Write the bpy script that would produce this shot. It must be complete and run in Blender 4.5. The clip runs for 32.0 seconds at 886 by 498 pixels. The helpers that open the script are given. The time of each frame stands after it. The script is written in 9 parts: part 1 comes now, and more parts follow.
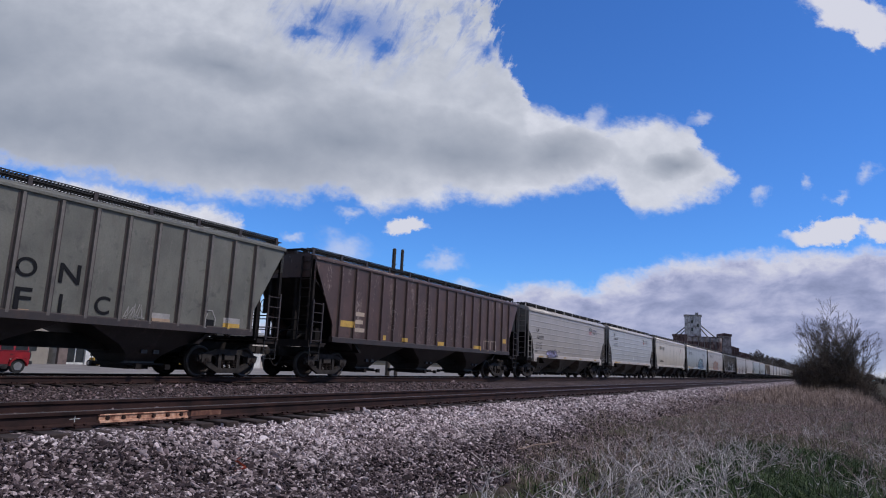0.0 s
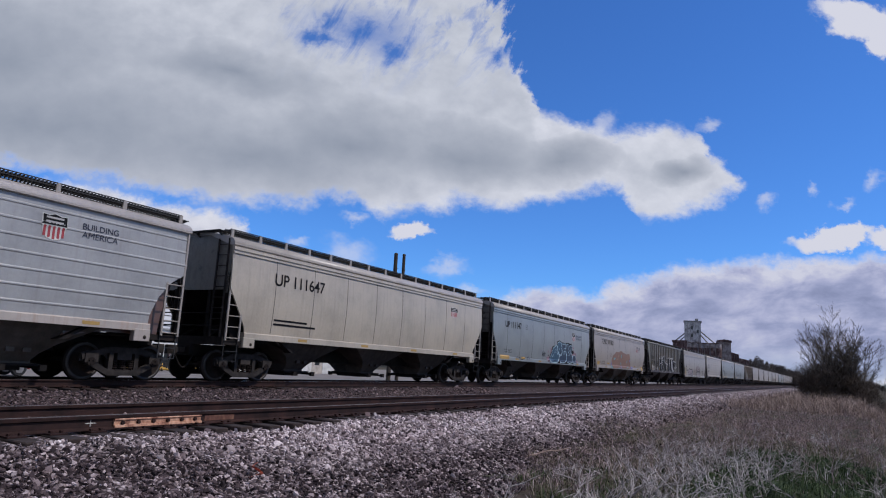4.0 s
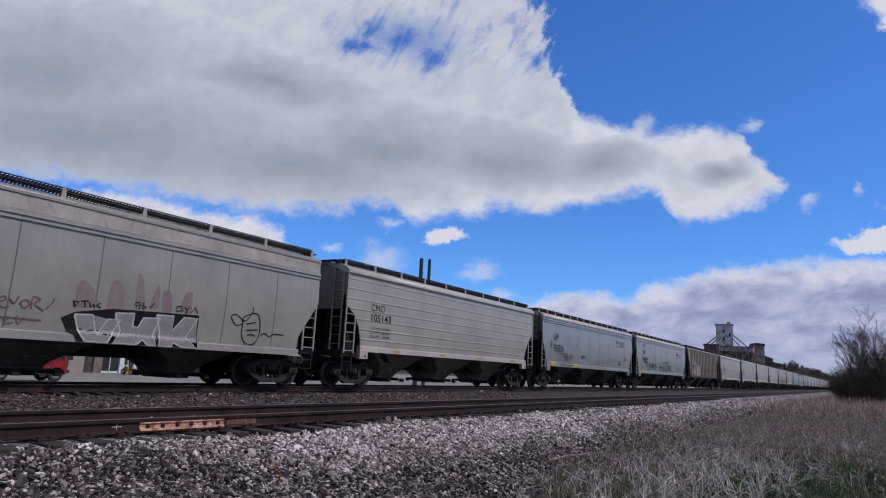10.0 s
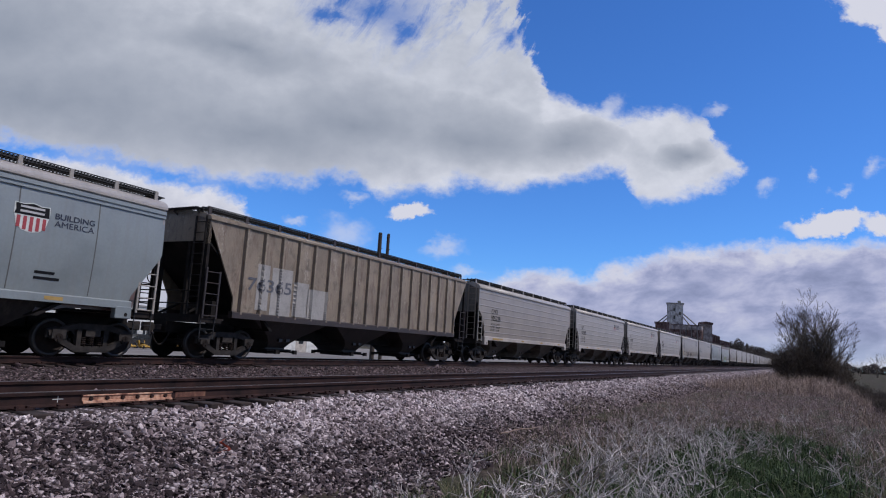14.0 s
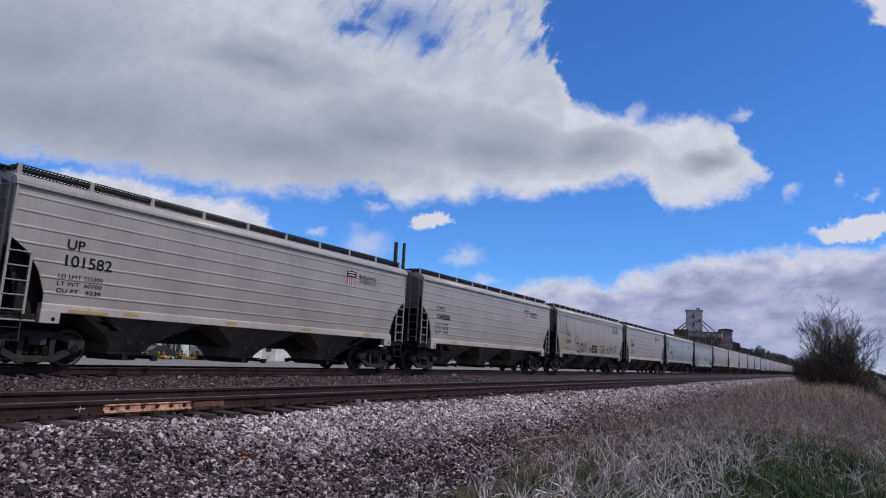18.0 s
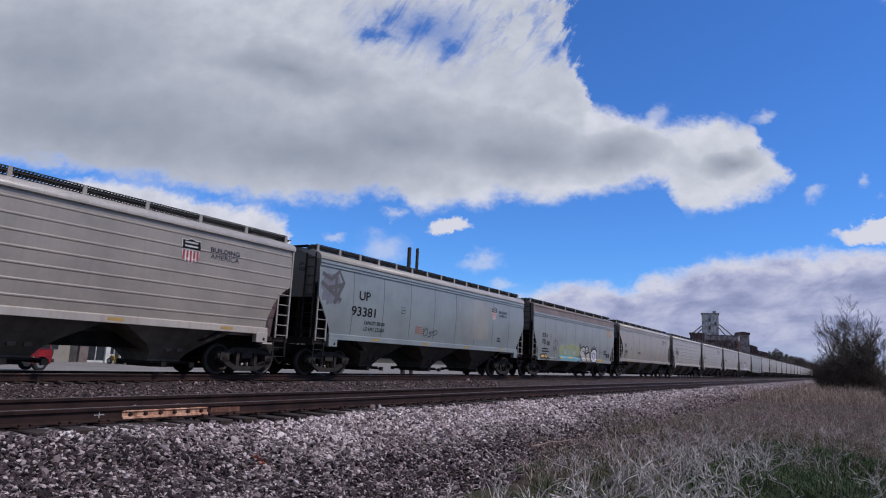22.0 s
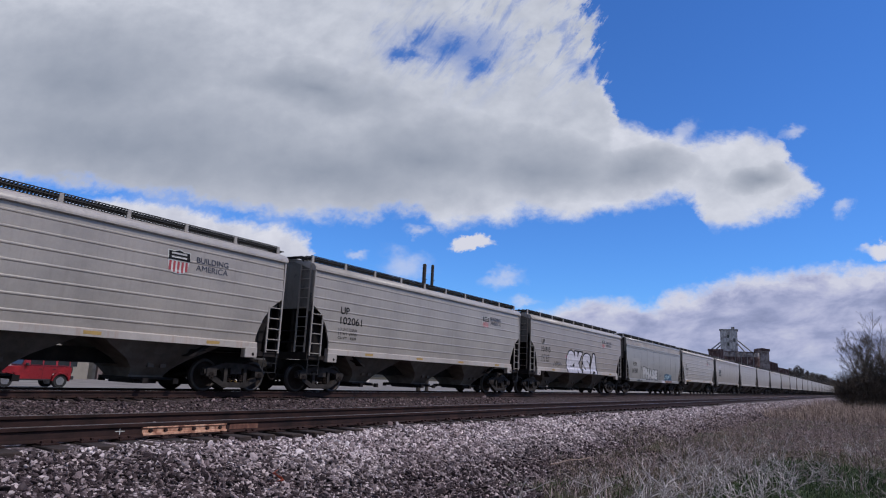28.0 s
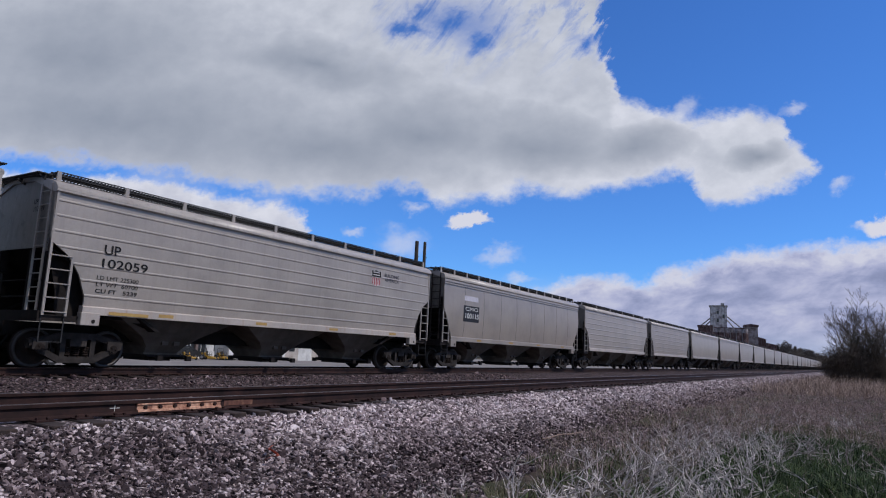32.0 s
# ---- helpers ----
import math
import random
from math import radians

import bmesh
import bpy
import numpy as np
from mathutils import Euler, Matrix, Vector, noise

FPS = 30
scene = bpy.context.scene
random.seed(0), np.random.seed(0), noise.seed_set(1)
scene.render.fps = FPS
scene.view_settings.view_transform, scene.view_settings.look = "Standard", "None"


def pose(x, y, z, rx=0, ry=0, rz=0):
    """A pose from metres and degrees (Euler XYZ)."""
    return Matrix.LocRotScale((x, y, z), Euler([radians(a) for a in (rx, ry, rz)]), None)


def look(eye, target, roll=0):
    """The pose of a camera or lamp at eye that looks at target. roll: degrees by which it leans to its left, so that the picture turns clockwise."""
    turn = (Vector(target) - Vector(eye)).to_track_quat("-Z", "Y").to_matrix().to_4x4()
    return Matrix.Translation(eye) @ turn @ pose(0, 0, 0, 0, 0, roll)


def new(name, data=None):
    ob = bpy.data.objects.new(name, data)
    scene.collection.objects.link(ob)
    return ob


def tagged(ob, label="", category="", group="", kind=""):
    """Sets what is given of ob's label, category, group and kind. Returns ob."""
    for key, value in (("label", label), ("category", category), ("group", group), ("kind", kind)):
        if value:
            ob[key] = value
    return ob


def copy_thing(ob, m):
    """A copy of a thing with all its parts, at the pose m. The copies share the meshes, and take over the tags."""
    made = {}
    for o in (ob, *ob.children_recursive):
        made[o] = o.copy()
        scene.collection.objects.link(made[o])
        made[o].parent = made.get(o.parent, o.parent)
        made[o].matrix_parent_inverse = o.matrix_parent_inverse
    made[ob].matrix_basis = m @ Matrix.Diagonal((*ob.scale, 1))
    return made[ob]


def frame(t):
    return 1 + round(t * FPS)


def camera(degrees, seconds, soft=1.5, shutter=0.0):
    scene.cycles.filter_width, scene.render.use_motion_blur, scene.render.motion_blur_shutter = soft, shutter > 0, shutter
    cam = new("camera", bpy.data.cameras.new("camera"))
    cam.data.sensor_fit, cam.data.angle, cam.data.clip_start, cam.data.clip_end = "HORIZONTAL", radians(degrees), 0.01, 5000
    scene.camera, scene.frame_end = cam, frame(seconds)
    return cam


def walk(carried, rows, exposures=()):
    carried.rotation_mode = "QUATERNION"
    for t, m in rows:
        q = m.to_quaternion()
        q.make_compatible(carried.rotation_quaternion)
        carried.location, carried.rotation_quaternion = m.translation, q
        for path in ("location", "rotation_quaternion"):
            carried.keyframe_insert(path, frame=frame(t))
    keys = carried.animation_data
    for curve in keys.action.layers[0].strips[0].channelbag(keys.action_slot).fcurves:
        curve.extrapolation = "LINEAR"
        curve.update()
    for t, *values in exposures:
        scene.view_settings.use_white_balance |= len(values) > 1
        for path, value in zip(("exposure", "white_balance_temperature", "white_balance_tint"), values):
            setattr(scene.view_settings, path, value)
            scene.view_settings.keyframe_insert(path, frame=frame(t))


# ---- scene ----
# The camera: hand-held, almost still, beside a double-track line. z = 0 is the top of the rails.
TRAIN_X = -16.87      # centre of the far track, on which the train runs
NEAR_X = -8.56        # centre of the near track
SPEED, GAIN = 14.4763, 0.01047   # the train's run in metres: SPEED * t + GAIN * t * t
HELD = [  # seconds, place, yaw, pitch, roll
    (0, 0.031, 0.109, 0.803, 30.251, 9.641, 2.711),
    (0.5, 0.025, 0.113, 0.805, 30.321, 9.715, 2.709),
    (1, 0.037, 0.120, 0.801, 30.397, 9.775, 2.670),
    (1.5, 0.056, 0.117, 0.795, 30.441, 9.924, 2.568),
    (2, 0.035, 0.123, 0.814, 30.515, 9.942, 2.769),
    (2.5, -0.017, 0.115, 0.810, 30.589, 10.082, 2.919),
    (3, -0.001, 0.000, 0.804, 30.583, 10.179, 2.816),
    (3.5, -0.205, 0.024, 0.804, 30.222, 10.150, 3.037),
    (5.5, 0.012, -0.062, 0.803, 31.322, 9.621, 2.660),
    (6, 0.021, -0.086, 0.811, 32.679, 9.792, 2.688),
    (6.5, 0.039, -0.114, 0.793, 33.682, 9.959, 2.562),
    (7, -0.010, -0.110, 0.793, 34.012, 10.019, 2.669),
    (7.5, -0.103, -0.070, 0.801, 33.954, 9.913, 2.878),
    (8, -0.203, -0.045, 0.796, 32.950, 9.795, 3.099),
    (8.5, -0.187, 0.041, 0.829, 31.615, 9.666, 3.180),
    (9, -0.115, 0.112, 0.830, 31.389, 9.850, 3.077),
    (9.5, 0.010, 0.059, 0.819, 31.793, 10.227, 2.786),
    (10, 0.023, 0.003, 0.811, 32.631, 10.328, 2.863),
    (10.5, 0.039, -0.032, 0.776, 33.196, 9.823, 2.691),
    (11, -0.020, 0.053, 0.789, 33.306, 9.058, 2.910),
    (11.5, -0.033, -0.004, 0.781, 33.303, 8.892, 3.053),
    (12, -0.163, -0.018, 0.796, 32.384, 7.857, 3.399),
    (12.5, -0.171, -0.000, 0.792, 30.757, 7.581, 3.285),
    (13, -0.120, 0.094, 0.820, 29.805, 7.518, 3.519),
    (13.5, -0.031, 0.100, 0.815, 28.737, 8.123, 3.407),
    (15.5, 0.092, -0.019, 0.790, 30.112, 8.853, 3.070),
    (16, 0.103, 0.001, 0.795, 30.264, 8.918, 3.080),
    (16.5, 0.084, 0.036, 0.800, 30.333, 8.917, 3.087),
    (17, 0.064, 0.060, 0.801, 30.382, 8.989, 3.100),
    (17.5, 0.060, 0.065, 0.798, 30.385, 9.063, 3.114),
    (18, 0.085, 0.042, 0.799, 30.388, 9.089, 3.051),
    (18.5, 0.079, 0.056, 0.793, 30.407, 9.200, 2.953),
    (19, 0.094, 0.026, 0.783, 30.458, 9.193, 2.754),
    (19.5, 0.133, -0.018, 0.776, 30.800, 9.237, 2.632),
    (20, 0.116, 0.004, 0.794, 31.014, 9.239, 2.786),
    (20.5, 0.102, 0.018, 0.796, 31.187, 9.240, 2.743),
    (21, 0.122, -0.002, 0.786, 31.308, 9.285, 2.665),
    (21.5, 0.122, -0.005, 0.784, 31.415, 9.362, 2.638),
    (22, 0.123, 0.002, 0.801, 31.584, 9.443, 2.770),
    (22.5, 0.142, -0.027, 0.790, 31.917, 9.891, 2.636),
    (23, 0.111, -0.002, 0.798, 32.326, 10.012, 2.611),
    (23.5, 0.146, -0.032, 0.780, 32.507, 10.141, 2.511),
    (24, 0.169, -0.045, 0.784, 32.759, 10.204, 2.522),
    (24.5, 0.127, -0.040, 0.787, 32.887, 10.206, 2.583),
    (25, 0.147, -0.044, 0.809, 33.104, 10.269, 2.668),
    (25.5, 0.127, -0.030, 0.802, 33.207, 10.610, 2.566),
    (27.5, 0.049, 0.011, 0.813, 32.962, 11.105, 2.847),
    (28, 0.086, -0.019, 0.787, 32.956, 10.829, 2.738),
    (28.5, 0.069, -0.009, 0.781, 32.862, 10.101, 2.829),
    (29, 0.063, 0.009, 0.788, 32.435, 9.522, 2.981),
    (29.5, 0.025, 0.037, 0.794, 32.279, 9.316, 2.920),
    (30, 0.084, -0.010, 0.766, 32.136, 8.995, 2.671),
    (30.5, 0.081, -0.023, 0.776, 32.127, 8.779, 2.699),
    (31, 0.088, -0.029, 0.774, 32.164, 8.779, 2.609),
    (31.5, 0.070, -0.033, 0.781, 32.158, 8.788, 2.644),
    (32, 0.068, -0.031, 0.786, 32.156, 8.861, 2.559),
]
cam = camera(68.0, 32.0, soft=1.1)
walk(cam, [(t, pose(x, y, z, 90 + pitch, 0, yaw) @ pose(0, 0, 0, 0, 0, roll)) for t, x, y, z, yaw, pitch, roll in HELD],
     exposures=[(0, -0.1, 6270, 13), (32, -0.1, 6270, 13)])

# World and sun: broken cumulus, the sun high on the camera's side of the line.
SUN_ELEV, SUN_AZ = 52.0, 75.0     # azimuth from +y, positive towards +x
class Nodes:
    """A short way to write a node tree."""
    def __init__(self, tree):
        self.t = tree

    def add(self, kind, ins=None, operation=None, use_clamp=False, data_type=None, blend_type=None, vector_type=None):
        n = self.t.nodes.new(kind)
        if operation:
            n.operation = operation
        if use_clamp:
            n.use_clamp = True
        if data_type:
            n.data_type = data_type
        if blend_type:
            n.blend_type = blend_type
        if vector_type:
            n.vector_type = vector_type
        for k, v in (ins or {}).items():
            if isinstance(v, bpy.types.NodeSocket):
                self.t.links.new(v, n.inputs[k])
            else:
                n.inputs[k].default_value = v
        return n

    def math(self, op, a, b=0.0, c=0.0, clamp=False):
        return self.add("ShaderNodeMath", {0: a, 1: b, 2: c}, operation=op, use_clamp=clamp).outputs[0]

    def mix(self, fac, a, b, blend='MIX'):
        n = self.add("ShaderNodeMix", data_type='RGBA', blend_type=blend)
        for k, v in ((0, fac), (6, a), (7, b)):
            if isinstance(v, bpy.types.NodeSocket):
                self.t.links.new(v, n.inputs[k])
            else:
                n.inputs[k].default_value = v
        return n.outputs[2]

    def noise(self, vec, scale, detail=4.0, rough=0.55, dist=0.0):
        return self.add("ShaderNodeTexNoise", {"Vector": vec, "Scale": scale, "Detail": detail, "Roughness": rough, "Distortion": dist}).outputs[0]

    def ramp(self, fac, stops):
        n = self.add("ShaderNodeValToRGB", {0: fac})
        e = n.color_ramp.elements
        while len(e) < len(stops):
            e.new(0.5)
        for el, (p, c) in zip(e, stops):
            el.position, el.color = p, (*c, 1) if len(c) == 3 else c
        return n.outputs[0]

    def scaled(self, vec, s):
        return self.add("ShaderNodeVectorMath", {0: vec, 1: s}, operation='MULTIPLY').outputs[0]


world = bpy.data.worlds.new("sky")
scene.world = world
world.use_nodes = True
wn = world.node_tree
wn.nodes.clear()
sky = wn.nodes.new("ShaderNodeTexSky")
sky.sky_type = 'NISHITA'
sky.sun_disc = False
sky.sun_elevation = radians(SUN_ELEV)
sky.sun_rotation = radians(SUN_AZ)
sky.air_density, sky.dust_density, sky.ozone_density = 1.0, 0.0, 5.0


def sky_nodes():
    """Blue sky; away from the view the broken cloud goes on all round."""
    n = Nodes(wn)
    blue = n.mix(1.0, sky.outputs[0], (0.53, 0.94, 1.47, 1), 'MULTIPLY')
    b1 = n.add("ShaderNodeBackground", {0: blue, 1: 0.105})
    co = n.add("ShaderNodeTexCoord").outputs["Generated"]
    nz = n.noise(co, 2.4, 6, 0.6)
    cover = n.ramp(nz, [(0.42, (0, 0, 0)), (0.56, (1, 1, 1))])
    ahead = n.add("ShaderNodeVectorMath", {0: co, 1: (-0.50, 0.84, 0.2)}, operation='DOT_PRODUCT').outputs["Value"]
    away = n.ramp(ahead, [(0.45, (1, 1, 1)), (0.70, (0, 0, 0))])
    tone = n.mix(n.noise(co, 6.0, 5, 0.6), (0.42, 0.45, 0.50, 1), (0.85, 0.85, 0.86, 1))
    b2 = n.add("ShaderNodeBackground", {0: tone, 1: 0.60})
    mx = n.add("ShaderNodeMixShader", {0: n.math('MULTIPLY', cover, away), 1: b1.outputs[0], 2: b2.outputs[0]})
    n.add("ShaderNodeOutputWorld", {0: mx.outputs[0]})


sky_nodes()
sun_data = bpy.data.lights.new("sun", 'SUN')
sun_data.energy, sun_data.angle, sun_data.color = 3.1, radians(1.2), (1.0, 0.945, 0.88)
sun = new("sun", sun_data)
sun.matrix_world = look((-40, 40, 60), Vector((-40, 40, 60)) - Vector((math.sin(radians(SUN_AZ)) * math.cos(radians(SUN_ELEV)), math.cos(radians(SUN_AZ)) * math.cos(radians(SUN_ELEV)), math.sin(radians(SUN_ELEV)))))


# ---- materials ----
def rgb(c):
    return (*c, 1.0)


MATS = {}


def material(name, base, rough=0.6, metal=0.0, dark=None, light=None, grain=30.0, patch=1.5, bump=0.15, streak=0.0, streak_col=(0.12, 0.09, 0.07), rnd=0.0, spec=0.4, fleck=0.35, coat=0.0):
    """A painted, weathered or natural surface: base colour, patches, fine grain and run-down streaks."""
    if name in MATS:
        return MATS[name]
    m = bpy.data.materials.new(name)
    m.use_nodes = True
    n = Nodes(m.node_tree)
    m.node_tree.nodes.clear()
    co = n.add("ShaderNodeTexCoord").outputs["Object"]
    dark = dark or tuple(c * 0.72 for c in base)
    light = light or tuple(min(1, c * 1.15) for c in base)
    big = n.noise(co, patch, 5.0, 0.6)
    col = n.ramp(big, [(0.3, dark), (0.5, base), (0.72, light)])
    fine = n.noise(co, grain, 3.0, 0.6)
    col = n.mix(fleck, col, n.ramp(fine, [(0.25, (0.55, 0.55, 0.55)), (0.75, (1.25, 1.25, 1.25))]), 'MULTIPLY')
    if streak > 0:
        sv = n.scaled(co, (3.2, 3.2, 0.22))
        st = n.noise(sv, 2.2, 5.0, 0.62)
        f = n.math('MULTIPLY', n.ramp(st, [(0.5, (0, 0, 0)), (0.72, (1, 1, 1))]), streak)
        col = n.mix(f, col, rgb(streak_col))
    if rnd > 0:
        oi = n.add("ShaderNodeObjectInfo").outputs["Random"]
        v = n.math('MULTIPLY_ADD', oi, rnd * 2, 1 - rnd)
        cmb = n.add("ShaderNodeCombineColor", {0: v, 1: v, 2: v}).outputs[0]
        col = n.mix(1.0, col, cmb, 'MULTIPLY')
    b = n.add("ShaderNodeBsdfPrincipled", {"Base Color": col, "Metallic": metal, "Specular IOR Level": spec,
              "Roughness": n.math('MULTIPLY_ADD', fine, 0.2, rough - 0.1, clamp=True), "Coat Weight": coat, "Coat Roughness": 0.34})
    if bump > 0:
        bm_ = n.add("ShaderNodeBump", {"Height": fine, "Strength": bump, "Distance": 0.01})
        n.t.links.new(bm_.outputs[0], b.inputs["Normal"])
    o = n.add("ShaderNodeOutputMaterial", {0: b.outputs[0]})
    MATS[name] = m
    return m


def grey(v, tint=(1, 1, 1)):
    return tuple(v * c for c in tint)


m_rail = material("rail_steel", (0.034, 0.018, 0.016), 0.65, 0.2, dark=(0.016, 0.010, 0.009), light=(0.056, 0.027, 0.022), patch=3, spec=0.2)
m_railtop = material("rail_running_band", (0.30, 0.30, 0.30), 0.32, 0.9, patch=6)
m_joint = material("rusted_joint_bar", (0.44, 0.23, 0.15), 0.8, 0.0, dark=(0.12, 0.04, 0.025), light=(0.66, 0.46, 0.33), patch=11, grain=60)
m_tie = material("creosoted_tie", (0.026, 0.017, 0.015), 0.9, 0, dark=(0.012, 0.008, 0.007), light=(0.055, 0.036, 0.030), patch=4, grain=40, bump=0.4)
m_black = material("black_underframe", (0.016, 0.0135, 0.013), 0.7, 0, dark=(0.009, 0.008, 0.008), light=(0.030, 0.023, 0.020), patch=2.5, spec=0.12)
m_truck = material("truck_casting", (0.026, 0.021, 0.019), 0.8, 0, dark=(0.012, 0.010, 0.009), light=(0.055, 0.045, 0.039), patch=4, spec=0.3)
m_wheel = material("wheel_steel", (0.024, 0.018, 0.016), 0.7, 0.2, dark=(0.014, 0.011, 0.010), light=(0.040, 0.026, 0.021), patch=4, spec=0.15)
m_tread = material("wheel_rim", (0.06, 0.055, 0.053), 0.5, 0.5, patch=6)
m_white = material("white_stencil", (0.55, 0.55, 0.53), 0.6)
m_ink = material("black_lettering", (0.011, 0.011, 0.013), 0.7, bump=0, spec=0.12)
m_yellow = material("yellow_reflector", (0.50, 0.31, 0.07), 0.5, patch=6)
m_railing = material("galvanised_grating", (0.035, 0.034, 0.035), 0.7, 0.3, patch=5)


def part(name, bm, mat, parent=None, label="", m=None):
    """Links a bmesh (or a mesh made before) as one mesh object under a thing or a part."""
    if isinstance(bm, bmesh.types.BMesh):
        me = bpy.data.meshes.new(name)
        bm.to_mesh(me)
        bm.free()
    else:
        me = bm
    if mat is not None and not me.materials:
        me.materials.append(mat)
    ob = new(name, me)
    if parent is not None:
        ob.parent = parent
    if m is not None:
        ob.matrix_basis = m
    if label:
        tagged(ob, label)
    return ob


def box(bm, x0, x1, y0, y1, z0, z1, m=None):
    r = bmesh.ops.create_cube(bm, size=1.0)
    mm = Matrix.Translation(((x0 + x1) / 2, (y0 + y1) / 2, (z0 + z1) / 2)) @ Matrix.Diagonal((x1 - x0, y1 - y0, z1 - z0, 1))
    bmesh.ops.transform(bm, matrix=(m @ mm) if m else mm, verts=r["verts"])
    return r["verts"]


def tube(bm, a, b, r, seg=8, r2=None):
    """A round bar from a to b."""
    a, b = Vector(a), Vector(b)
    d = b - a
    q = d.to_track_quat('Z', 'Y').to_matrix().to_4x4()
    bmesh.ops.create_cone(bm, cap_ends=True, segments=seg, radius1=r, radius2=r if r2 is None else r2, depth=d.length, matrix=Matrix.Translation((a + b) / 2) @ q)


def pipe(bm, pts, r, seg=6):
    """One continuous round bar through several points."""
    pts = [Vector(p) for p in pts]
    prev = first = None
    side = None
    for i, p in enumerate(pts):
        d = (pts[min(i + 1, len(pts) - 1)] - pts[max(i - 1, 0)]).normalized()
        side = d.orthogonal().normalized() if side is None else (side - d * side.dot(d)).normalized()
        up = d.cross(side)
        cur = [bm.verts.new(p + (side * math.cos(a) + up * math.sin(a)) * r) for a in [k * math.tau / seg for k in range(seg)]]
        if prev:
            for k in range(seg):
                bm.faces.new((prev[k], prev[(k + 1) % seg], cur[(k + 1) % seg], cur[k]))
        else:
            first = cur
        prev = cur
    bm.faces.new(first[::-1])
    bm.faces.new(prev)


def prism(bm, pts, axis, lo, hi):
    """A closed outline (pairs) pushed out along an axis 'x' or 'y' from lo to hi."""
    def v(p, k):
        return (k, p[0], p[1]) if axis == 'x' else (p[0], k, p[1]) if axis == 'y' else (p[0], p[1], k)
    a = [bm.verts.new(v(p, lo)) for p in pts]
    b = [bm.verts.new(v(p, hi)) for p in pts]
    n = len(pts)
    bm.faces.new(a)
    bm.faces.new(b[::-1])
    for i in range(n):
        bm.faces.new((a[i], b[i], b[(i + 1) % n], a[(i + 1) % n]))
    bmesh.ops.recalc_face_normals(bm, faces=bm.faces)


def bevelled(bm, w=0.01, seg=1):
    bmesh.ops.bevel(bm, geom=[e for e in bm.edges if len(e.link_faces) == 2 and e.calc_face_angle(0) > 0.5], offset=w, segments=seg, affect='EDGES', clamp_overlap=True)
    return bm


def smooth(ob):
    for p in ob.data.polygons:
        p.use_smooth = True
    return ob


# ---- the setting: ground, road bed, tracks ----
def profile(x, knots):
    for (x0, z0), (x1, z1) in zip(knots, knots[1:]):
        if x <= x1:
            k = (x - x0) / (x1 - x0)
            return z0 + (z1 - z0) * k
    return knots[-1][1]


YARD = [(-150, -2.0), (-60, -1.27), (-40, -1.0), (-23.6, -0.78), (-23.2, -1.0)]
GROUND = [(-3000, -3.2), (-150, -2.3), (-60, -1.6), (-40, -1.3), (-25, -1.05), (-22, -1.0), (-5.0, -0.86), (-2.0, -0.84), (2.2, -0.88), (4.5, -1.7), (8, -2.0), (13, -1.5), (40, -1.4), (3000, -1.4)]


def ground_z(x, y):
    z = profile(x, GROUND)
    near = max(0.0, 1 - abs(x) / 40) * max(0.0, 1 - abs(y - 20) / 120)
    return z + near * (noise.noise((x * 0.5, y * 0.5, 0)) * 0.10 + noise.noise((x * 1.9, y * 1.9, 3)) * 0.04)


def sheet(name, xs, ys, fz, mat):
    v = [(x, y, fz(x, y)) for y in ys for x in xs]
    n = len(xs)
    f = [(j * n + i, j * n + i + 1, (j + 1) * n + i + 1, (j + 1) * n + i) for j in range(len(ys) - 1) for i in range(n - 1)]
    me = bpy.data.meshes.new(name)
    me.from_pydata(v, [], f)
    me.materials.append(mat)
    ob = new(name, me)
    return smooth(ob)


def spaced(lo, hi, step):
    return [lo + (hi - lo) * i / max(1, round((hi - lo) / step)) for i in range(max(1, round((hi - lo) / step)) + 1)]


def mat_ground():
    m = bpy.data.materials.new("dry_verge")
    m.use_nodes = True
    n = Nodes(m.node_tree)
    m.node_tree.nodes.clear()
    co = n.add("ShaderNodeTexCoord").outputs["Object"]
    a = n.noise(co, 0.35, 5, 0.6)
    b = n.noise(co, 6.0, 4, 0.65)
    col = n.ramp(b, [(0.3, (0.022, 0.017, 0.014)), (0.5, (0.058, 0.044, 0.036)), (0.7, (0.115, 0.090, 0.074))])
    col = n.mix(n.ramp(a, [(0.42, (0, 0, 0)), (0.60, (0.85, 0.85, 0.85))]), col, (0.038, 0.044, 0.020, 1))
    bs = n.add("ShaderNodeBsdfPrincipled", {"Base Color": col, "Roughness": 0.95, "Specular IOR Level": 0.1})
    bu = n.add("ShaderNodeBump", {"Height": b, "Strength": 0.6, "Distance": 0.05})
    n.t.links.new(bu.outputs[0], bs.inputs["Normal"])
    n.add("ShaderNodeOutputMaterial", {0: bs.outputs[0]})
    return m


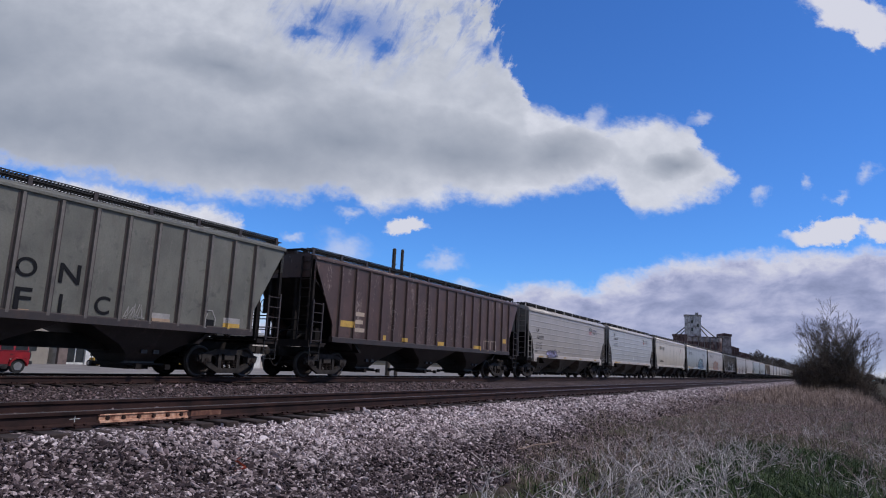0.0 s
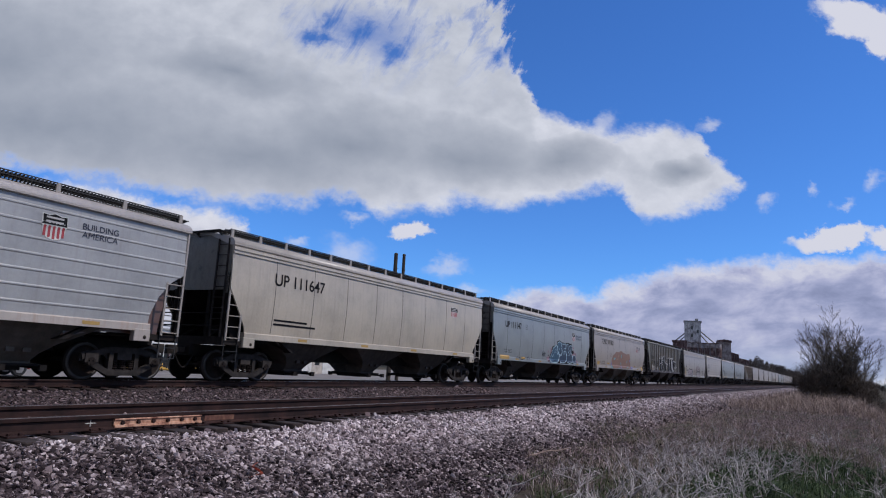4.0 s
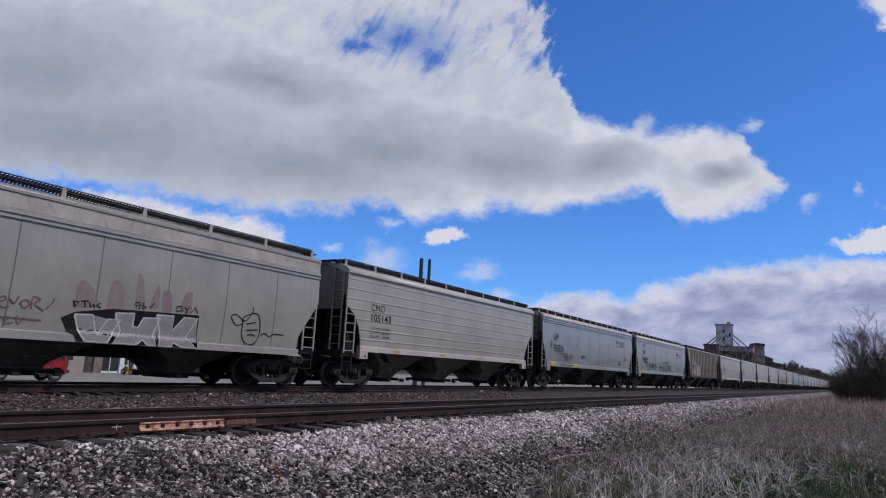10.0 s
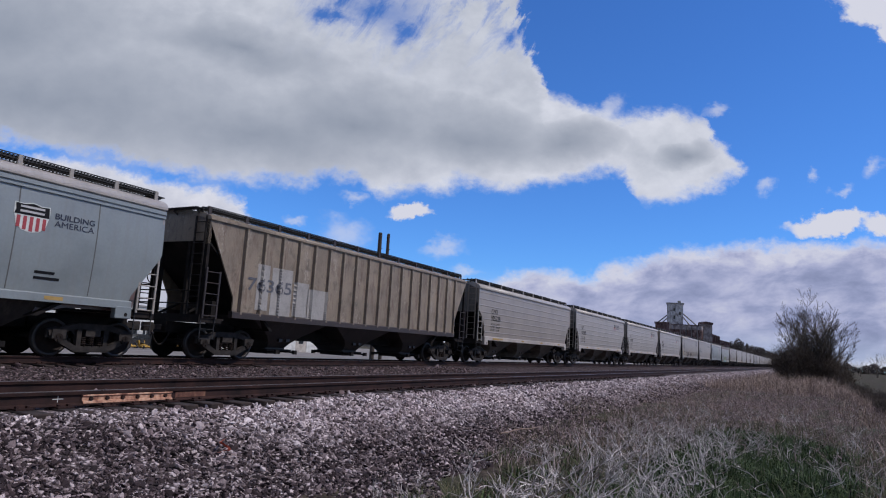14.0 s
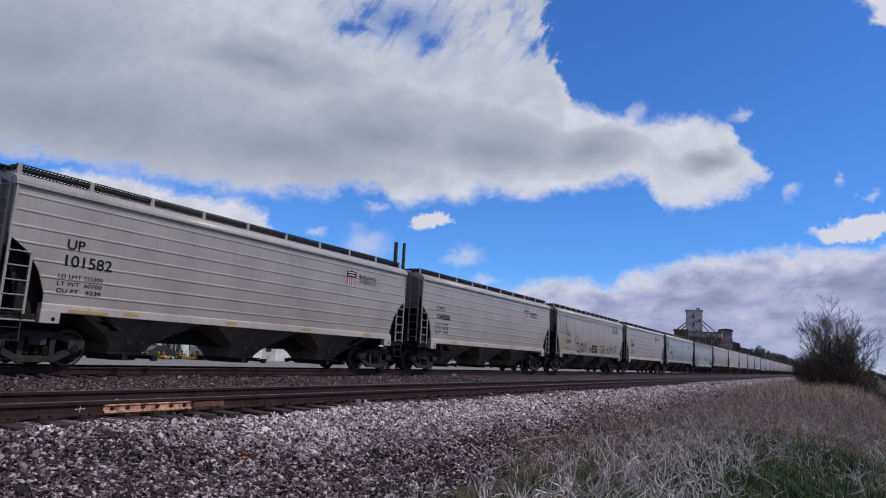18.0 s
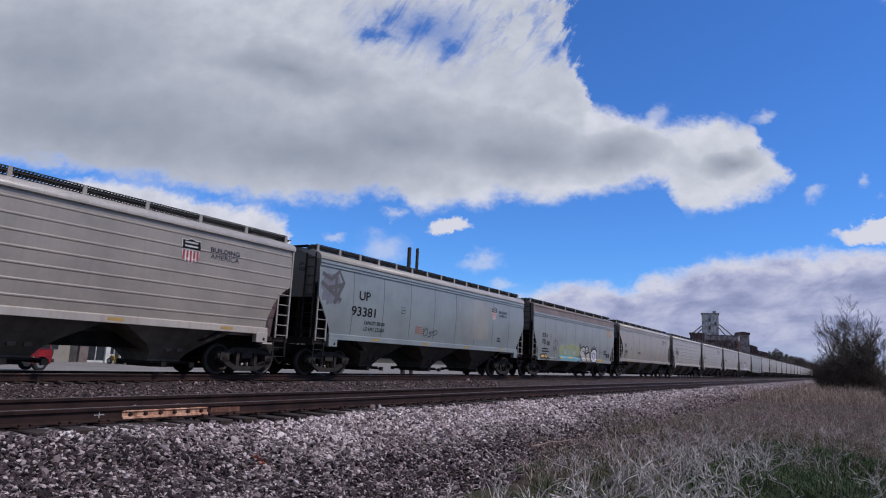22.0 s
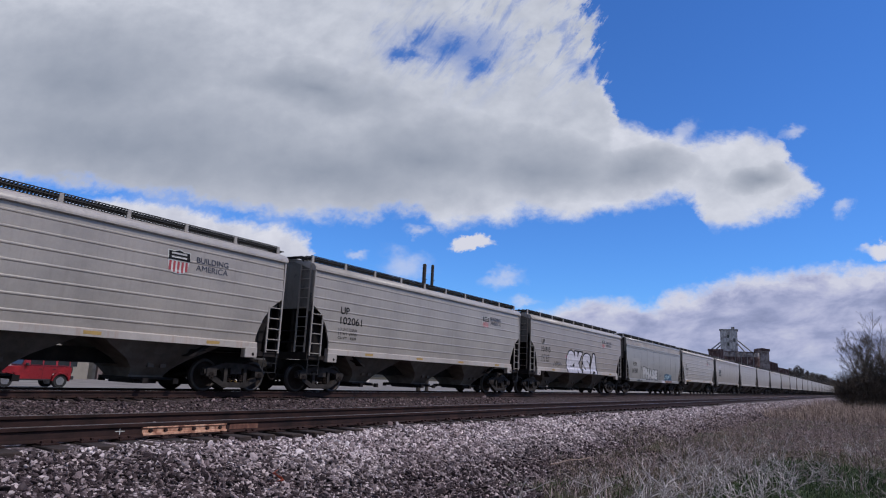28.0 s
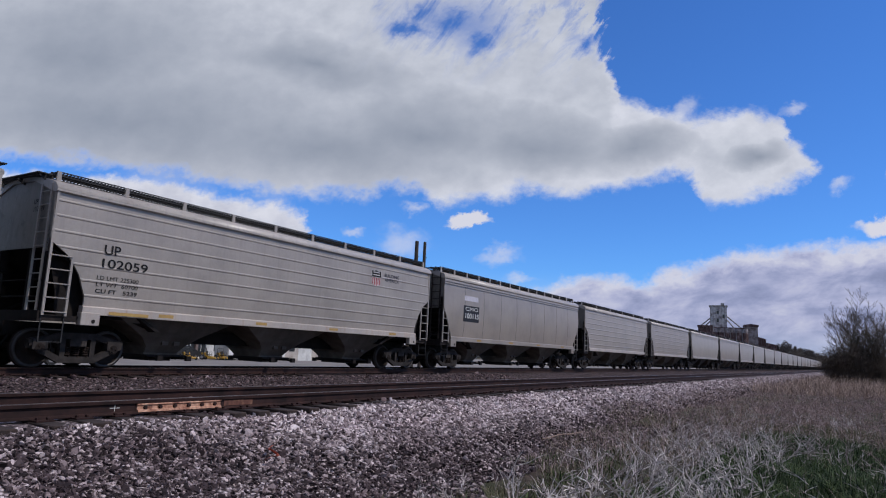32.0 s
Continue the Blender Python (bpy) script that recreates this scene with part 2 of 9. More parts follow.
def mat_gravel(name, cols, scale, seed=0.0):
    """Crushed stone: cells of differing grey, with dark joints."""
    m = bpy.data.materials.new(name)
    m.use_nodes = True
    n = Nodes(m.node_tree)
    m.node_tree.nodes.clear()
    co = n.add("ShaderNodeTexCoord").outputs["Object"]
    co = n.add("ShaderNodeVectorMath", {0: co, 1: (seed, seed, 0)}, operation='ADD').outputs[0]
    vo = n.add("ShaderNodeTexVoronoi", {"Vector": co, "Scale": scale})
    tone = n.add("ShaderNodeSeparateColor", {0: vo.outputs["Color"]}).outputs[0]
    col = n.ramp(tone, list(zip((0.0, 0.35, 0.7, 1.0), cols)))
    joint = n.ramp(vo.outputs["Distance"], [(0.25, (1, 1, 1)), (0.62, (0.18, 0.17, 0.17))])
    col = n.mix(1.0, col, joint, 'MULTIPLY')
    big = n.noise(co, 0.8, 4, 0.6)
    col = n.mix(0.5, col, n.ramp(big, [(0.35, (0.7, 0.66, 0.64)), (0.7, (1.15, 1.12, 1.1))]), 'MULTIPLY')
    bs = n.add("ShaderNodeBsdfPrincipled", {"Base Color": col, "Roughness": 0.9, "Specular IOR Level": 0.2})
    bu = n.add("ShaderNodeBump", {"Height": n.math('SUBTRACT', 1.0, vo.outputs["Distance"]), "Strength": 1.0, "Distance": 0.04})
    n.t.links.new(bu.outputs[0], bs.inputs["Normal"])
    n.add("ShaderNodeOutputMaterial", {0: bs.outputs[0]})
    return m


m_ground = mat_ground()
m_ballast = mat_gravel("pinkish_grey_ballast", [(0.10, 0.078, 0.082), (0.29, 0.235, 0.245), (0.50, 0.42, 0.435), (0.70, 0.62, 0.63)], 19)
m_ballast_old = mat_gravel("weathered_ballast", [(0.045, 0.031, 0.032), (0.09, 0.064, 0.066), (0.14, 0.105, 0.108), (0.24, 0.19, 0.19)], 19, 7.0)
m_lot = material("pale_gravel_yard", (0.185, 0.168, 0.16), 0.9, 0, dark=(0.13, 0.118, 0.112), light=(0.24, 0.22, 0.21), patch=0.4, grain=12, bump=0.3)

ground = sheet("ground", [-3000, -1200, -500, -200, -90, -45] + spaced(-26, 16, 0.8) + [20, 28, 45, 90, 200, 500, 1200, 3000],
               [-400, -150, -60, -20] + spaced(-8, 70, 1.0) + [80, 95, 120, 160, 230, 350, 600, 1000, 1800, 3000, 4500], ground_z, m_ground)
tagged(ground, "dry brown verge and fields beside the railway", "ground", kind="structure")

yard = sheet("pavement", [-150, -60, -40, -30, -23.6, -23.2], [-120, -20, 20, 60, 120, 200, 260], lambda x, y: profile(x, YARD), m_lot)
tagged(yard, "pale gravel and concrete yard beyond the tracks", "pavement", kind="structure")

BED_NEAR = [(-13.9, -0.42), (-10.6, -0.24), (-10.1, -0.20), (-7.4, -0.215), (-7.0, -0.27), (-4.75, -0.93)]
BED_FAR = [(-23.0, -0.93), (-20.0, -0.55), (-18.6, -0.21), (-15.1, -0.21), (-14.6, -0.26), (-13.85, -0.44)]


def bed(knots, seed):
    def f(x, y):
        e = 0.03 * noise.noise((x * 3, y * 3, seed)) + 0.05 * noise.noise((x * 0.6, y * 0.35, seed))
        return profile(x, knots) + e
    return f


bed_near_z, bed_far_z = bed(BED_NEAR, 1.0), bed(BED_FAR, 5.0)
YS = [-120, -60, -20] + spaced(-6, 50, 0.5) + spaced(52, 120, 4) + spaced(130, 900, 40)
b1 = sheet("ballast_bed", spaced(-13.9, -4.75, 0.3), YS, bed_near_z, m_ballast)
tagged(b1, "pinkish grey crushed stone ballast under the near track", "ballast", kind="structure")
b2 = sheet("ballast_bed", spaced(-23.0, -13.85, 0.4), YS, bed_far_z, m_ballast_old)
tagged(b2, "dark weathered ballast under the far track", "ballast", kind="structure")


RAIL = [(-0.070, -0.172), (0.070, -0.172), (0.070, -0.162), (0.012, -0.140), (0.009, -0.055), (0.035, -0.042), (0.037, -0.008), (0.028, 0.0),
        (-0.028, 0.0), (-0.037, -0.008), (-0.035, -0.042), (-0.009, -0.055), (-0.012, -0.140), (-0.070, -0.162)]


def rail_mesh(y0, y1):
    bm = bmesh.new()
    prism(bm, RAIL, 'y', y0, y1)
    bm.normal_update()
    for f in bm.faces:
        f.material_index = 1 if f.normal.z > 0.9 and f.calc_center_median().z > -0.005 else 0
    me = bpy.data.meshes.new("rail")
    bm.to_mesh(me)
    bm.free()
    me.materials.append(m_rail)
    me.materials.append(m_railtop)
    return me


def tie_mesh():
    bm = bmesh.new()
    box(bm, -1.3, 1.3, -0.115, 0.115, -0.36, -0.185)
    bevelled(bm, 0.012)
    me = bpy.data.meshes.new("tie")
    bm.to_mesh(me)
    bm.free()
    me.materials.append(m_tie)
    return me


def plate_mesh():
    bm = bmesh.new()
    box(bm, -0.18, 0.18, -0.10, 0.10, -0.186, -0.170)
    for sx, sy in ((-0.11, -0.06), (0.11, 0.06), (0.11, -0.06), (-0.11, 0.06)):
        box(bm, sx - 0.022, sx + 0.022, sy - 0.012, sy + 0.012, -0.172, -0.145)
    me = bpy.data.meshes.new("tie_plate")
    bm.to_mesh(me)
    bm.free()
    me.materials.append(m_rail)
    return me


def track(x, ties):
    tr = tagged(new("railway_track"), "rusty steel rails on wooden ties in ballast", "railway track", kind="structure")
    tr.matrix_basis = pose(x, 0, 0)
    me = rail_mesh(-120, 900)
    for sx in (-0.754, 0.754):
        part("rail", me, None, tr, m=pose(sx, 0, 0))
    tm, pm = tie_mesh(), plate_mesh()
    for i in range(ties):
        y = 2.0 + i * 0.5 + random.uniform(-0.03, 0.03)
        tie = part("tie", tm, None, tr, m=pose(random.uniform(-0.04, 0.04), y, random.uniform(-0.012, 0.004), 0, 0, random.uniform(-1, 1)))
        for sx in (-0.754, 0.754):
            part("tie_plate", pm, None, tie, m=pose(sx, 0, 0.004))
    return tr


near_track = track(NEAR_X, 84)
far_track = track(TRAIN_X, 30)


m_rustdim = material("dull_rust", (0.13, 0.055, 0.038), 0.85, 0.0, dark=(0.05, 0.022, 0.018), light=(0.30, 0.16, 0.10), patch=8, grain=50)


def joint_bar(tr, sx, y0, y1, zig):
    """A rusted splice bar with its bolts on the outer face of a rail."""
    bm = bmesh.new()
    prism(bm, [(0.010, -0.150), (0.060, -0.152), (0.052, -0.125), (0.030, -0.118), (0.030, -0.075), (0.046, -0.062), (0.040, -0.047), (0.010, -0.052)], 'y', y0, y1)
    bar = part("joint_bar", bm, m_joint, tr, "rust-orange steel joint bar bolted to the rail", pose(sx, 0, 0))
    n = 6
    for i in range(n):
        y = y0 + (y1 - y0) * (i + 0.5) / n
        bm = bmesh.new()
        bmesh.ops.create_cone(bm, cap_ends=True, segments=6, radius1=0.026, radius2=0.024, depth=0.03, matrix=pose(0.045, y, -0.097, 0, 90, 0))
        part("bolt", bm, m_rail, bar)
    return bar


joint_bar(near_track, 0.754, 5.26, 6.58, 0)
far_bar = joint_bar(near_track, -0.754, 2.2, 4.2, 0)
far_bar.data.materials[0] = m_rustdim
bm = bmesh.new()
box(bm, 0.0125, 0.016, 6.66, 7.2, -0.135, -0.058)
part("rust_stain", bm, m_rustdim, near_track, "dull rust-brown stain on the rail web", pose(0.754, 0, 0))
bm = bmesh.new()
box(bm, 0.0125, 0.0145, 4.90, 5.03, -0.094, -0.086)
box(bm, 0.0125, 0.0145, 4.961, 4.969, -0.13, -0.05)
part("chalk_cross", bm, m_white, near_track, "white chalk cross on the rail web", pose(0.754, 0, 0))


# ---- the sky's clouds: one far sheet that drifts with the wind ----
# Heights are slopes (rise over run) seen from the line, against the bearing from the middle of the view.
CLOUD_YAW, CLOUD_DRIFT = 31.0, 1.32
BASE_LINE = [(-1.0, 0.270), (-0.682, 0.265), (-0.594, 0.262), (-0.506, 0.253), (-0.443, 0.237), (-0.328, 0.223), (-0.240, 0.224), (-0.187, 0.222), (-0.154, 0.239), (-0.101, 0.245), (-0.064, 0.216), (-0.029, 0.222), (0.023, 0.232),
             (0.067, 0.243), (0.155, 0.242), (0.199, 0.254), (0.244, 0.265), (0.288, 0.277), (0.322, 0.277), (0.350, 0.240), (0.378, 0.237), (0.404, 0.241), (0.449, 0.256), (0.504, 0.285), (0.524, 0.312), (0.54, 0.36)]
TOP_LINE = [(-1.0, 0.95), (0.06, 0.95), (0.120, 0.68), (0.155, 0.56), (0.178, 0.47), (0.195, 0.417), (0.250, 0.410), (0.296, 0.394), (0.314, 0.391), (0.360, 0.398), (0.405, 0.406), (0.456, 0.399), (0.469, 0.367), (0.496, 0.340), (0.524, 0.308), (0.54, 0.25)]
BACK_LINE = [(-1.0, 0.262), (-0.681, 0.258), (-0.594, 0.259), (-0.507, 0.262), (-0.461, 0.245), (-0.389, 0.227), (-0.311, 0.228), (-0.268, 0.213), (-0.250, 0.188), (-0.244, 0.02)]
BANK_LINE = [(-0.30, 0.055), (0.02, 0.085), (0.090, 0.103), (0.133, 0.121), (0.185, 0.126), (0.255, 0.127), (0.281, 0.138), (0.333, 0.151), (0.377, 0.170), (0.430, 0.177), (0.466, 0.183), (0.510, 0.189), (0.555, 0.188), (0.600, 0.200), (0.644, 0.203), (0.72, 0.213), (0.90, 0.22)]
HOLES = [(-0.094, 0.535, 0.115, 0.050, 0.0), (-0.152, 0.512, 0.065, 0.020, -12.0), (-0.048, 0.510, 0.036, 0.045, 10.0), (0.135, 0.50, 0.03, 0.02, 30.0)]
PUFFS = [(-0.013, 0.198, 0.037, 0.016, 3.0), (0.655, 0.228, 0.095, 0.019, 9.0), (0.78, 0.236, 0.10, 0.022, 4.0), (0.745, 0.605, 0.10, 0.038, -14.0), (0.775, 0.570, 0.035, 0.030, 0.0)]
WISPS = [(-0.109, 0.166, 0.052, 0.030, -7.0), (-0.100, 0.223, 0.024, 0.011, 0.0), (0.040, 0.151, 0.044, 0.016, 13.0), (0.081, 0.119, 0.035, 0.012, 5.0), (-0.191, 0.175, 0.020, 0.010, 0.0), (0.553, 0.283, 0.026, 0.014, 42.0), (0.629, 0.300, 0.014, 0.012, 50.0), (0.676, 0.282, 0.022, 0.010, 10.0), (0.735, 0.325, 0.030, 0.016, 50.0),
         (0.475, 0.405, 0.030, 0.012, 20.0), (0.30, 0.395, 0.030, 0.020, 40.0)]
SHADES = [(-0.600, 0.345, 0.50, 0.135, -4.0), (-0.270, 0.315, 0.32, 0.085, -6.0), (-0.110, 0.345, 0.18, 0.08, 0.0), (0.080, 0.330, 0.165, 0.060, 0.0), (0.235, 0.336, 0.09, 0.040, 4.0), (-0.68, 0.46, 0.28, 0.13, 0.0), (-0.30, 0.45, 0.20, 0.05, -8.0), (0.42, 0.325, 0.06, 0.03, 20.0)]


def mat_clouds():
    m = bpy.data.materials.new("cumulus")
    m.use_nodes = True
    n = Nodes(m.node_tree)
    m.node_tree.nodes.clear()
    co = n.add("ShaderNodeTexCoord").outputs["Object"]
    s = n.add("ShaderNodeSeparateXYZ", {0: co})
    u = n.math('DIVIDE', s.outputs[0], s.outputs[1])
    v = n.math('DIVIDE', s.outputs[2], s.outputs[1])
    uv = n.add("ShaderNodeCombineXYZ", {0: u, 1: v}).outputs[0]
    tall = n.add("ShaderNodeCombineXYZ", {0: u, 1: n.math('MULTIPLY', v, 1.25)}).outputs[0]

    def shifted(scale, detail, rough, amount):
        c = n.add("ShaderNodeTexNoise", {"Vector": tall, "Scale": scale, "Detail": detail, "Roughness": rough}).outputs["Color"]
        return n.scaled(n.add("ShaderNodeVectorMath", {0: c, 1: (0.5, 0.5, 0.5)}, operation='SUBTRACT').outputs[0], (amount, amount, 0))

    def plus(a, b):
        return n.add("ShaderNodeVectorMath", {0: a, 1: b}, operation='ADD').outputs[0]

    def step(x, lo, hi):
        r = n.add("ShaderNodeMapRange", {"Value": x, "From Min": lo, "From Max": hi})
        r.interpolation_type = 'SMOOTHSTEP'
        return r.outputs[0]

    p = plus(uv, plus(shifted(16.0, 9.0, 0.60, 0.060), shifted(60.0, 6.0, 0.68, 0.022)))
    calm = plus(uv, shifted(7.0, 5.0, 0.55, 0.085))
    ps = n.add("ShaderNodeSeparateXYZ", {0: p})
    pu, pv = ps.outputs[0], ps.outputs[1]
    across = n.math('DIVIDE', n.math('ADD', pu, 1.0), 2.0)

    def line(pts):
        return n.ramp(across, [((a + 1.0) / 2.0, (b, b, b)) for a, b in pts])

    def blob(cx, cy, rx, ry, rot, at):
        mp = n.add("ShaderNodeMapping", {"Vector": at, "Location": (cx, cy, 0), "Rotation": (0, 0, radians(rot)), "Scale": (rx, ry, 1)}, vector_type='TEXTURE').outputs[0]
        return n.math('SUBTRACT', 1.0, n.add("ShaderNodeVectorMath", {0: mp}, operation='LENGTH').outputs["Value"])

    def most(items, at, soft):
        out = None
        for b in items:
            d = blob(*b, at)
            out = d if out is None else n.math('SMOOTH_MAX', out, d, soft)
        return out
    # the great cloud: between its flat base and its torn top
    base = n.math('SUBTRACT', pv, line(BASE_LINE))
    crown = n.math('SUBTRACT', line(TOP_LINE), pv)
    body = n.math('MINIMUM', base, crown)
    hair = n.add("ShaderNodeCombineXYZ", {0: n.math('MULTIPLY_ADD', v, -16.0, n.math('MULTIPLY', u, 26.0)), 1: n.math('MULTIPLY_ADD', u, 6.0, n.math('MULTIPLY', v, 9.0))}).outputs[0]
    hair = n.math('SUBTRACT', n.noise(hair, 1.0, 9, 0.66, 0.4), 0.5)
    high = n.math('MULTIPLY', step(v, 0.40, 0.54), step(u, -0.30, 0.02))
    torn = n.math('MULTIPLY', n.math('MULTIPLY', hair, high), 0.55)
    thick = n.math('ADD', body, torn)
    great = step(thick, -0.003, n.math('MULTIPLY_ADD', high, 0.075, 0.026))
    gap = n.math('ADD', most(HOLES, p, 0.2), n.math('MULTIPLY', hair, 2.6))
    great = n.math('MULTIPLY', great, n.math('SUBTRACT', 1.0, n.math('MULTIPLY', step(gap, -0.25, 1.05), 0.97)))
    veil = n.math('MULTIPLY', n.math('MULTIPLY', high, step(u, 0.20, 0.10)), step(hair, 0.02, -0.16))
    great = n.math('MULTIPLY', great, n.math('SUBTRACT', 1.0, n.math('MULTIPLY', veil, 0.55)))
    # its grey, softly heaped underside and the sunlit rim
    dark = n.math('MAXIMUM', most(SHADES, calm, 0.25), 0.0)
    dark = n.math('POWER', dark, 0.72)
    heap = n.noise(tall, 9.0, 6, 0.52)
    heap2 = n.noise(tall, 26.0, 5, 0.55)
    dark = n.math('MULTIPLY', dark, n.math('MULTIPLY_ADD', heap, 0.8, 0.52), clamp=True)
    lit = n.mix(step(thick, 0.0, 0.09), (0.90, 0.91, 0.95, 1), (0.74, 0.765, 0.81, 1))
    lit = n.mix(1.0, lit, n.ramp(n.math('MULTIPLY_ADD', heap2, 0.5, n.math('MULTIPLY', heap, 0.5)), [(0.36, (0.84, 0.855, 0.875)), (0.62, (1.06, 1.06, 1.05))]), 'MULTIPLY')
    col = n.mix(dark, lit, (0.36, 0.405, 0.475, 1))
    # the white cloud behind it, low over the train
    back = n.math('SUBTRACT', line(BACK_LINE), pv)
    back_a = step(back, -0.003, 0.020)
    back_c = n.mix(step(back, 0.0, 0.07), (0.95, 0.95, 0.98, 1), (0.70, 0.71, 0.78, 1))
    back_c = n.mix(1.0, back_c, n.ramp(heap2, [(0.35, (0.86, 0.87, 0.90)), (0.65, (1.05, 1.05, 1.04))]), 'MULTIPLY')
    # the long layered bank above the horizon
    bank = n.math('SUBTRACT', line(BANK_LINE), pv)
    bank_a = step(bank, -0.004, 0.022)
    bands = n.add("ShaderNodeCombineXYZ", {0: n.math('MULTIPLY', u, 11.0), 1: n.math('MULTIPLY_ADD', u, -3.0, n.math('MULTIPLY', v, 25.0))}).outputs[0]
    lay = n.noise(bands, 1.0, 7, 0.58, 0.25)
    lay = n.math('ADD', lay, n.math('MULTIPLY', step(bank, 0.045, 0.0), 0.36))
    bank_c = n.ramp(lay, [(0.33, (0.335, 0.375, 0.555)), (0.45, (0.425, 0.465, 0.665)), (0.56, (0.575, 0.60, 0.79)), (0.76, (0.83, 0.835, 0.92))])
    bank_c = n.mix(step(v, 0.07, 0.0), bank_c, (0.52, 0.60, 0.78, 1))
    # loose puffs and faint shreds
    puff = n.math('ADD', most(PUFFS, p, 0.05), n.math('MULTIPLY', n.math('SUBTRACT', heap2, 0.5), 0.5))
    puff_a = step(puff, 0.0, 0.40)
    shred = n.math('ADD', most(WISPS, p, 0.05), n.math('MULTIPLY', n.math('SUBTRACT', heap2, 0.5), 1.2))
    shred_a = n.math('MULTIPLY', step(shred, -0.1, 1.0), 0.55)
    out_c, out_a = (0.90, 0.91, 0.96, 1), shred_a
    for c, a in (((0.90, 0.90, 0.95, 1), puff_a), (bank_c, bank_a), (back_c, back_a), (col, great)):
        out_c = n.mix(a, out_c, c)
        out_a = n.math('SUBTRACT', 1.0, n.math('MULTIPLY', n.math('SUBTRACT', 1.0, out_a), n.math('SUBTRACT', 1.0, a)))
    low = n.math('MULTIPLY', step(v, 0.13, 0.0), 0.85)
    out_a = n.math('MAXIMUM', out_a, low)
    em = n.add("ShaderNodeEmission", {"Color": n.mix(1.0, out_c, (0.985, 1.0, 1.035, 1), 'MULTIPLY'), "Strength": 0.80})
    tr = n.add("ShaderNodeBsdfTransparent")
    mixs = n.add("ShaderNodeMixShader", {0: out_a, 1: tr.outputs[0], 2: em.outputs[0]})
    n.add("ShaderNodeOutputMaterial", {0: mixs.outputs[0]})
    return m


bm = bmesh.new()
quad = []
for uu, vv in ((-1.5, 0.004), (1.5, 0.004), (1.5, 1.1), (-1.5, 1.1)):
    yy = 1 / (0.0005 + 0.005 * vv)
    quad.append(bm.verts.new((uu * yy, yy, vv * yy)))
bm.faces.new(quad)
clouds = part("cloud_backdrop", bm, mat_clouds())
tagged(clouds, "broken white cumulus with grey undersides in a blue sky", "clouds", kind="structure")
clouds.matrix_basis = pose(0, 0, 0.8, 0, 0, CLOUD_YAW)


# ---- the train: covered hopper cars ----
EAVE = 4.20       # height of the eave
CACHE = {}


def cached(key, build, mats):
    """A mesh built once and shared by all parts that look alike."""
    if key not in CACHE:
        bm = build()
        me = bpy.data.meshes.new(key[0])
        bm.to_mesh(me)
        bm.free()
        for mt in mats:
            me.materials.append(mt)
        CACHE[key] = me
    return CACHE[key]


# How far the side sheet stands back from the car's end at each height, for the four shapes of car.
KINDS = {
    "ribbed_side": dict(sill=1.3, edge=[(1.3, 0.97), (1.7, 0.95), (2.2, 0.75), (2.6, 0.45), (2.9, 0.0), (4.3, 0.0)], half=7.92, truck=6.72, end_z=2.75, bulge=0.05, posts=10),
    "smooth_side": dict(sill=1.3, edge=[(1.3, 0.78), (1.6, 0.76), (2.75, 0.0), (4.3, 0.0)], half=8.60, truck=7.25, end_z=2.7, bulge=0.09, posts=15),
    "round_side": dict(sill=1.3, edge=[(1.3, 0.1), (1.5, 0.45), (1.8, 0.86), (2.2, 0.93), (2.6, 0.8), (3.0, 0.45), (3.4, 0.0), (4.3, 0.0)], half=8.80, truck=7.27, end_z=3.1, bulge=0.09, posts=10),
    "deep_side": dict(sill=1.02, edge=[(1.0, 0.78), (1.6, 0.76), (2.75, 0.0), (4.3, 0.0)], half=8.40, truck=7.1, end_z=2.7, bulge=0.09, posts=9),
    "post_side": dict(sill=1.3, edge=[(1.3, 1.2), (1.9, 1.2), (4.1, 0.0), (4.3, 0.0)], half=8.88, truck=7.35, end_z=3.5, bulge=0.0, posts=12),
}


def lerp(k, pairs):
    for (a, va), (b, vb) in zip(pairs, pairs[1:]):
        if k <= b:
            return va + (vb - va) * max(0.0, (k - a) / (b - a))
    return pairs[-1][1]


def side_x(kind, z):
    SILL = KINDS[kind]["sill"]
    k = (z - SILL) / (EAVE - SILL)
    return 1.50 + KINDS[kind]["bulge"] * math.sin(math.pi * min(1, max(0, k * 0.95)))


def side_bm(kind, half):
    """One side sheet (towards +x), built row by row, with pressed horizontal ribs where the car has them."""
    sp = KINDS[kind]
    SILL = sp["sill"]
    rows = []
    zs = [SILL + 0.16 + (EAVE - 0.06 - SILL - 0.16) * i / 30 for i in range(31)]
    if kind == "ribbed_side":
        ribs = [SILL + 0.42 + i * 0.355 for i in range(7)]
        extra = []
        for r in ribs:
            extra += [(r - 0.035, 0.0), (r - 0.014, 0.014), (r + 0.014, 0.014), (r + 0.035, 0.0)]
        rows = [(z, 0.0) for z in zs if all(abs(z - r) > 0.05 for r in ribs)] + extra
        rows.sort()
    else:
        rows = [(z, 0.0) for z in zs]
    bm = bmesh.new()
    prev = None
    for z, d in rows:
        off = lerp(z, sp["edge"])
        x = side_x(kind, z) + d
        y0, y1 = -half + off, half - off
        line = [bm.verts.new((x, y0 + (y1 - y0) * i / 6, z)) for i in range(7)]
        back = [bm.verts.new((x - 0.05 - d, y0, z)), bm.verts.new((x - 0.05 - d, y1, z))]
        if prev:
            pl, pb = prev
            for i in range(6):
                bm.faces.new((pl[i], pl[i + 1], line[i + 1], line[i]))
            bm.faces.new((pb[0], pl[0], line[0], back[0]))
            bm.faces.new((pl[6], pb[1], back[1], line[6]))
            bm.faces.new((pb[1], pb[0], back[0], back[1]))
        prev = (line, back)
    return bm


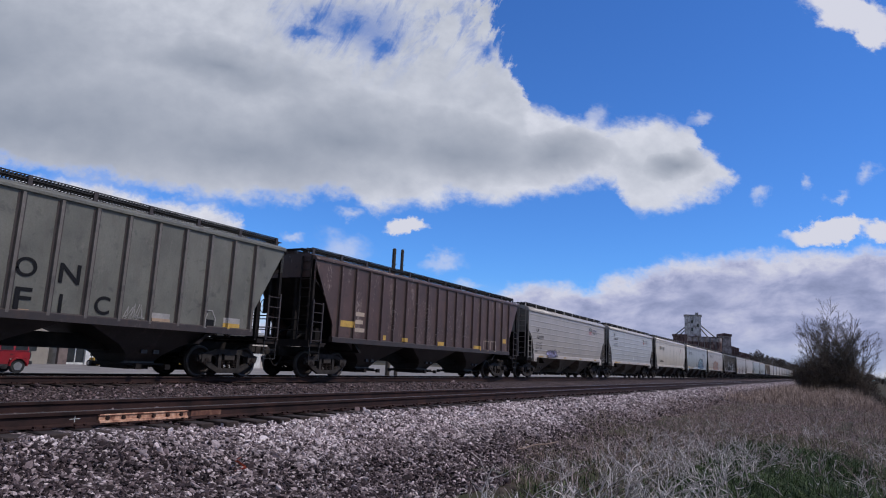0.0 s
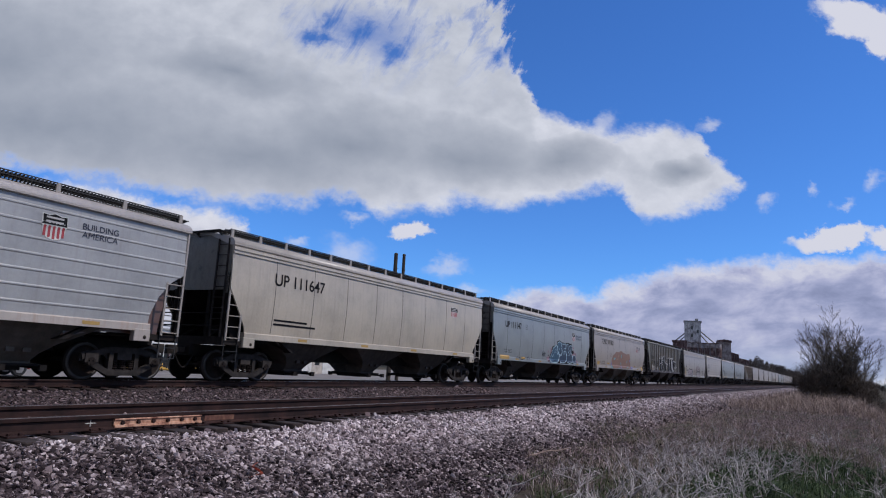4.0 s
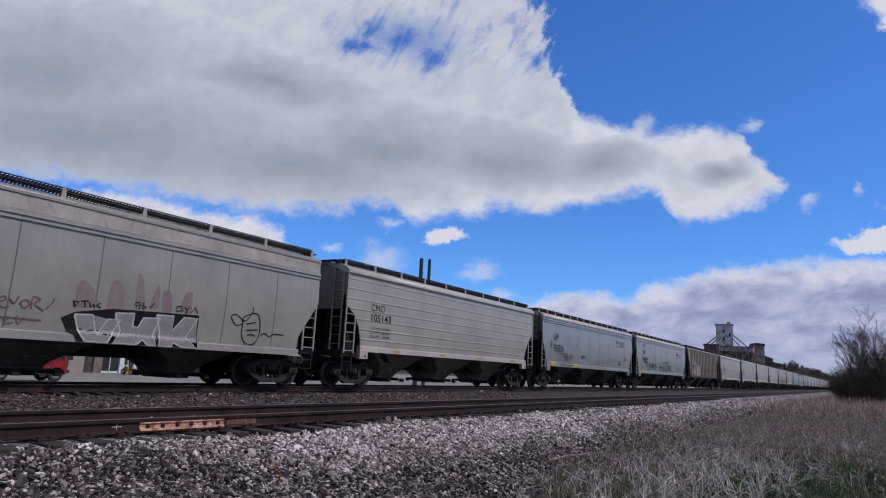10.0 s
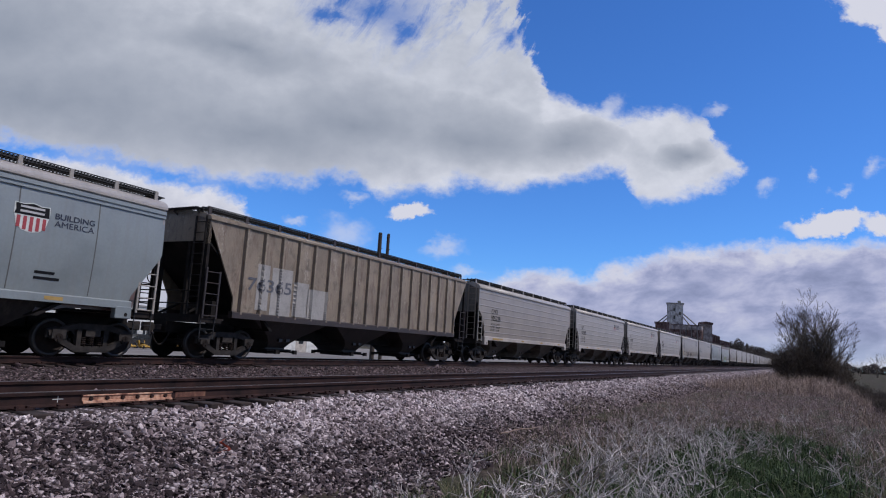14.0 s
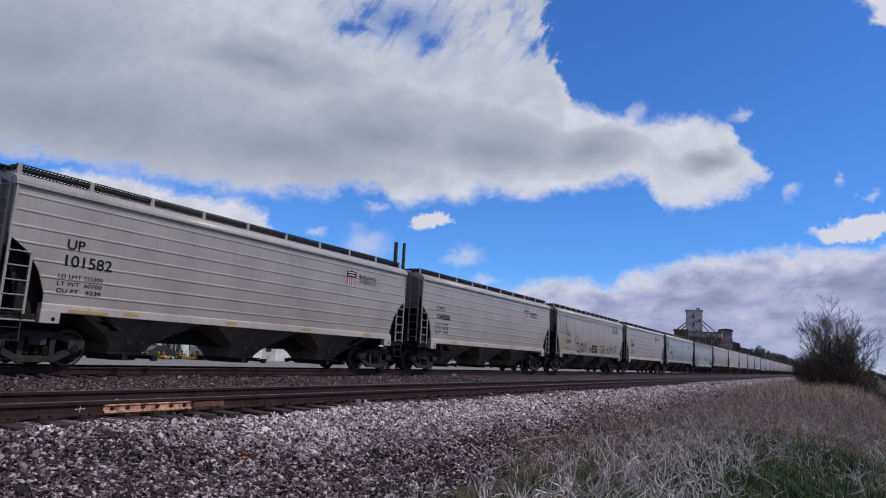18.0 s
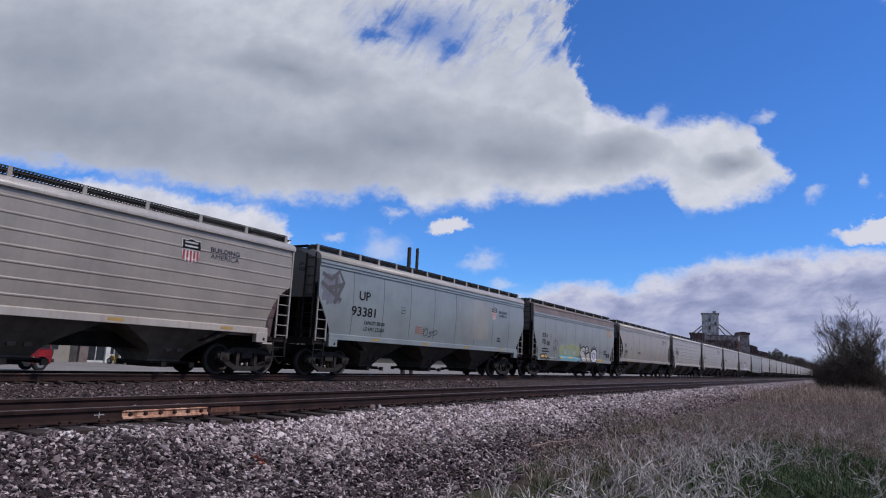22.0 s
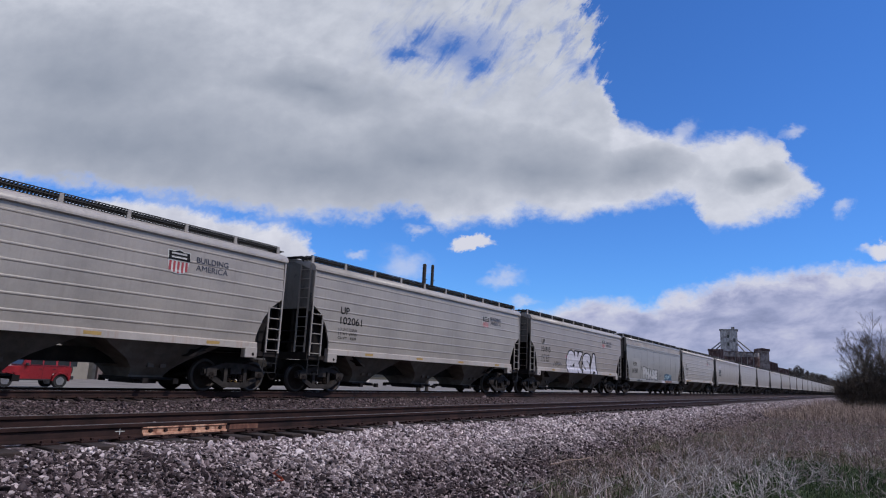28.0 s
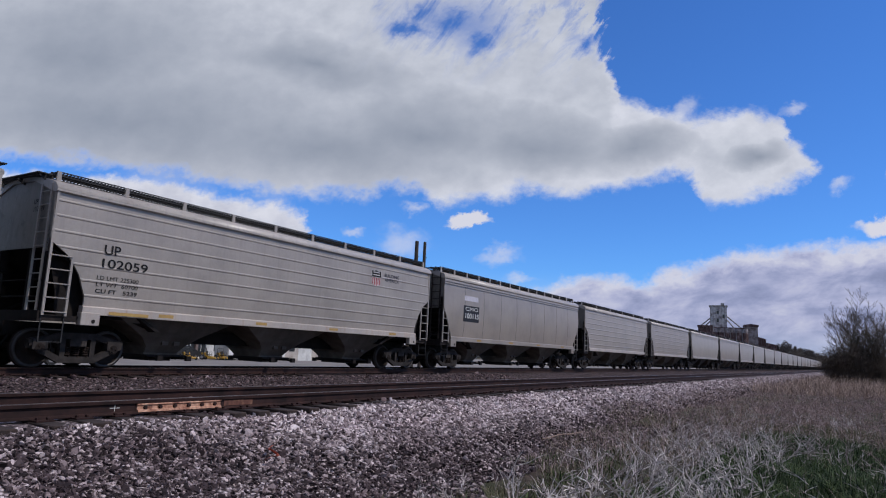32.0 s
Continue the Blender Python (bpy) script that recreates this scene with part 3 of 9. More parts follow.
def chord_bm(half, drop, kind):
    """The stepped rail that stiffens the side just under the eave."""
    bm = bmesh.new()
    prism(bm, [(x + side_x(kind, z - drop) - 1.50, z - drop) for x, z in [(1.47, 3.90), (1.54, 3.90), (1.54, 3.955), (1.515, 3.965), (1.515, 3.995), (1.555, 4.005), (1.555, 4.10), (1.47, 4.12)]], 'y', -half, half)
    return bm


def skirt_bm(half, kind):
    """The lower, outward-facing part of a high roof, between the stepped rail and the eave."""
    bm = bmesh.new()
    zs = [3.775, 3.87, 3.97, 4.07, 4.135]
    outer = [(side_x(kind, z) + 0.012, z) for z in zs]
    prism(bm, outer + [(1.45, 4.135), (1.45, 3.775)], 'y', -half - 0.004, half + 0.004)
    return bm


def roof_bm(half, kind):
    """The roof sheet: older cars have a sharp eave, the newer ones a rounded shoulder that overhangs the side."""
    bm = bmesh.new()
    if kind in ("post_side", "deep_side"):
        side = [(1.44, 4.13), (1.56, 4.13), (1.56, 4.20), (1.50, 4.25), (1.1, 4.37), (0.55, 4.46)]
    else:
        side = [(1.44, 4.04), (1.57, 4.035), (1.592, 4.05), (1.596, 4.09), (1.585, 4.14), (1.55, 4.195), (1.49, 4.245), (1.38, 4.295), (1.1, 4.375), (0.55, 4.46)]
    out = side + [(0, 4.49)] + [(-x, z) for x, z in reversed(side)] + [(-0.5, 4.38), (0.5, 4.38)]
    prism(bm, out, 'y', -half - 0.02, half + 0.02)
    for f in bm.faces:
        f.smooth = len(f.verts) == 4 and f.normal.z > 0.05
    return bm


def end_bm(kind):
    z0 = KINDS[kind]["end_z"]
    bm = bmesh.new()
    prism(bm, [(-1.47, z0), (1.47, z0), (1.47, 4.15), (1.1, 4.35), (0.5, 4.44), (-0.5, 4.44), (-1.1, 4.35), (-1.47, 4.15)], 'y', -0.03, 0.03)
    box(bm, 1.36, 1.49, -0.05, 0.05, z0 - 0.1, 4.2)
    box(bm, -1.49, -1.36, -0.05, 0.05, z0 - 0.1, 4.2)
    return bm


def slope_bm(kind):
    """The sloping floor sheet below the end, running in and down to the first hopper."""
    z0 = KINDS[kind]["end_z"]
    bm = bmesh.new()
    a = [(0.0, z0), (0.08, z0), (3.1, 0.95), (2.95, 0.95)]
    prism(bm, a, 'x', -1.42, 1.42)
    return bm


def web_bm(kind):
    """The upright plate that closes the side below the sloping sheet, over the truck."""
    z0 = KINDS[kind]["end_z"]
    bm = bmesh.new()
    prism(bm, [(0.42, 1.2), (0.36, 1.75), (0.12, z0 - 0.08), (2.98, 0.97), (2.9, 1.2)], 'x', 1.20, 1.24)
    return bm


def sill_bm(half, back, SILL):
    bm = bmesh.new()
    y = half - back
    prism(bm, [(1.40, SILL - 0.02), (1.575, SILL - 0.02), (1.575, SILL + 0.15), (1.535, SILL + 0.18), (1.40, SILL + 0.18)], 'y', -y, y)
    return bm


def jack_pad_bm():
    """The stout block under each end of the side sill, with its round lifting hole."""
    bm = bmesh.new()
    box(bm, 1.40, 1.588, -0.23, 0.23, 1.02, 1.325)
    bevelled(bm, 0.012)
    tube(bm, (1.57, 0.07, 1.12), (1.592, 0.07, 1.12), 0.05, 12)
    for f in bm.faces:
        f.material_index = 1 if f.calc_center_median().x > 1.5895 else 0
    return bm


def reflector_bm():
    """A thin strip of reflecting tape on the side sill."""
    bm = bmesh.new()
    box(bm, 1.574, 1.578, -0.22, 0.22, 0.03, 0.115)
    return bm


def bay_bm(top, low, h0, SILL, kind):
    """One hopper pocket: its side and slope sheets lean in to a narrow outlet, with a pressed lip and vibrator brackets."""
    bm = bmesh.new()
    rings = []
    foot = 0.56 if kind == "ribbed_side" else 0.60
    for k, ky in ((0.0, 0.0), (0.22, 0.26), (0.55, 0.72), (0.78, 0.92), (1.0, 1.0)):
        z = SILL + 0.1 + (h0 - SILL - 0.1) * k
        x = 1.40 + (foot - 1.40) * k + 0.06 * math.sin(math.pi * k)
        y = top + (low - top) * ky
        rings.append([bm.verts.new((a * x, b * y, z)) for a, b in ((-1, -1), (1, -1), (1, 1), (-1, 1))])
    for ring, nxt in zip(rings, rings[1:]):
        for i in range(4):
            bm.faces.new((ring[i], nxt[i], nxt[(i + 1) % 4], ring[(i + 1) % 4]))
    bm.faces.new(rings[-1])
    bm.faces.new(rings[0][::-1])
    bmesh.ops.recalc_face_normals(bm, faces=bm.faces)
    for sx in (-1, 1):
        for sy in (-0.12, 0.25):
            x = sx * (foot + 0.30)
            box(bm, min(x, x + sx * 0.07), max(x, x + sx * 0.07), sy - 0.09, sy + 0.09, h0 + 0.26, h0 + 0.36)
        box(bm, sx * foot - 0.04, sx * foot + 0.04, -low - 0.04, low + 0.04, h0 - 0.02, h0 + 0.05)
    return bm


def gate_bm(low, h0):
    bm = bmesh.new()
    box(bm, -0.74, 0.74, -low - 0.10, low + 0.30, h0 - 0.06, h0 - 0.005)
    box(bm, -0.58, 0.58, -low * 0.8, low * 0.8, h0 - 0.17, h0 - 0.06)
    for y in (-low * 0.7, low + 0.20):
        tube(bm, (-0.98, y, h0 - 0.09), (0.98, y, h0 - 0.09), 0.03)
        for x in (-0.98, 0.98):
            box(bm, x - 0.05, x + 0.05, y - 0.08, y + 0.08, h0 - 0.16, h0 - 0.02)
    return bm


def post_bm(kind, z0, z1):
    bm = bmesh.new()
    prism(bm, [(-0.06, z0), (0.06, z0), (0.045, z1), (-0.045, z1)], 'x', 0.0, 0.04)
    return bm


def rib_bm(SILL=1.3):
    """An outside post of the older cars: a hat section from sill to eave on a rusty weld flange."""
    bm = bmesh.new()
    prism(bm, [(1.49, -0.060), (1.580, -0.036), (1.580, 0.036), (1.49, 0.060)], 'z', SILL + 0.1, EAVE - 0.10)
    n = len(bm.faces)
    prism(bm, [(1.49, -0.105), (1.506, -0.100), (1.506, 0.100), (1.49, 0.105)], 'z', SILL + 0.12, EAVE - 0.12)
    bm.faces.ensure_lookup_table()
    for f in bm.faces[n:]:
        f.material_index = 1
    return bm


def grating_bm(half, w):
    """An open roof walk: edge bars top and bottom with thin upright slats between them."""
    bm = bmesh.new()
    for x in (0.0, w / 2, w):
        box(bm, x - 0.010, x + 0.010, -half, half, 4.548, 4.575)
        box(bm, x - 0.010, x + 0.010, -half, half, 4.462, 4.480)
    n = int(half * 2 / 0.085)
    for i in range(n + 1):
        y = -half + i * half * 2 / n
        box(bm, 0.0, w, y - 0.014, y + 0.014, 4.482, 4.546)
    return bm


def ladder_bm(y0, y1, z0, z1a, z1b, rungs, x=1.53):
    """Two stiles of differing height with round rungs."""
    bm = bmesh.new()
    for y, z1 in ((y0, z1a), (y1, z1b)):
        box(bm, x - 0.012, x + 0.030, y - 0.028, y + 0.028, z0, z1)
    top = min(z1a, z1b) - 0.05
    for i in range(rungs):
        z = z0 + 0.08 + (top - z0 - 0.08) * i / (rungs - 1)
        tube(bm, (x + 0.03, y0, z), (x + 0.03, y1, z), 0.016, 6)
    return bm


def stirrup_bm(y0, y1):
    bm = bmesh.new()
    x = 1.5
    for y in (y0, y1):
        box(bm, x - 0.008, x + 0.010, y - 0.013, y + 0.013, 0.60, 1.25)
    for z in (0.60, 0.88):
        box(bm, x - 0.02, x + 0.03, y0, y1, z, z + 0.018)
    return bm


def coupler_bm():
    bm = bmesh.new()
    box(bm, -0.09, 0.09, -0.62, 0.5, 0.78, 0.95)
    prism(bm, [(-0.14, -0.74), (0.02, -0.78), (0.16, -0.66), (0.15, -0.52), (-0.14, -0.52)], 'z', 0.74, 1.0)
    return bevelled(bm, 0.02)


def hose_bm():
    bm = bmesh.new()
    pts = [Vector((0.35, -0.1 - 0.09 * i, 0.72 - 0.36 * math.sin(math.pi * i / 7))) for i in range(8)]
    pipe(bm, pts, 0.028)
    return bm


def platform_bm(depth):
    bm = bmesh.new()
    box(bm, -1.45, 1.45, -0.05, depth, 1.16, 1.22)
    box(bm, -1.50, 1.50, -0.09, 0.03, 1.06, 1.30)
    box(bm, -0.28, 0.28, -0.2, depth + 1.6, 0.72, 1.06)
    box(bm, 1.34, 1.48, 0.0, depth - 0.1, 1.08, 1.22)
    box(bm, -1.48, -1.34, 0.0, depth - 0.1, 1.08, 1.22)
    return bm


def end_frame_bm(kind):
    """Posts and braces that carry the overhanging end above the open platform."""
    z0 = KINDS[kind]["end_z"] + 0.2
    bm = bmesh.new()
    for sx in (-1.44, 1.44):
        box(bm, sx - 0.05, sx + 0.05, -0.05, 0.05, 1.2, z0 + (0.5 if kind == "post_side" else 0.3))
    for sx in (-0.62, 0.62):
        box(bm, sx - 0.06, sx + 0.06, 0.02, 0.14, 1.2, z0)
        tube(bm, (sx, 0.08, 1.25), (sx * 0.8, 1.5, 2.0), 0.04, 6)
    tube(bm, (-1.44, -0.04, 2.0), (1.44, -0.04, 2.0), 0.02, 6)
    tube(bm, (-1.44, -0.04, 1.62), (1.44, -0.04, 1.62), 0.02, 6)
    return bm


def end_ladder_bm():
    bm = bmesh.new()
    for sx in (0.92, 1.36):
        box(bm, sx - 0.025, sx + 0.025, -0.09, -0.05, 1.3, 4.25)
    for i in range(9):
        z = 1.5 + i * 0.32
        tube(bm, (0.92, -0.09, z), (1.36, -0.09, z), 0.014, 6)
    return bm


def brake_wheel_bm():
    bm = bmesh.new()
    r = 0.26
    pts = [Vector((-0.55 + r * math.cos(a), -0.22, 2.45 + r * math.sin(a))) for a in [i * math.tau / 16 for i in range(17)]]
    for a, b in zip(pts, pts[1:]):
        tube(bm, a, b, 0.016, 5)
    for i in range(4):
        tube(bm, (-0.55, -0.2, 2.45), pts[i * 4], 0.012, 5)
    box(bm, -0.72, -0.38, -0.16, 0.0, 2.2, 2.7)
    return bm


def centre_sill_bm(half):
    """The deep box beam that runs the length of the car between the trucks, with its bottom flanges."""
    bm = bmesh.new()
    box(bm, -0.26, 0.26, -half, half, 0.70, 1.06)
    for sx in (-0.26, 0.26):
        box(bm, sx - 0.07, sx + 0.07, -half, half, 0.672, 0.699)
    return bm


def reservoir_bm():
    bm = bmesh.new()
    tube(bm, (-0.3, 0.9, 1.5), (0.75, 0.9, 1.5), 0.17, 12)
    box(bm, 0.85, 1.1, 0.7, 0.95, 1.25, 1.75)
    tube(bm, (-0.3, 0.9, 1.3), (1.2, 0.5, 1.25), 0.025, 6)
    return bm


def end_board_bm():
    """The cross-over running board that hangs out over the end of the roof."""
    bm = bmesh.new()
    for i in range(3):
        box(bm, -1.1, 1.12, -0.30 + i * 0.12, -0.21 + i * 0.12, 4.47, 4.495)
    for sx in (-1.0, 0.0, 1.0):
        prism(bm, [(-0.28, 4.46), (0.1, 4.46), (0.1, 4.28), (0.04, 4.28)], 'x', sx - 0.015, sx + 0.015)
    return bm


def hatch_bm(half):
    bm = bmesh.new()
    box(bm, -0.36, 0.36, -half, half, 4.45, 4.53)
    for i in range(7):
        y = -half + half * 2 * (i + 0.5) / 7
        box(bm, -0.4, 0.4, y - 0.03, y + 0.03, 4.52, 4.56)
    return bm


# --- trucks ---
def frame_bm():
    """A cast side frame: arched top, bottom dip below the springs, two windows."""
    bm = bmesh.new()
    for sy in (-1, 1):
        prism(bm, [(sy * 1.16, 0.46), (sy * 1.14, 0.66), (sy * 0.92, 0.72), (sy * 0.70, 0.70), (sy * 0.70, 0.62), (sy * 0.98, 0.58), (sy * 1.04, 0.46)], 'x', 0.955, 1.03)
        prism(bm, [(sy * 0.36, 0.66), (sy * 0.58, 0.70), (sy * 0.36, 0.46)], 'x', 0.955, 1.0)
    beams = [((-1.1, 0.58), (-0.42, 0.76), 0.07), ((-0.42, 0.76), (0.42, 0.76), 0.075), ((0.42, 0.76), (1.1, 0.58), 0.07),
             ((-0.98, 0.48), (-0.42, 0.20), 0.07), ((-0.42, 0.20), (0.42, 0.20), 0.075), ((0.42, 0.20), (0.98, 0.48), 0.07),
             ((-0.36, 0.2), (-0.36, 0.78), 0.06), ((0.36, 0.2), (0.36, 0.78), 0.06)]
    for (ya, za), (yb, zb), r in beams:
        d = Vector((0, yb - ya, zb - za))
        ln = d.length
        ang = math.degrees(math.atan2(zb - za, yb - ya))
        box(bm, 0.95, 1.09, -ln / 2 - 0.03, ln / 2 + 0.03, -r, r, pose(0, (ya + yb) / 2, (za + zb) / 2, ang, 0, 0))
    for sy in (-0.889, 0.889):
        box(bm, 0.93, 1.12, sy - 0.17, sy + 0.17, 0.44, 0.66)
    return bm


def spring_bm():
    bm = bmesh.new()
    pipe(bm, [(1.02 + 0.07 * math.cos(a), 0.07 * math.sin(a), 0.27 + 0.24 * a / (4.5 * math.tau)) for a in [k * 0.7 for k in range(41)]], 0.017, 4)
    return bm


def wheelset_bm():
    """Axle with two wheels: dished plate, rim, flange and bright tread, turning about the x axis."""
    bm = bmesh.new()
    ring = [(0.02, 0.10, 0), (0.05, 0.13, 0), (0.045, 0.32, 0), (0.02, 0.38, 0), (0.0, 0.385, 0), (0.0, 0.455, 1), (0.055, 0.46, 1), (0.10, 0.464, 0), (0.118, 0.488, 0), (0.135, 0.47, 0), (0.135, 0.38, 0), (0.10, 0.32, 0), (0.09, 0.12, 0)]
    seg = 28
    for side in (1, -1):
        loops = []
        for dx, r, _ in ring:
            x = side * (0.80 - dx)
            loops.append([bm.verts.new((x, r * math.cos(a), r * math.sin(a))) for a in [math.tau * i / seg for i in range(seg)]])
        for k in range(len(loops) - 1):
            for i in range(seg):
                f = bm.faces.new((loops[k][i], loops[k][(i + 1) % seg], loops[k + 1][(i + 1) % seg], loops[k + 1][i]))
                f.material_index = 1 if k in (4, 5, 6) else 0
                f.smooth = True
    tube(bm, (-1.0, 0, 0), (1.0, 0, 0), 0.09, 12)
    bmesh.ops.recalc_face_normals(bm, faces=bm.faces)
    for sx in (-1.06, 1.06):
        tube(bm, (sx * 0.97, 0, 0), (sx * 1.06, 0, 0), 0.11, 12)
        for k in range(3):
            a = k * math.tau / 3
            box(bm, sx * 1.06 - 0.02, sx * 1.06 + 0.02, 0.06 * math.cos(a) - 0.02, 0.06 * math.cos(a) + 0.02, 0.06 * math.sin(a) - 0.02, 0.06 * math.sin(a) + 0.02)
    return bm


def bolster_bm():
    bm = bmesh.new()
    prism(bm, [(-1.1, 0.52), (-0.5, 0.40), (0.5, 0.40), (1.1, 0.52), (1.1, 0.70), (-1.1, 0.70)], 'y', -0.2, 0.2)
    box(bm, -0.35, 0.35, -0.3, 0.3, 0.70, 0.78)
    for sy in (-0.45, 0.45):
        box(bm, -0.85, 0.85, sy - 0.04, sy + 0.04, 0.36, 0.46)
    return bm


WHEELS = []       # wheel sets that turn, with the place of their car


def truck(car, y, spin=None):
    tr = part("truck", cached(("bolster",), bolster_bm, [m_truck]), None, car, m=pose(0, y, 0))
    for rz in (0, 180):
        fr = part("side_frame", cached(("side_frame",), frame_bm, [m_truck]), None, tr, m=pose(0, 0, 0, 0, 0, rz))
        for sy in (-0.22, 0.0, 0.22):
            part("spring", cached(("spring",), spring_bm, [m_wheel]), None, fr, m=pose(0, sy, 0))
    for sy in (-0.889, 0.889):
        ws = part("wheel_set", cached(("wheel_set",), wheelset_bm, [m_wheel, m_tread]), None, tr, m=pose(0, sy, 0.46))
        if spin is not None:
            WHEELS.append((ws, sy, spin + y + sy))


def hopper_car(front, rear, kind, paint, label, detail=2, letters=None, post_mat=None, sill_mat=None, roof_mat=None, edge_mat=None, grating=True, marks=None):
    """A covered hopper whose body reaches from front to rear along the train."""
    sp = KINDS[kind]
    half = (rear - front) / 2
    mid = (front + rear) / 2
    key = (kind, round(half, 2))
    car = tagged(new("hopper_car"), label, "railway car", group="cars of the freight train")
    car.matrix_basis = pose(TRAIN_X, mid, 0)
    sh = lambda nm, fn, mats, *k: cached((nm, *k, tuple(x.name for x in mats)), fn, mats)
    sill_mat, post_mat, roof_mat = sill_mat or (p_sill_lit if kind == "ribbed_side" else paint), post_mat or m_white, roof_mat or (paint if kind in ("post_side", "deep_side") else p_roof_lit)
    edge_mat = edge_mat or paint
    tk = half - (sp["half"] - sp["truck"])
    for rz in (0, 180):
        part("side_sheet", sh("side_sheet", lambda: side_bm(kind, half), [paint], *key), None, car, m=pose(0, 0, 0, 0, 0, rz))
        part("side_sill", sh("side_sill", lambda: sill_bm(half, sp["edge"][0][1] - 0.05, sp["sill"]), [sill_mat], *key), None, car, m=pose(0, 0, 0, 0, 0, rz))
    if kind not in ("post_side", "ribbed_side"):
        for rz in (0, 180):
            part("top_chord", sh("top_chord", lambda: chord_bm(half, 0.34 if kind == "deep_side" else 0.10, kind), [paint], round(half, 2), kind), None, car, m=pose(0, 0, 0, 0, 0, rz))
    if kind == "deep_side":
        skirt = roof_mat if roof_mat is not paint else p_skirt
        for rz in (0, 180):
            part("roof_skirt", sh("roof_skirt", lambda: skirt_bm(half, kind), [skirt], round(half, 2)), None, car, m=pose(0, 0, 0, 0, 0, rz))
    part("roof", sh("roof", lambda: roof_bm(half, kind), [roof_mat], *key), None, car)
    for s, rz in ((-1, 0), (1, 180)):
        end = pose(0, s * (half - 0.05), 0, 0, 0, rz)
        # end sheets get a darker paint than the sides, shade included
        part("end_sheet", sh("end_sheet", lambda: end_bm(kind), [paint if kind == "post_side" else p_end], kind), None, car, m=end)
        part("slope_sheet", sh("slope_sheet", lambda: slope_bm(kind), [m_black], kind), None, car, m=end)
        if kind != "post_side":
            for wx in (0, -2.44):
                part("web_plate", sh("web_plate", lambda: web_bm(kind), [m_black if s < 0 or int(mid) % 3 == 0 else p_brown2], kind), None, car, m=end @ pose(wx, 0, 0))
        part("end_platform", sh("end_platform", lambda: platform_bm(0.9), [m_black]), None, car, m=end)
        truck(car, s * tk, mid if detail > 1 else None)
        part("coupler", sh("coupler", coupler_bm, [m_truck]), None, car, m=end)
        if detail > 0:
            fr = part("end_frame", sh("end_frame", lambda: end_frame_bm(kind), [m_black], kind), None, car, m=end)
            part("running_board_end", sh("running_board_end", end_board_bm, [m_railing]), None, car, m=end)
            tall = {"ribbed_side": 4.15, "smooth_side": 4.15, "round_side": 4.15, "deep_side": 4.15, "post_side": 2.7}[kind]
            y0, y1 = s * (half - 0.04), s * (half - 0.55)
            part("ladder", sh("ladder", lambda: ladder_bm(y0, y1, 1.2, tall, 2.62, 5), [post_mat], kind, round(half, 2), s), None, car)
            part("ladder", sh("ladder", lambda: ladder_bm(y0, y1, 1.2, tall, 2.62, 5), [post_mat], kind, round(half, 2), s), None, car, m=pose(0, 0, 0, 0, 0, 180) @ pose(0, 0, 0))
            part("stirrup_step", sh("stirrup_step", lambda: stirrup_bm(y0, y1), [m_railing], round(half, 2), s), None, car)
        if detail > 1:
            # on non-ribbed cars the ladder's shade is put into a dark colour
            part("end_ladder", sh("end_ladder", end_ladder_bm, [paint if kind == "ribbed_side" else m_truck]), None, fr)
            part("air_hose", sh("air_hose", hose_bm, [m_black]), None, car, m=end)
            if s < 0:
                part("air_reservoir", sh("air_reservoir", reservoir_bm, [m_black]), None, car, m=end)
                part("brake_wheel", sh("brake_wheel", brake_wheel_bm, [m_black]), None, car, m=end)
    part("centre_sill", sh("centre_sill", lambda: centre_sill_bm(half - 2.6), [m_black], round(half, 2)), None, car)
    span = (tk * 2 - 2.6) * (1.14 if kind != "deep_side" else 1.06)
    for i in range(3):
        y = -span / 2 + span * (i + 0.5) / 3
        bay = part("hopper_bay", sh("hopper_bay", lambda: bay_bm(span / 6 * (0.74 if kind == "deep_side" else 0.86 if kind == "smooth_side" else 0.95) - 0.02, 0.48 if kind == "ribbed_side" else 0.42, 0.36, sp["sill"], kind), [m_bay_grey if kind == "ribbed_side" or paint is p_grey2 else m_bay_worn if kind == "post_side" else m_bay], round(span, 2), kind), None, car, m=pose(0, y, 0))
        if detail > 0:
            part("outlet_gate", sh("outlet_gate", lambda: gate_bm(0.42, 0.36), [m_black]), None, bay)
    if detail > 0:
        part("hatch_cover", sh("hatch_cover", lambda: hatch_bm(half - 0.8), [roof_mat], round(half, 2)), None, car)
        if grating:
            for gx in (0.72, -1.22):
                part("running_board", sh("running_board", lambda: grating_bm(half - 0.1, 0.5), [m_railing], round(half, 2)), None, car, m=pose(gx, 0, 0))
            n = sp["posts"] if detail > 1 else 6
            for i in range(n):
                y = -half + 0.15 + (2 * half - 0.3) * i / (n - 1)
                part("board_bracket", sh("board_bracket", lambda: post_bm(kind, 4.28, 4.56), [post_mat]), None, car, m=pose(1.23, y, 0))
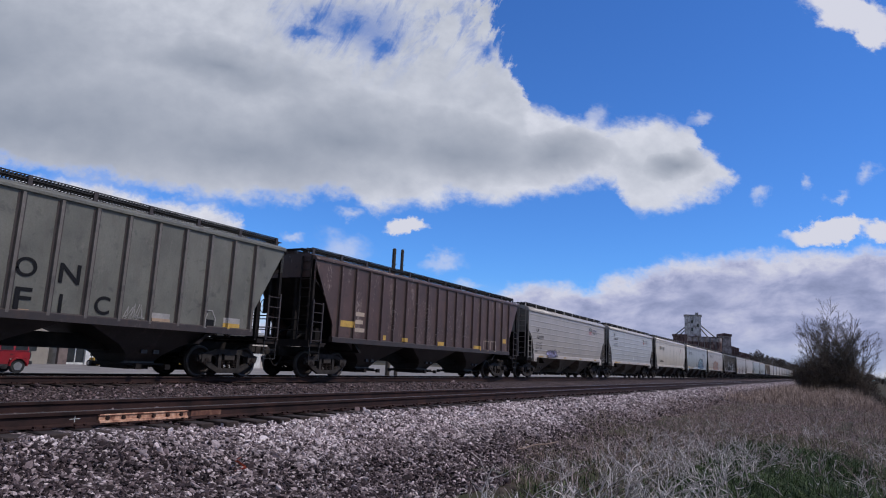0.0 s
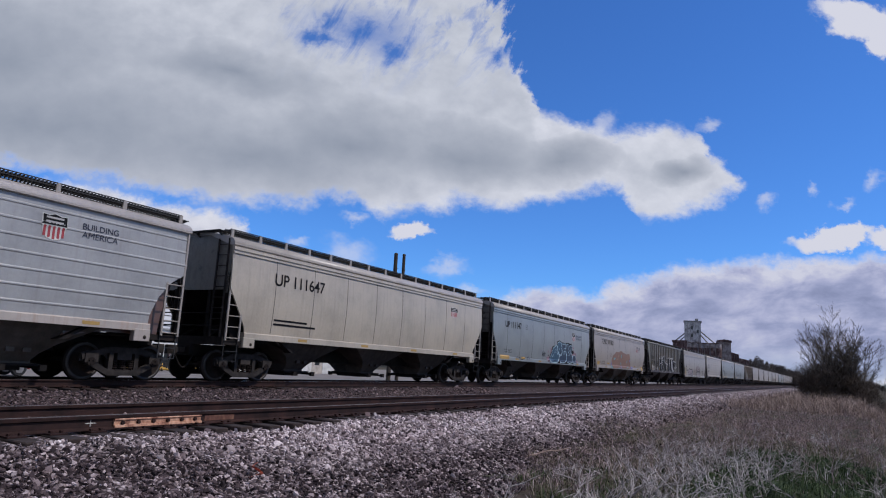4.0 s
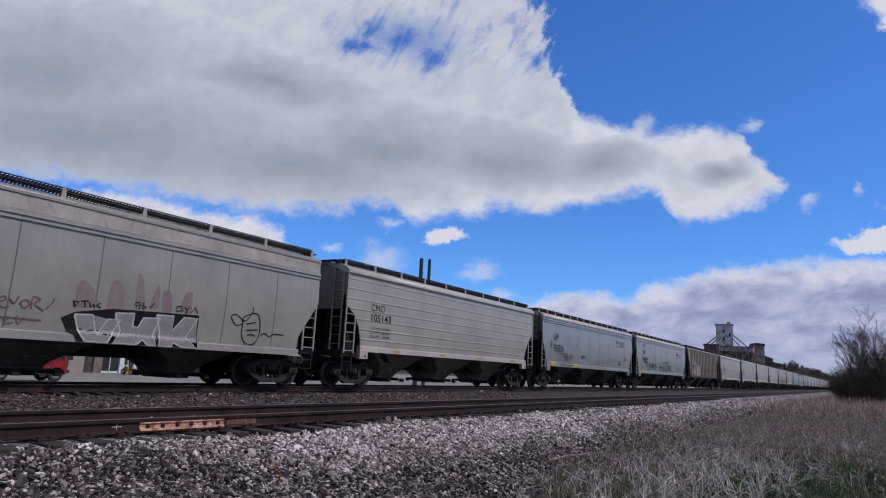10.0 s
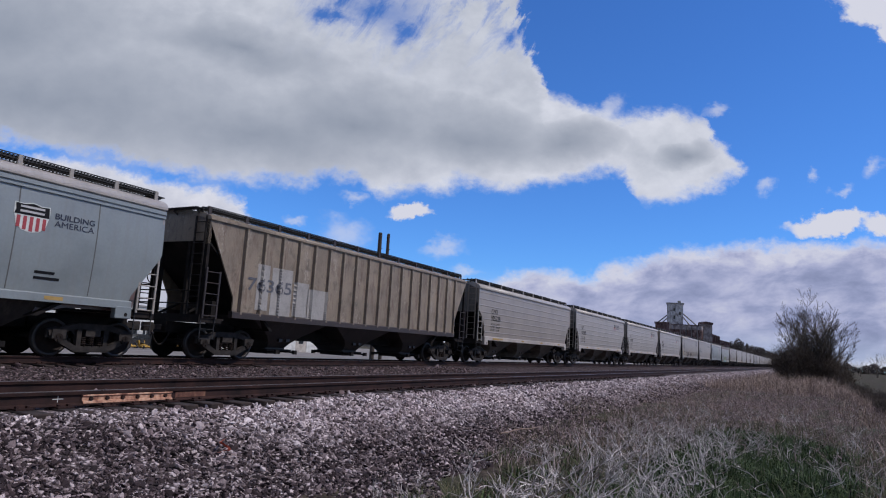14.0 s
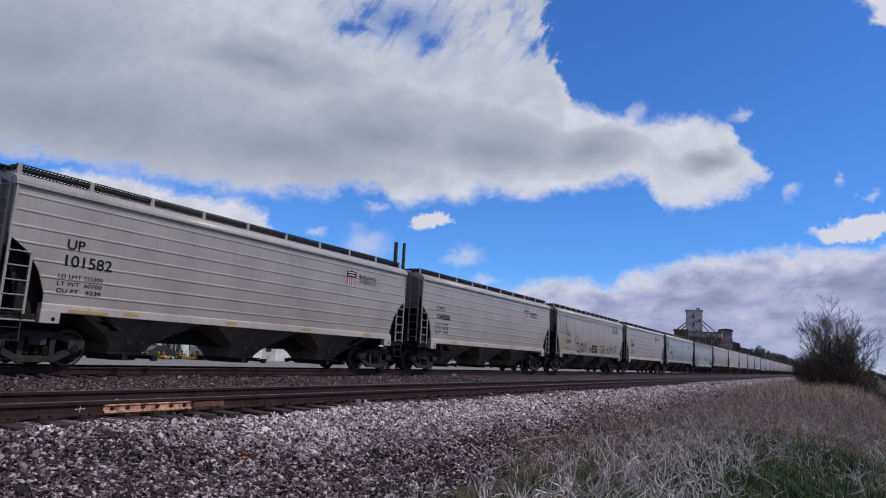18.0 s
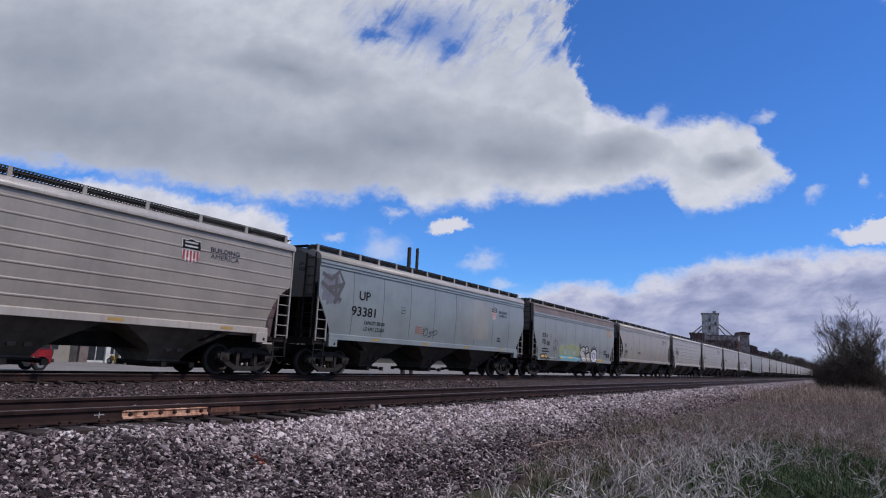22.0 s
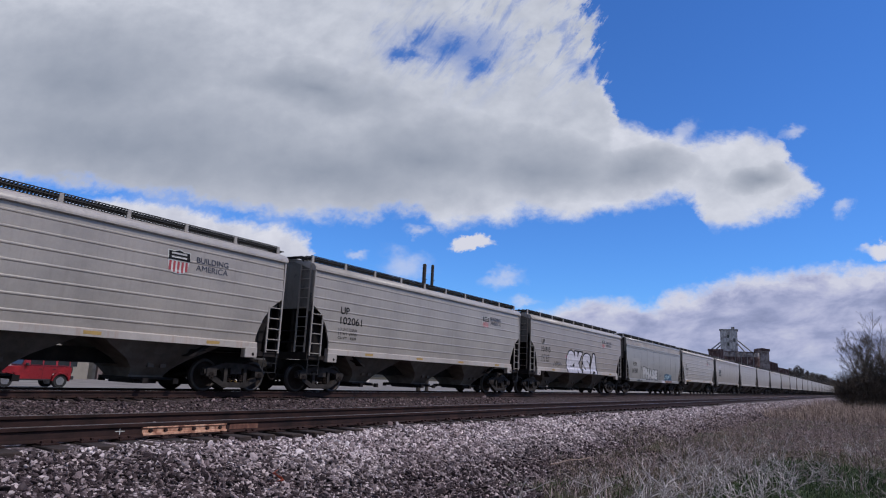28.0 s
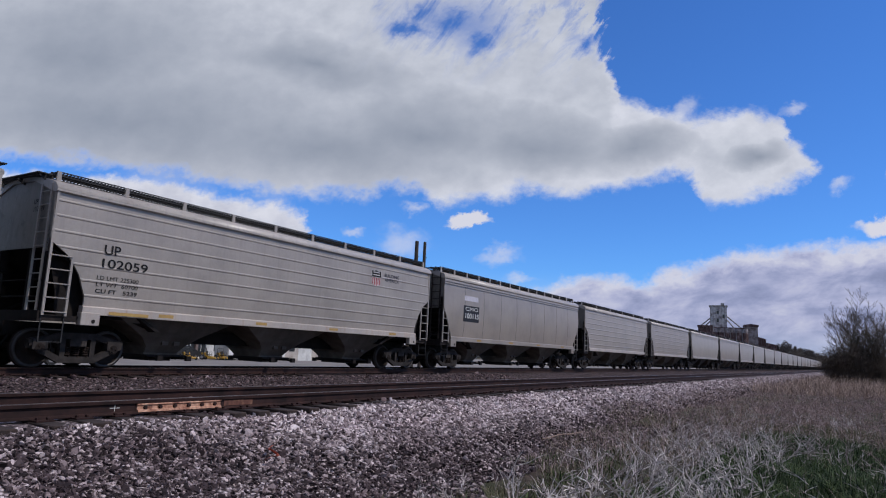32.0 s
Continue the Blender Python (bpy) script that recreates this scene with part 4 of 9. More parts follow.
    if kind == "post_side":
        n = 18
        for i in range(n):
            y = -half + 1.50 + (2 * half - 2.75) * i / (n - 1)
            part("side_post", sh("side_post", rib_bm, [edge_mat, p_flange]), None, car, m=pose(0, y, 0))
    elif kind in ("smooth_side", "round_side", "deep_side") and detail > 1:
        for i in range(1, 9):
            y = -half + 2 * half * i / 9
            bm = None
            if ("seam", kind) not in CACHE:
                bm = bmesh.new()
                prev = None
                for k in range(13):
                    z = sp["sill"] + 0.2 + (EAVE - 0.3 - sp["sill"]) * k / 12
                    x = side_x(kind, z) + 0.004
                    a = (bm.verts.new((x, -0.014, z)), bm.verts.new((x + 0.003, 0, z)), bm.verts.new((x, 0.014, z)))
                    if prev:
                        bm.faces.new((prev[0], prev[1], a[1], a[0]))
                        bm.faces.new((prev[1], prev[2], a[2], a[1]))
                    prev = a
                me = bpy.data.meshes.new("weld_seam")
                bm.to_mesh(me)
                bm.free()
                me.materials.append(m_seam)
                CACHE[("seam", kind)] = me
            part("weld_seam", CACHE[("seam", kind)], None, car, m=pose(0, y, 0))
    if detail > 1 and kind in ("ribbed_side", "smooth_side"):
        for s in (-1, 1):
            part("jacking_pad", sh("jacking_pad", jack_pad_bm, [sill_mat, m_black]), None, car, m=pose(0, s * (half - sp["edge"][0][1] - 0.16), 0))
    if detail > 1 and kind in ("ribbed_side", "smooth_side", "round_side"):
        for k in (-0.60, -0.18, 0.24, 0.68):
            part("reflector", sh("reflector", reflector_bm, [m_amber]), None, car, m=pose(0, k * half, sp["sill"]))
    if letters:
        HERE[0] = half
        letters(car, kind, half)
    if marks:
        end_number(car, half, *marks)
    CARS.append((car, mid))
    return car


CARS = []
# dark bay colour that includes the shade below the car bodies
m_bay = material("shaded_hopper_underside", (0.050, 0.041, 0.036), 0.85, 0, dark=(0.024, 0.019, 0.017), light=(0.085, 0.070, 0.061), patch=1.2, streak=0.35)
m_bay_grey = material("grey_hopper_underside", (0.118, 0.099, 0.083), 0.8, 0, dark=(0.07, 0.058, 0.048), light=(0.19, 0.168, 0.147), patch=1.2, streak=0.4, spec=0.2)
m_seam = material("weld_seam", (0.105, 0.102, 0.098), 0.7)


def paint(name, c, streak=0.25, scol=(0.16, 0.13, 0.11), rough=0.38, spec=0.85):
    c = (c[0] * 0.935, c[1] * 0.865, c[2] * 0.85)
    return material(name, c, rough, 0, dark=tuple(v * 0.80 for v in c), light=tuple(min(1, v * 1.10) for v in c), patch=0.9, grain=14, bump=0.05, streak=streak, streak_col=scol, fleck=0.20, spec=spec, coat=0.55)


def worn_paint(name, c, rust, bare, amount):
    """Old paint that has failed: run-down rust, soot blotches and scuffed pale bare patches."""
    m = bpy.data.materials.new(name)
    m.use_nodes = True
    n = Nodes(m.node_tree)
    m.node_tree.nodes.clear()
    co = n.add("ShaderNodeTexCoord").outputs["Object"]
    big = n.noise(co, 0.8, 5, 0.6)
    col = n.ramp(big, [(0.3, tuple(v * 0.72 for v in c)), (0.5, c), (0.7, tuple(v * 1.22 for v in c))])
    fine = n.noise(co, 24, 4, 0.65)
    col = n.mix(0.45, col, n.ramp(fine, [(0.25, (0.55, 0.53, 0.52)), (0.75, (1.3, 1.28, 1.26))]), 'MULTIPLY')
    run = n.noise(n.scaled(co, (3.0, 3.0, 0.8)), 1.5, 8, 0.72)
    col = n.mix(n.math('MULTIPLY', n.ramp(run, [(0.50, (0, 0, 0)), (0.66, (1, 1, 1))]), amount), col, rgb(rust))
    flake = n.math('ADD', n.math('MULTIPLY', n.noise(n.scaled(co, (1.6, 1.6, 0.40)), 1.15, 3, 0.5), 0.50), n.math('MULTIPLY', n.noise(n.scaled(co, (1.4, 1.4, 0.7)), 9.0, 8, 0.76), 0.50))
    col = n.mix(n.math('MULTIPLY', n.ramp(flake, [(0.565, (0, 0, 0)), (0.60, (1, 1, 1))]), amount), col, rgb(bare))
    soot = n.noise(co, 2.6, 6, 0.66, 0.5)
    col = n.mix(n.math('MULTIPLY', n.ramp(soot, [(0.56, (0, 0, 0)), (0.70, (1, 1, 1))]), 0.7), col, tuple(v * 0.30 for v in c) + (1,))
    b = n.add("ShaderNodeBsdfPrincipled", {"Base Color": col, "Specular IOR Level": 0.5, "Roughness": n.math('MULTIPLY_ADD', fine, 0.25, 0.45), "Coat Weight": 0.3, "Coat Roughness": 0.4})
    bu = n.add("ShaderNodeBump", {"Height": fine, "Strength": 0.15, "Distance": 0.01})
    n.t.links.new(bu.outputs[0], b.inputs["Normal"])
    n.add("ShaderNodeOutputMaterial", {0: b.outputs[0]})
    return m


# rust-streaked sill paint, lightened to carry the top light on the sill
p_sill_lit = paint("lit_cream_sill", (0.44, 0.415, 0.37), 0.5, (0.30, 0.17, 0.10))
p_grey = paint("light_grey_paint", (0.322, 0.303, 0.266))
p_grey2 = paint("warm_grey_paint", (0.285, 0.258, 0.218))
p_grime = paint("grimy_grey_paint", (0.232, 0.232, 0.208), 0.4)
p_pale = paint("chalky_pale_grey_paint", (0.232, 0.262, 0.258), 0.35, (0.17, 0.12, 0.09))
p_blue = paint("blue_grey_paint", (0.212, 0.252, 0.258))
p_silver = paint("silver_grey_paint", (0.33, 0.355, 0.36))
p_cream = paint("cream_paint", (0.45, 0.42, 0.335))
p_white = paint("dirty_white_paint", (0.265, 0.255, 0.228), 0.25)
p_green = worn_paint("worn_green_grey_paint", (0.128, 0.124, 0.102), (0.080, 0.062, 0.050), (0.22, 0.19, 0.165), 0.3)
p_brown = worn_paint("failing_mineral_brown_paint", (0.076, 0.040, 0.033), (0.040, 0.021, 0.018), (0.26, 0.20, 0.17), 0.75)
p_tan = worn_paint("weathered_tan_paint", (0.235, 0.185, 0.135), (0.10, 0.055, 0.038), (0.36, 0.31, 0.26), 0.75)
p_rib = worn_paint("worn_brownish_post_paint", (0.128, 0.110, 0.096), (0.060, 0.038, 0.030), (0.22, 0.19, 0.17), 0.55)
p_flange = worn_paint("rusty_weld_flange", (0.030, 0.020, 0.018), (0.060, 0.032, 0.023), (0.10, 0.075, 0.064), 0.5)
# worn end paint; the shade on the car ends is mixed into its colour
p_end = worn_paint("shaded_worn_end_paint", (0.175, 0.165, 0.150), (0.085, 0.068, 0.058), (0.24, 0.23, 0.215), 0.5)
p_patch = paint("fresh_patch_grey_paint", (0.275, 0.275, 0.25), 0.1)
m_bay_worn = worn_paint("worn_dark_brown_hopper", (0.020, 0.0165, 0.0155), (0.012, 0.009, 0.009), (0.07, 0.055, 0.05), 0.4)
# streaked roof paint, made paler for the light that falls on the roof
p_roof_lit = paint("pale_lit_roof_paint", (0.43, 0.42, 0.395), 0.45, (0.24, 0.22, 0.20), 0.6, 0.3)
p_skirt = worn_paint("grimy_pale_roof_paint", (0.31, 0.275, 0.25), (0.19, 0.15, 0.13), (0.40, 0.37, 0.34), 0.5)
p_rustroof = worn_paint("rust_grimed_roof_paint", (0.185, 0.135, 0.115), (0.10, 0.062, 0.047), (0.30, 0.255, 0.225), 0.7)
p_brown2 = paint("rust_stained_brown", (0.13, 0.070, 0.055), 0.5, (0.06, 0.035, 0.025))


# ---- paint on the cars: numbers, emblems, reflectors and graffiti ----
def flat(name, c, rough=0.55):
    return material(name, c, rough, 0, dark=tuple(v * 0.8 for v in c), light=tuple(min(1, v * 1.1) for v in c), patch=3, grain=20, bump=0)


m_navy = flat("navy_lettering", (0.022, 0.026, 0.05))
m_emblem_red = flat("emblem_red", (0.33, 0.05, 0.06))
m_tagblue = flat("violet_blue_spray", (0.20, 0.20, 0.42))
m_violet = flat("pale_violet_spray", (0.27, 0.255, 0.41))
m_ghost = flat("mauve_ghost_spray", (0.205, 0.150, 0.158))
m_mauvegrey = flat("mauve_grey_spray", (0.225, 0.20, 0.205))
m_deepblue = flat("deep_blue_spray", (0.030, 0.075, 0.125))
m_nightblue = flat("night_blue_spray", (0.023, 0.042, 0.074))
m_rosemist = flat("rose_overspray", (0.34, 0.17, 0.23))
m_paleblue = flat("pale_blue_spray", (0.50, 0.66, 0.74))
m_pink = flat("pink_spray", (0.62, 0.22, 0.33))
m_orange = flat("dull_brown_wash", (0.205, 0.120, 0.088))
m_peach = flat("peach_spray", (0.40, 0.30, 0.22))
m_lilac = flat("pale_pink_spray", (0.43, 0.37, 0.41))
m_plum = flat("plum_spray", (0.145, 0.080, 0.098))
m_spike = flat("faded_plum_spray", (0.24, 0.15, 0.17))
m_cyan = flat("turquoise_spray", (0.13, 0.32, 0.37))
m_graf = flat("black_spray", (0.018, 0.019, 0.024))
m_chalk = flat("white_spray", (0.66, 0.66, 0.66))
m_pale = flat("silver_lilac_spray", (0.50, 0.48, 0.53))
m_skyblue = flat("sky_blue_spray", (0.20, 0.33, 0.42))
m_faint = flat("faded_grey_spray", (0.30, 0.29, 0.29))
m_amber = flat("amber_reflector", (0.42, 0.27, 0.085))
m_green = flat("dull_green_spray", (0.10, 0.22, 0.17))
m_rustink = flat("rust_red_spray", (0.30, 0.12, 0.09))
m_soot = flat("soot_grey_spray", (0.10, 0.10, 0.12))
m_lime = flat("lime_spray", (0.26, 0.29, 0.165))
m_sage = flat("sage_spray", (0.24, 0.285, 0.215))
m_rustwash = flat("rust_wash", (0.36, 0.25, 0.17))
m_tanink = flat("tan_stencil", (0.42, 0.33, 0.26))
m_peel = flat("bare_primer", (0.30, 0.25, 0.23))
m_skymist = flat("pale_blue_overspray", (0.27, 0.325, 0.37))
m_faintblue = flat("faded_blue_grey_spray", (0.155, 0.155, 0.185))
m_peelpink = flat("cream_pink_spray", (0.42, 0.35, 0.29))
m_chalkdim = flat("dirty_white_stencil", (0.32, 0.30, 0.285))
m_palegrey = flat("faded_white_spray", (0.40, 0.39, 0.39))
m_dimink = flat("faded_grey_black_spray", (0.085, 0.082, 0.085))
m_pinkmist = flat("faded_pink_overspray", (0.27, 0.175, 0.20))
HERE = [8.0]


def skin_x(kind, y, z):
    """How far out the car's skin lies at a place, over ribs and posts."""
    x = side_x(kind, z)
    low = KINDS[kind]["sill"]
    if z < low + 0.27 and kind != "post_side":
        x = max(x, 1.582 + (x - 1.582) * max(0.0, (z - low - 0.19) / 0.08))
    if kind == "ribbed_side":
        k = (z - low - 0.42) / 0.355
        return x + 0.014 * max(0.0, min(1.0, 1.9 - abs(k - round(k)) * 0.355 / 0.03)) if -0.4 < k < 6.4 else x
    if kind == "post_side":
        half = HERE[0]
        step = (2 * half - 2.75) / 17
        k = (y + half - 1.50) / step
        if abs(k - round(k)) * step < 0.07 and -0.4 < k < 17.4:
            return 1.588
        return 1.505
    return x


def conform(bm, kind, lift):
    """Presses a flat outline on to the car's side."""
    most = {"post_side": 0.11, "ribbed_side": 0.09}.get(kind, 0.20)
    foot = KINDS[kind]["sill"] + 0.50
    bmesh.ops.triangulate(bm, faces=bm.faces[:])
    for _ in range(6):
        long = [e for e in bm.edges if e.calc_length() > (0.08 if min(e.verts[0].co.z, e.verts[1].co.z) < foot else most)]
        if not long:
            break
        bmesh.ops.subdivide_edges(bm, edges=long, cuts=1)
        bmesh.ops.triangulate(bm, faces=bm.faces[:])
    low = KINDS[kind]["sill"]
    for v in bm.verts:
        v.co.z = max(v.co.z, low)
        v.co.x = skin_x(kind, v.co.y, v.co.z) + lift
    bm.normal_update()
    for f in bm.faces:
        if f.normal.x < 0:
            f.normal_flip()
    return bm


def outline(name, car, kind, pts, mat, lift=0.006):
    bm = bmesh.new()
    bm.faces.new([bm.verts.new((0, y, z)) for y, z in pts])
    return part(name, conform(bm, kind, lift), mat, car)


def ribbon(name, car, kind, lines, w, mat, lift=0.014):
    bm = bmesh.new()
    for pts in lines:
        prev = None
        for i, (y, z) in enumerate(pts):
            a, b = pts[max(0, i - 1)], pts[min(len(pts) - 1, i + 1)]
            dy, dz = b[0] - a[0], b[1] - a[1]
            ln = math.hypot(dy, dz) or 1
            ny, nz = -dz / ln * w / 2, dy / ln * w / 2
            cur = (bm.verts.new((0, y + ny, z + nz)), bm.verts.new((0, y - ny, z - nz)))
            if prev:
                bm.faces.new((prev[0], prev[1], cur[1], cur[0]))
            prev = cur
    return part(name, conform(bm, kind, lift), mat, car)


def curve_through(pts, n=5):
    out = []
    for i in range(len(pts) - 1):
        p0, p1, p2, p3 = pts[max(0, i - 1)], pts[i], pts[i + 1], pts[min(len(pts) - 1, i + 2)]
        for k in range(n):
            t = k / n
            out.append(tuple(0.5 * (2 * p1[j] + (p2[j] - p0[j]) * t + (2 * p0[j] - 5 * p1[j] + 4 * p2[j] - p3[j]) * t * t + (3 * p1[j] - p0[j] - 3 * p2[j] + p3[j]) * t ** 3) for j in (0, 1)))
    return out + [pts[-1]]


def write(car, kind, text, y, z, h, w, mat):
    """Lettering of a given height and width."""
    cu = bpy.data.curves.new("lettering", 'FONT')
    cu.body, cu.size = text, 1.0
    cu.offset = 0.0 if set(text) & set("MW") else 0.013
    tmp = bpy.data.objects.new("lettering", cu)
    me = bpy.data.meshes.new_from_object(tmp)
    bpy.data.objects.remove(tmp)
    bpy.data.curves.remove(cu)
    xs = [v.co.x for v in me.vertices]
    zs = [v.co.y for v in me.vertices]
    kx, kz = w / (max(xs) - min(xs)), h / (max(zs) - min(zs))
    if text in ("1", "I"):
        kx = kz
    x0, z0 = min(xs), min(zs)
    bm = bmesh.new()
    bm.from_mesh(me)
    bpy.data.meshes.remove(me)
    for v in bm.verts:
        v.co = (0, y + (v.co.x - x0) * kx, z + (v.co.y - z0) * kz)
    if h < 0.2:
        return tagged(part("lettering", conform(bm, kind, 0.011), mat, car), kind="stuff")
    left = set(bm.faces)
    while left:
        todo, glyph = [left.pop()], []
        while todo:
            f = todo.pop()
            glyph.append([v.co.copy() for v in f.verts])
            for e in f.edges:
                for g in e.link_faces:
                    if g in left:
                        left.discard(g)
                        todo.append(g)
        one = bmesh.new()
        for f in glyph:
            one.faces.new([one.verts.new(p) for p in f])
        bmesh.ops.remove_doubles(one, verts=one.verts[:], dist=1e-5)
        part("letter", conform(one, kind, 0.011), mat, car)
    bm.free()


def field(car, kind, y0, y1, z0, z1, mat):
    return outline("reflector" if mat in (m_amber, m_yellow) else "painted_field", car, kind, [(y0, z0), (y1, z0), (y1, z1), (y0, z1)], mat, 0.007)


def bars(car, kind, y0, y1, z0, z1, mat, n):
    h = (z1 - z0) / n
    for i in range(n):
        yy = y1 - (y1 - y0) * (0.0, 0.22, 0.1, 0.3, 0.05)[i % 5]
        outline("stencil_line", car, kind, [(y0, z0 + h * i + h * 0.2), (yy, z0 + h * i + h * 0.2), (yy, z0 + h * i + h * 0.7), (y0, z0 + h * i + h * 0.7)], mat, 0.008)


def boxmark(car, kind, y0, y1, z0, z1):
    p = [(y0, z0), (y1, z0), (y1, z1), (y0, z1), (y0, z0)]
    ribbon("stencil_box", car, kind, [p], 0.02, m_ink, 0.008)
    ribbon("stencil_line", car, kind, [[(y0 + (y1 - y0) * 0.25, (z0 + z1) / 2), (y1 - (y1 - y0) * 0.25, (z0 + z1) / 2)]], 0.04, m_ink, 0.008)


def shield(car, kind, y0, y1, z0, z1):
    """A plain shield emblem: dark head above red and white bars."""
    w, h, c = (y1 - y0) * 0.88, z1 - z0, (y0 + y1) / 2
    sh = [(-0.5, 0.62), (-0.42, 0.25), (-0.25, 0.06), (0, 0), (0.25, 0.06), (0.42, 0.25), (0.5, 0.62), (0.46, 0.72), (0.5, 0.95), (0.25, 0.93), (0, 1.0), (-0.25, 0.93), (-0.5, 0.95), (-0.46, 0.72)]
    em = outline("emblem", car, kind, [(c + a * w, z0 + b * h) for a, b in sh], m_white, 0.006)
    outline("emblem_head", em, kind, [(c + a * w, z0 + b * h) for a, b in [(-0.49, 0.56), (0.49, 0.56), (0.45, 0.70), (0.47, 0.92), (0.24, 0.90), (0, 0.97), (-0.24, 0.90), (-0.47, 0.92), (-0.45, 0.70)]], m_ink, 0.011)
    for lo, hi in ((0.79, 0.86), (0.64, 0.71)):
        outline("emblem_band", em, kind, [(c - 0.34 * w, z0 + lo * h), (c + 0.34 * w, z0 + lo * h), (c + 0.34 * w, z0 + hi * h), (c - 0.34 * w, z0 + hi * h)], m_palegrey, 0.016)
    for i in range(5):
        a = -0.36 + i * 0.18
        lo = 0.02 + 0.5 * abs(a) ** 1.6
        outline("emblem_bar", em, kind, [(c + (a - 0.05) * w, z0 + (lo + 0.02) * h), (c + (a + 0.05) * w, z0 + (lo + 0.02) * h), (c + (a + 0.05) * w, z0 + 0.52 * h), (c + (a - 0.05) * w, z0 + 0.52 * h)], m_emblem_red, 0.011)


def logo_bars(car, kind, y0, y1, z0, z1):
    """A lessor's mark, kept as four plain blue blocks."""
    for i in range(4):
        a, b = y0 + (y1 - y0) * i / 4, y0 + (y1 - y0) * (i + 0.82) / 4
        ribbon("logo_block", car, kind, [[(a, z0), (a, z1), (b, z1), (b, z0), (a, z0)]], (y1 - y0) * 0.045, m_navy, 0.008)


def splash(car, kind, y0, y1, z0, z1, mat, seed):
    rng = random.Random(seed)
    c, d, a, b = (y0 + y1) / 2, (z0 + z1) / 2, (y1 - y0) / 2, (z1 - z0) / 2
    pts = []
    for i in range(26):
        t = math.tau * i / 26
        r = rng.uniform(0.72, 1.05)
        ct, st = math.cos(t), math.sin(t)
        q = r / max(abs(ct), abs(st)) ** 0.6
        pts.append((c + a * ct * q * 0.92, d + b * st * q * 0.92))
    outline("spray_patch", car, kind, pts, mat, 0.005 + (seed % 5) * 0.0008)


def scrawl(car, kind, y0, y1, z0, z1, mat, seed, n, w):
    """A quick sprayed signature: a few angular crossing strokes and hooks, no letters."""
    rng = random.Random(seed)
    n = max(3, int(n * 0.55))
    step, h = (y1 - y0) / n, z1 - z0
    lines = []
    for i in range(n):
        c = y0 + step * (i + 0.5)
        top, low = z0 + h * rng.uniform(0.6, 1.0), z0 + h * rng.uniform(0.0, 0.35)
        lean = rng.uniform(0.0, 0.45) * step
        kind_ = rng.randrange(4)
        if kind_ == 0:
            pts = [(c - step * 0.5, low), (c + lean, top), (c + step * 0.35, low)]
        elif kind_ == 1:
            pts = [(c + step * 0.5, top), (c - step * 0.3, top - h * 0.12), (c + step * 0.35, (top + low) / 2), (c - step * 0.45, low)]
        elif kind_ == 2:
            pts = [(c - step * 0.4, top), (c - step * 0.25, low), (c + step * 0.5, low + h * 0.25), (c + step * 0.2, top), (c - step * 0.3, (top + low) / 2)]
        else:
            pts = [(c - step * 0.5, low), (c - step * 0.15 + lean, top), (c + step * 0.1, low + h * 0.15), (c + step * 0.5 + lean, top)]
        lines.append(curve_through([(min(y1, max(y0, a)), b) for a, b in pts], 2))
        if rng.random() < 0.3:
            q = z0 + h * rng.uniform(0.3, 0.7)
            lines.append([(c - step * 0.7, q), (c + step * 0.8, q + h * rng.uniform(-0.15, 0.25))])
    ribbon("graffiti_scrawl", car, kind, lines, w, mat)


def fat_word(car, kind, y0, y1, z0, z1, text, sizes, fill, edge, rim=0.05):
    """Swollen silver letters, each with a dark edge and a dark block shadow; sizes are heights from the base."""
    w = (y1 - y0) / len(text)
    for i, (ch, hh) in enumerate(zip(text, sizes)):
        for nm, mat, swell, dy, dz, lift, grow in (("graffiti_shadow", edge, 0.10 + rim, 0.12, -0.02, 0.006, 0.05), ("graffiti_outline", edge, 0.10 + rim, 0.0, 0.0, 0.010, rim), ("graffiti_letter", fill, 0.075, 0.0, 0.0, 0.016, -0.035)):
            cu = bpy.data.curves.new(nm, 'FONT')
            cu.body, cu.size, cu.offset, cu.resolution_u = ch, 1.0, swell, 3
            tmp = bpy.data.objects.new(nm, cu)
            me = bpy.data.meshes.new_from_object(tmp)
            bpy.data.objects.remove(tmp)
            bpy.data.curves.remove(cu)
            bm = bmesh.new()
            bm.from_mesh(me)
            bpy.data.meshes.remove(me)
            xs, zs = [v.co.x for v in bm.verts], [v.co.y for v in bm.verts]
            a, b = y0 + w * (i - 0.06) - grow + dy, y0 + w * (i + 1.06) + grow + dy
            c, d = z0 - grow + dz, z0 + (z1 - z0) * hh + grow + dz
            for v in bm.verts:
                v.co = (0, a + (b - a) * (v.co.x - min(xs)) / (max(xs) - min(xs)), c + (d - c) * (v.co.y - min(zs)) / (max(zs) - min(zs)))
            part(nm, conform(bm, kind, lift + 0.0012 * i), mat, car)


def end_number(car, half, top, low):
    """Small reporting marks high on the leading end."""
    for text, z in ((top, 3.80), (low, 3.62)):
        cu = bpy.data.curves.new("lettering", 'FONT')
        cu.body, cu.size = text, 0.17
        tmp = bpy.data.objects.new("lettering", cu)
        me = bpy.data.meshes.new_from_object(tmp)
        bpy.data.objects.remove(tmp)
        bpy.data.curves.remove(cu)
        part("lettering", me, m_ink, car, m=pose(0.55, -half + 0.012, z, 90, 0, 0))


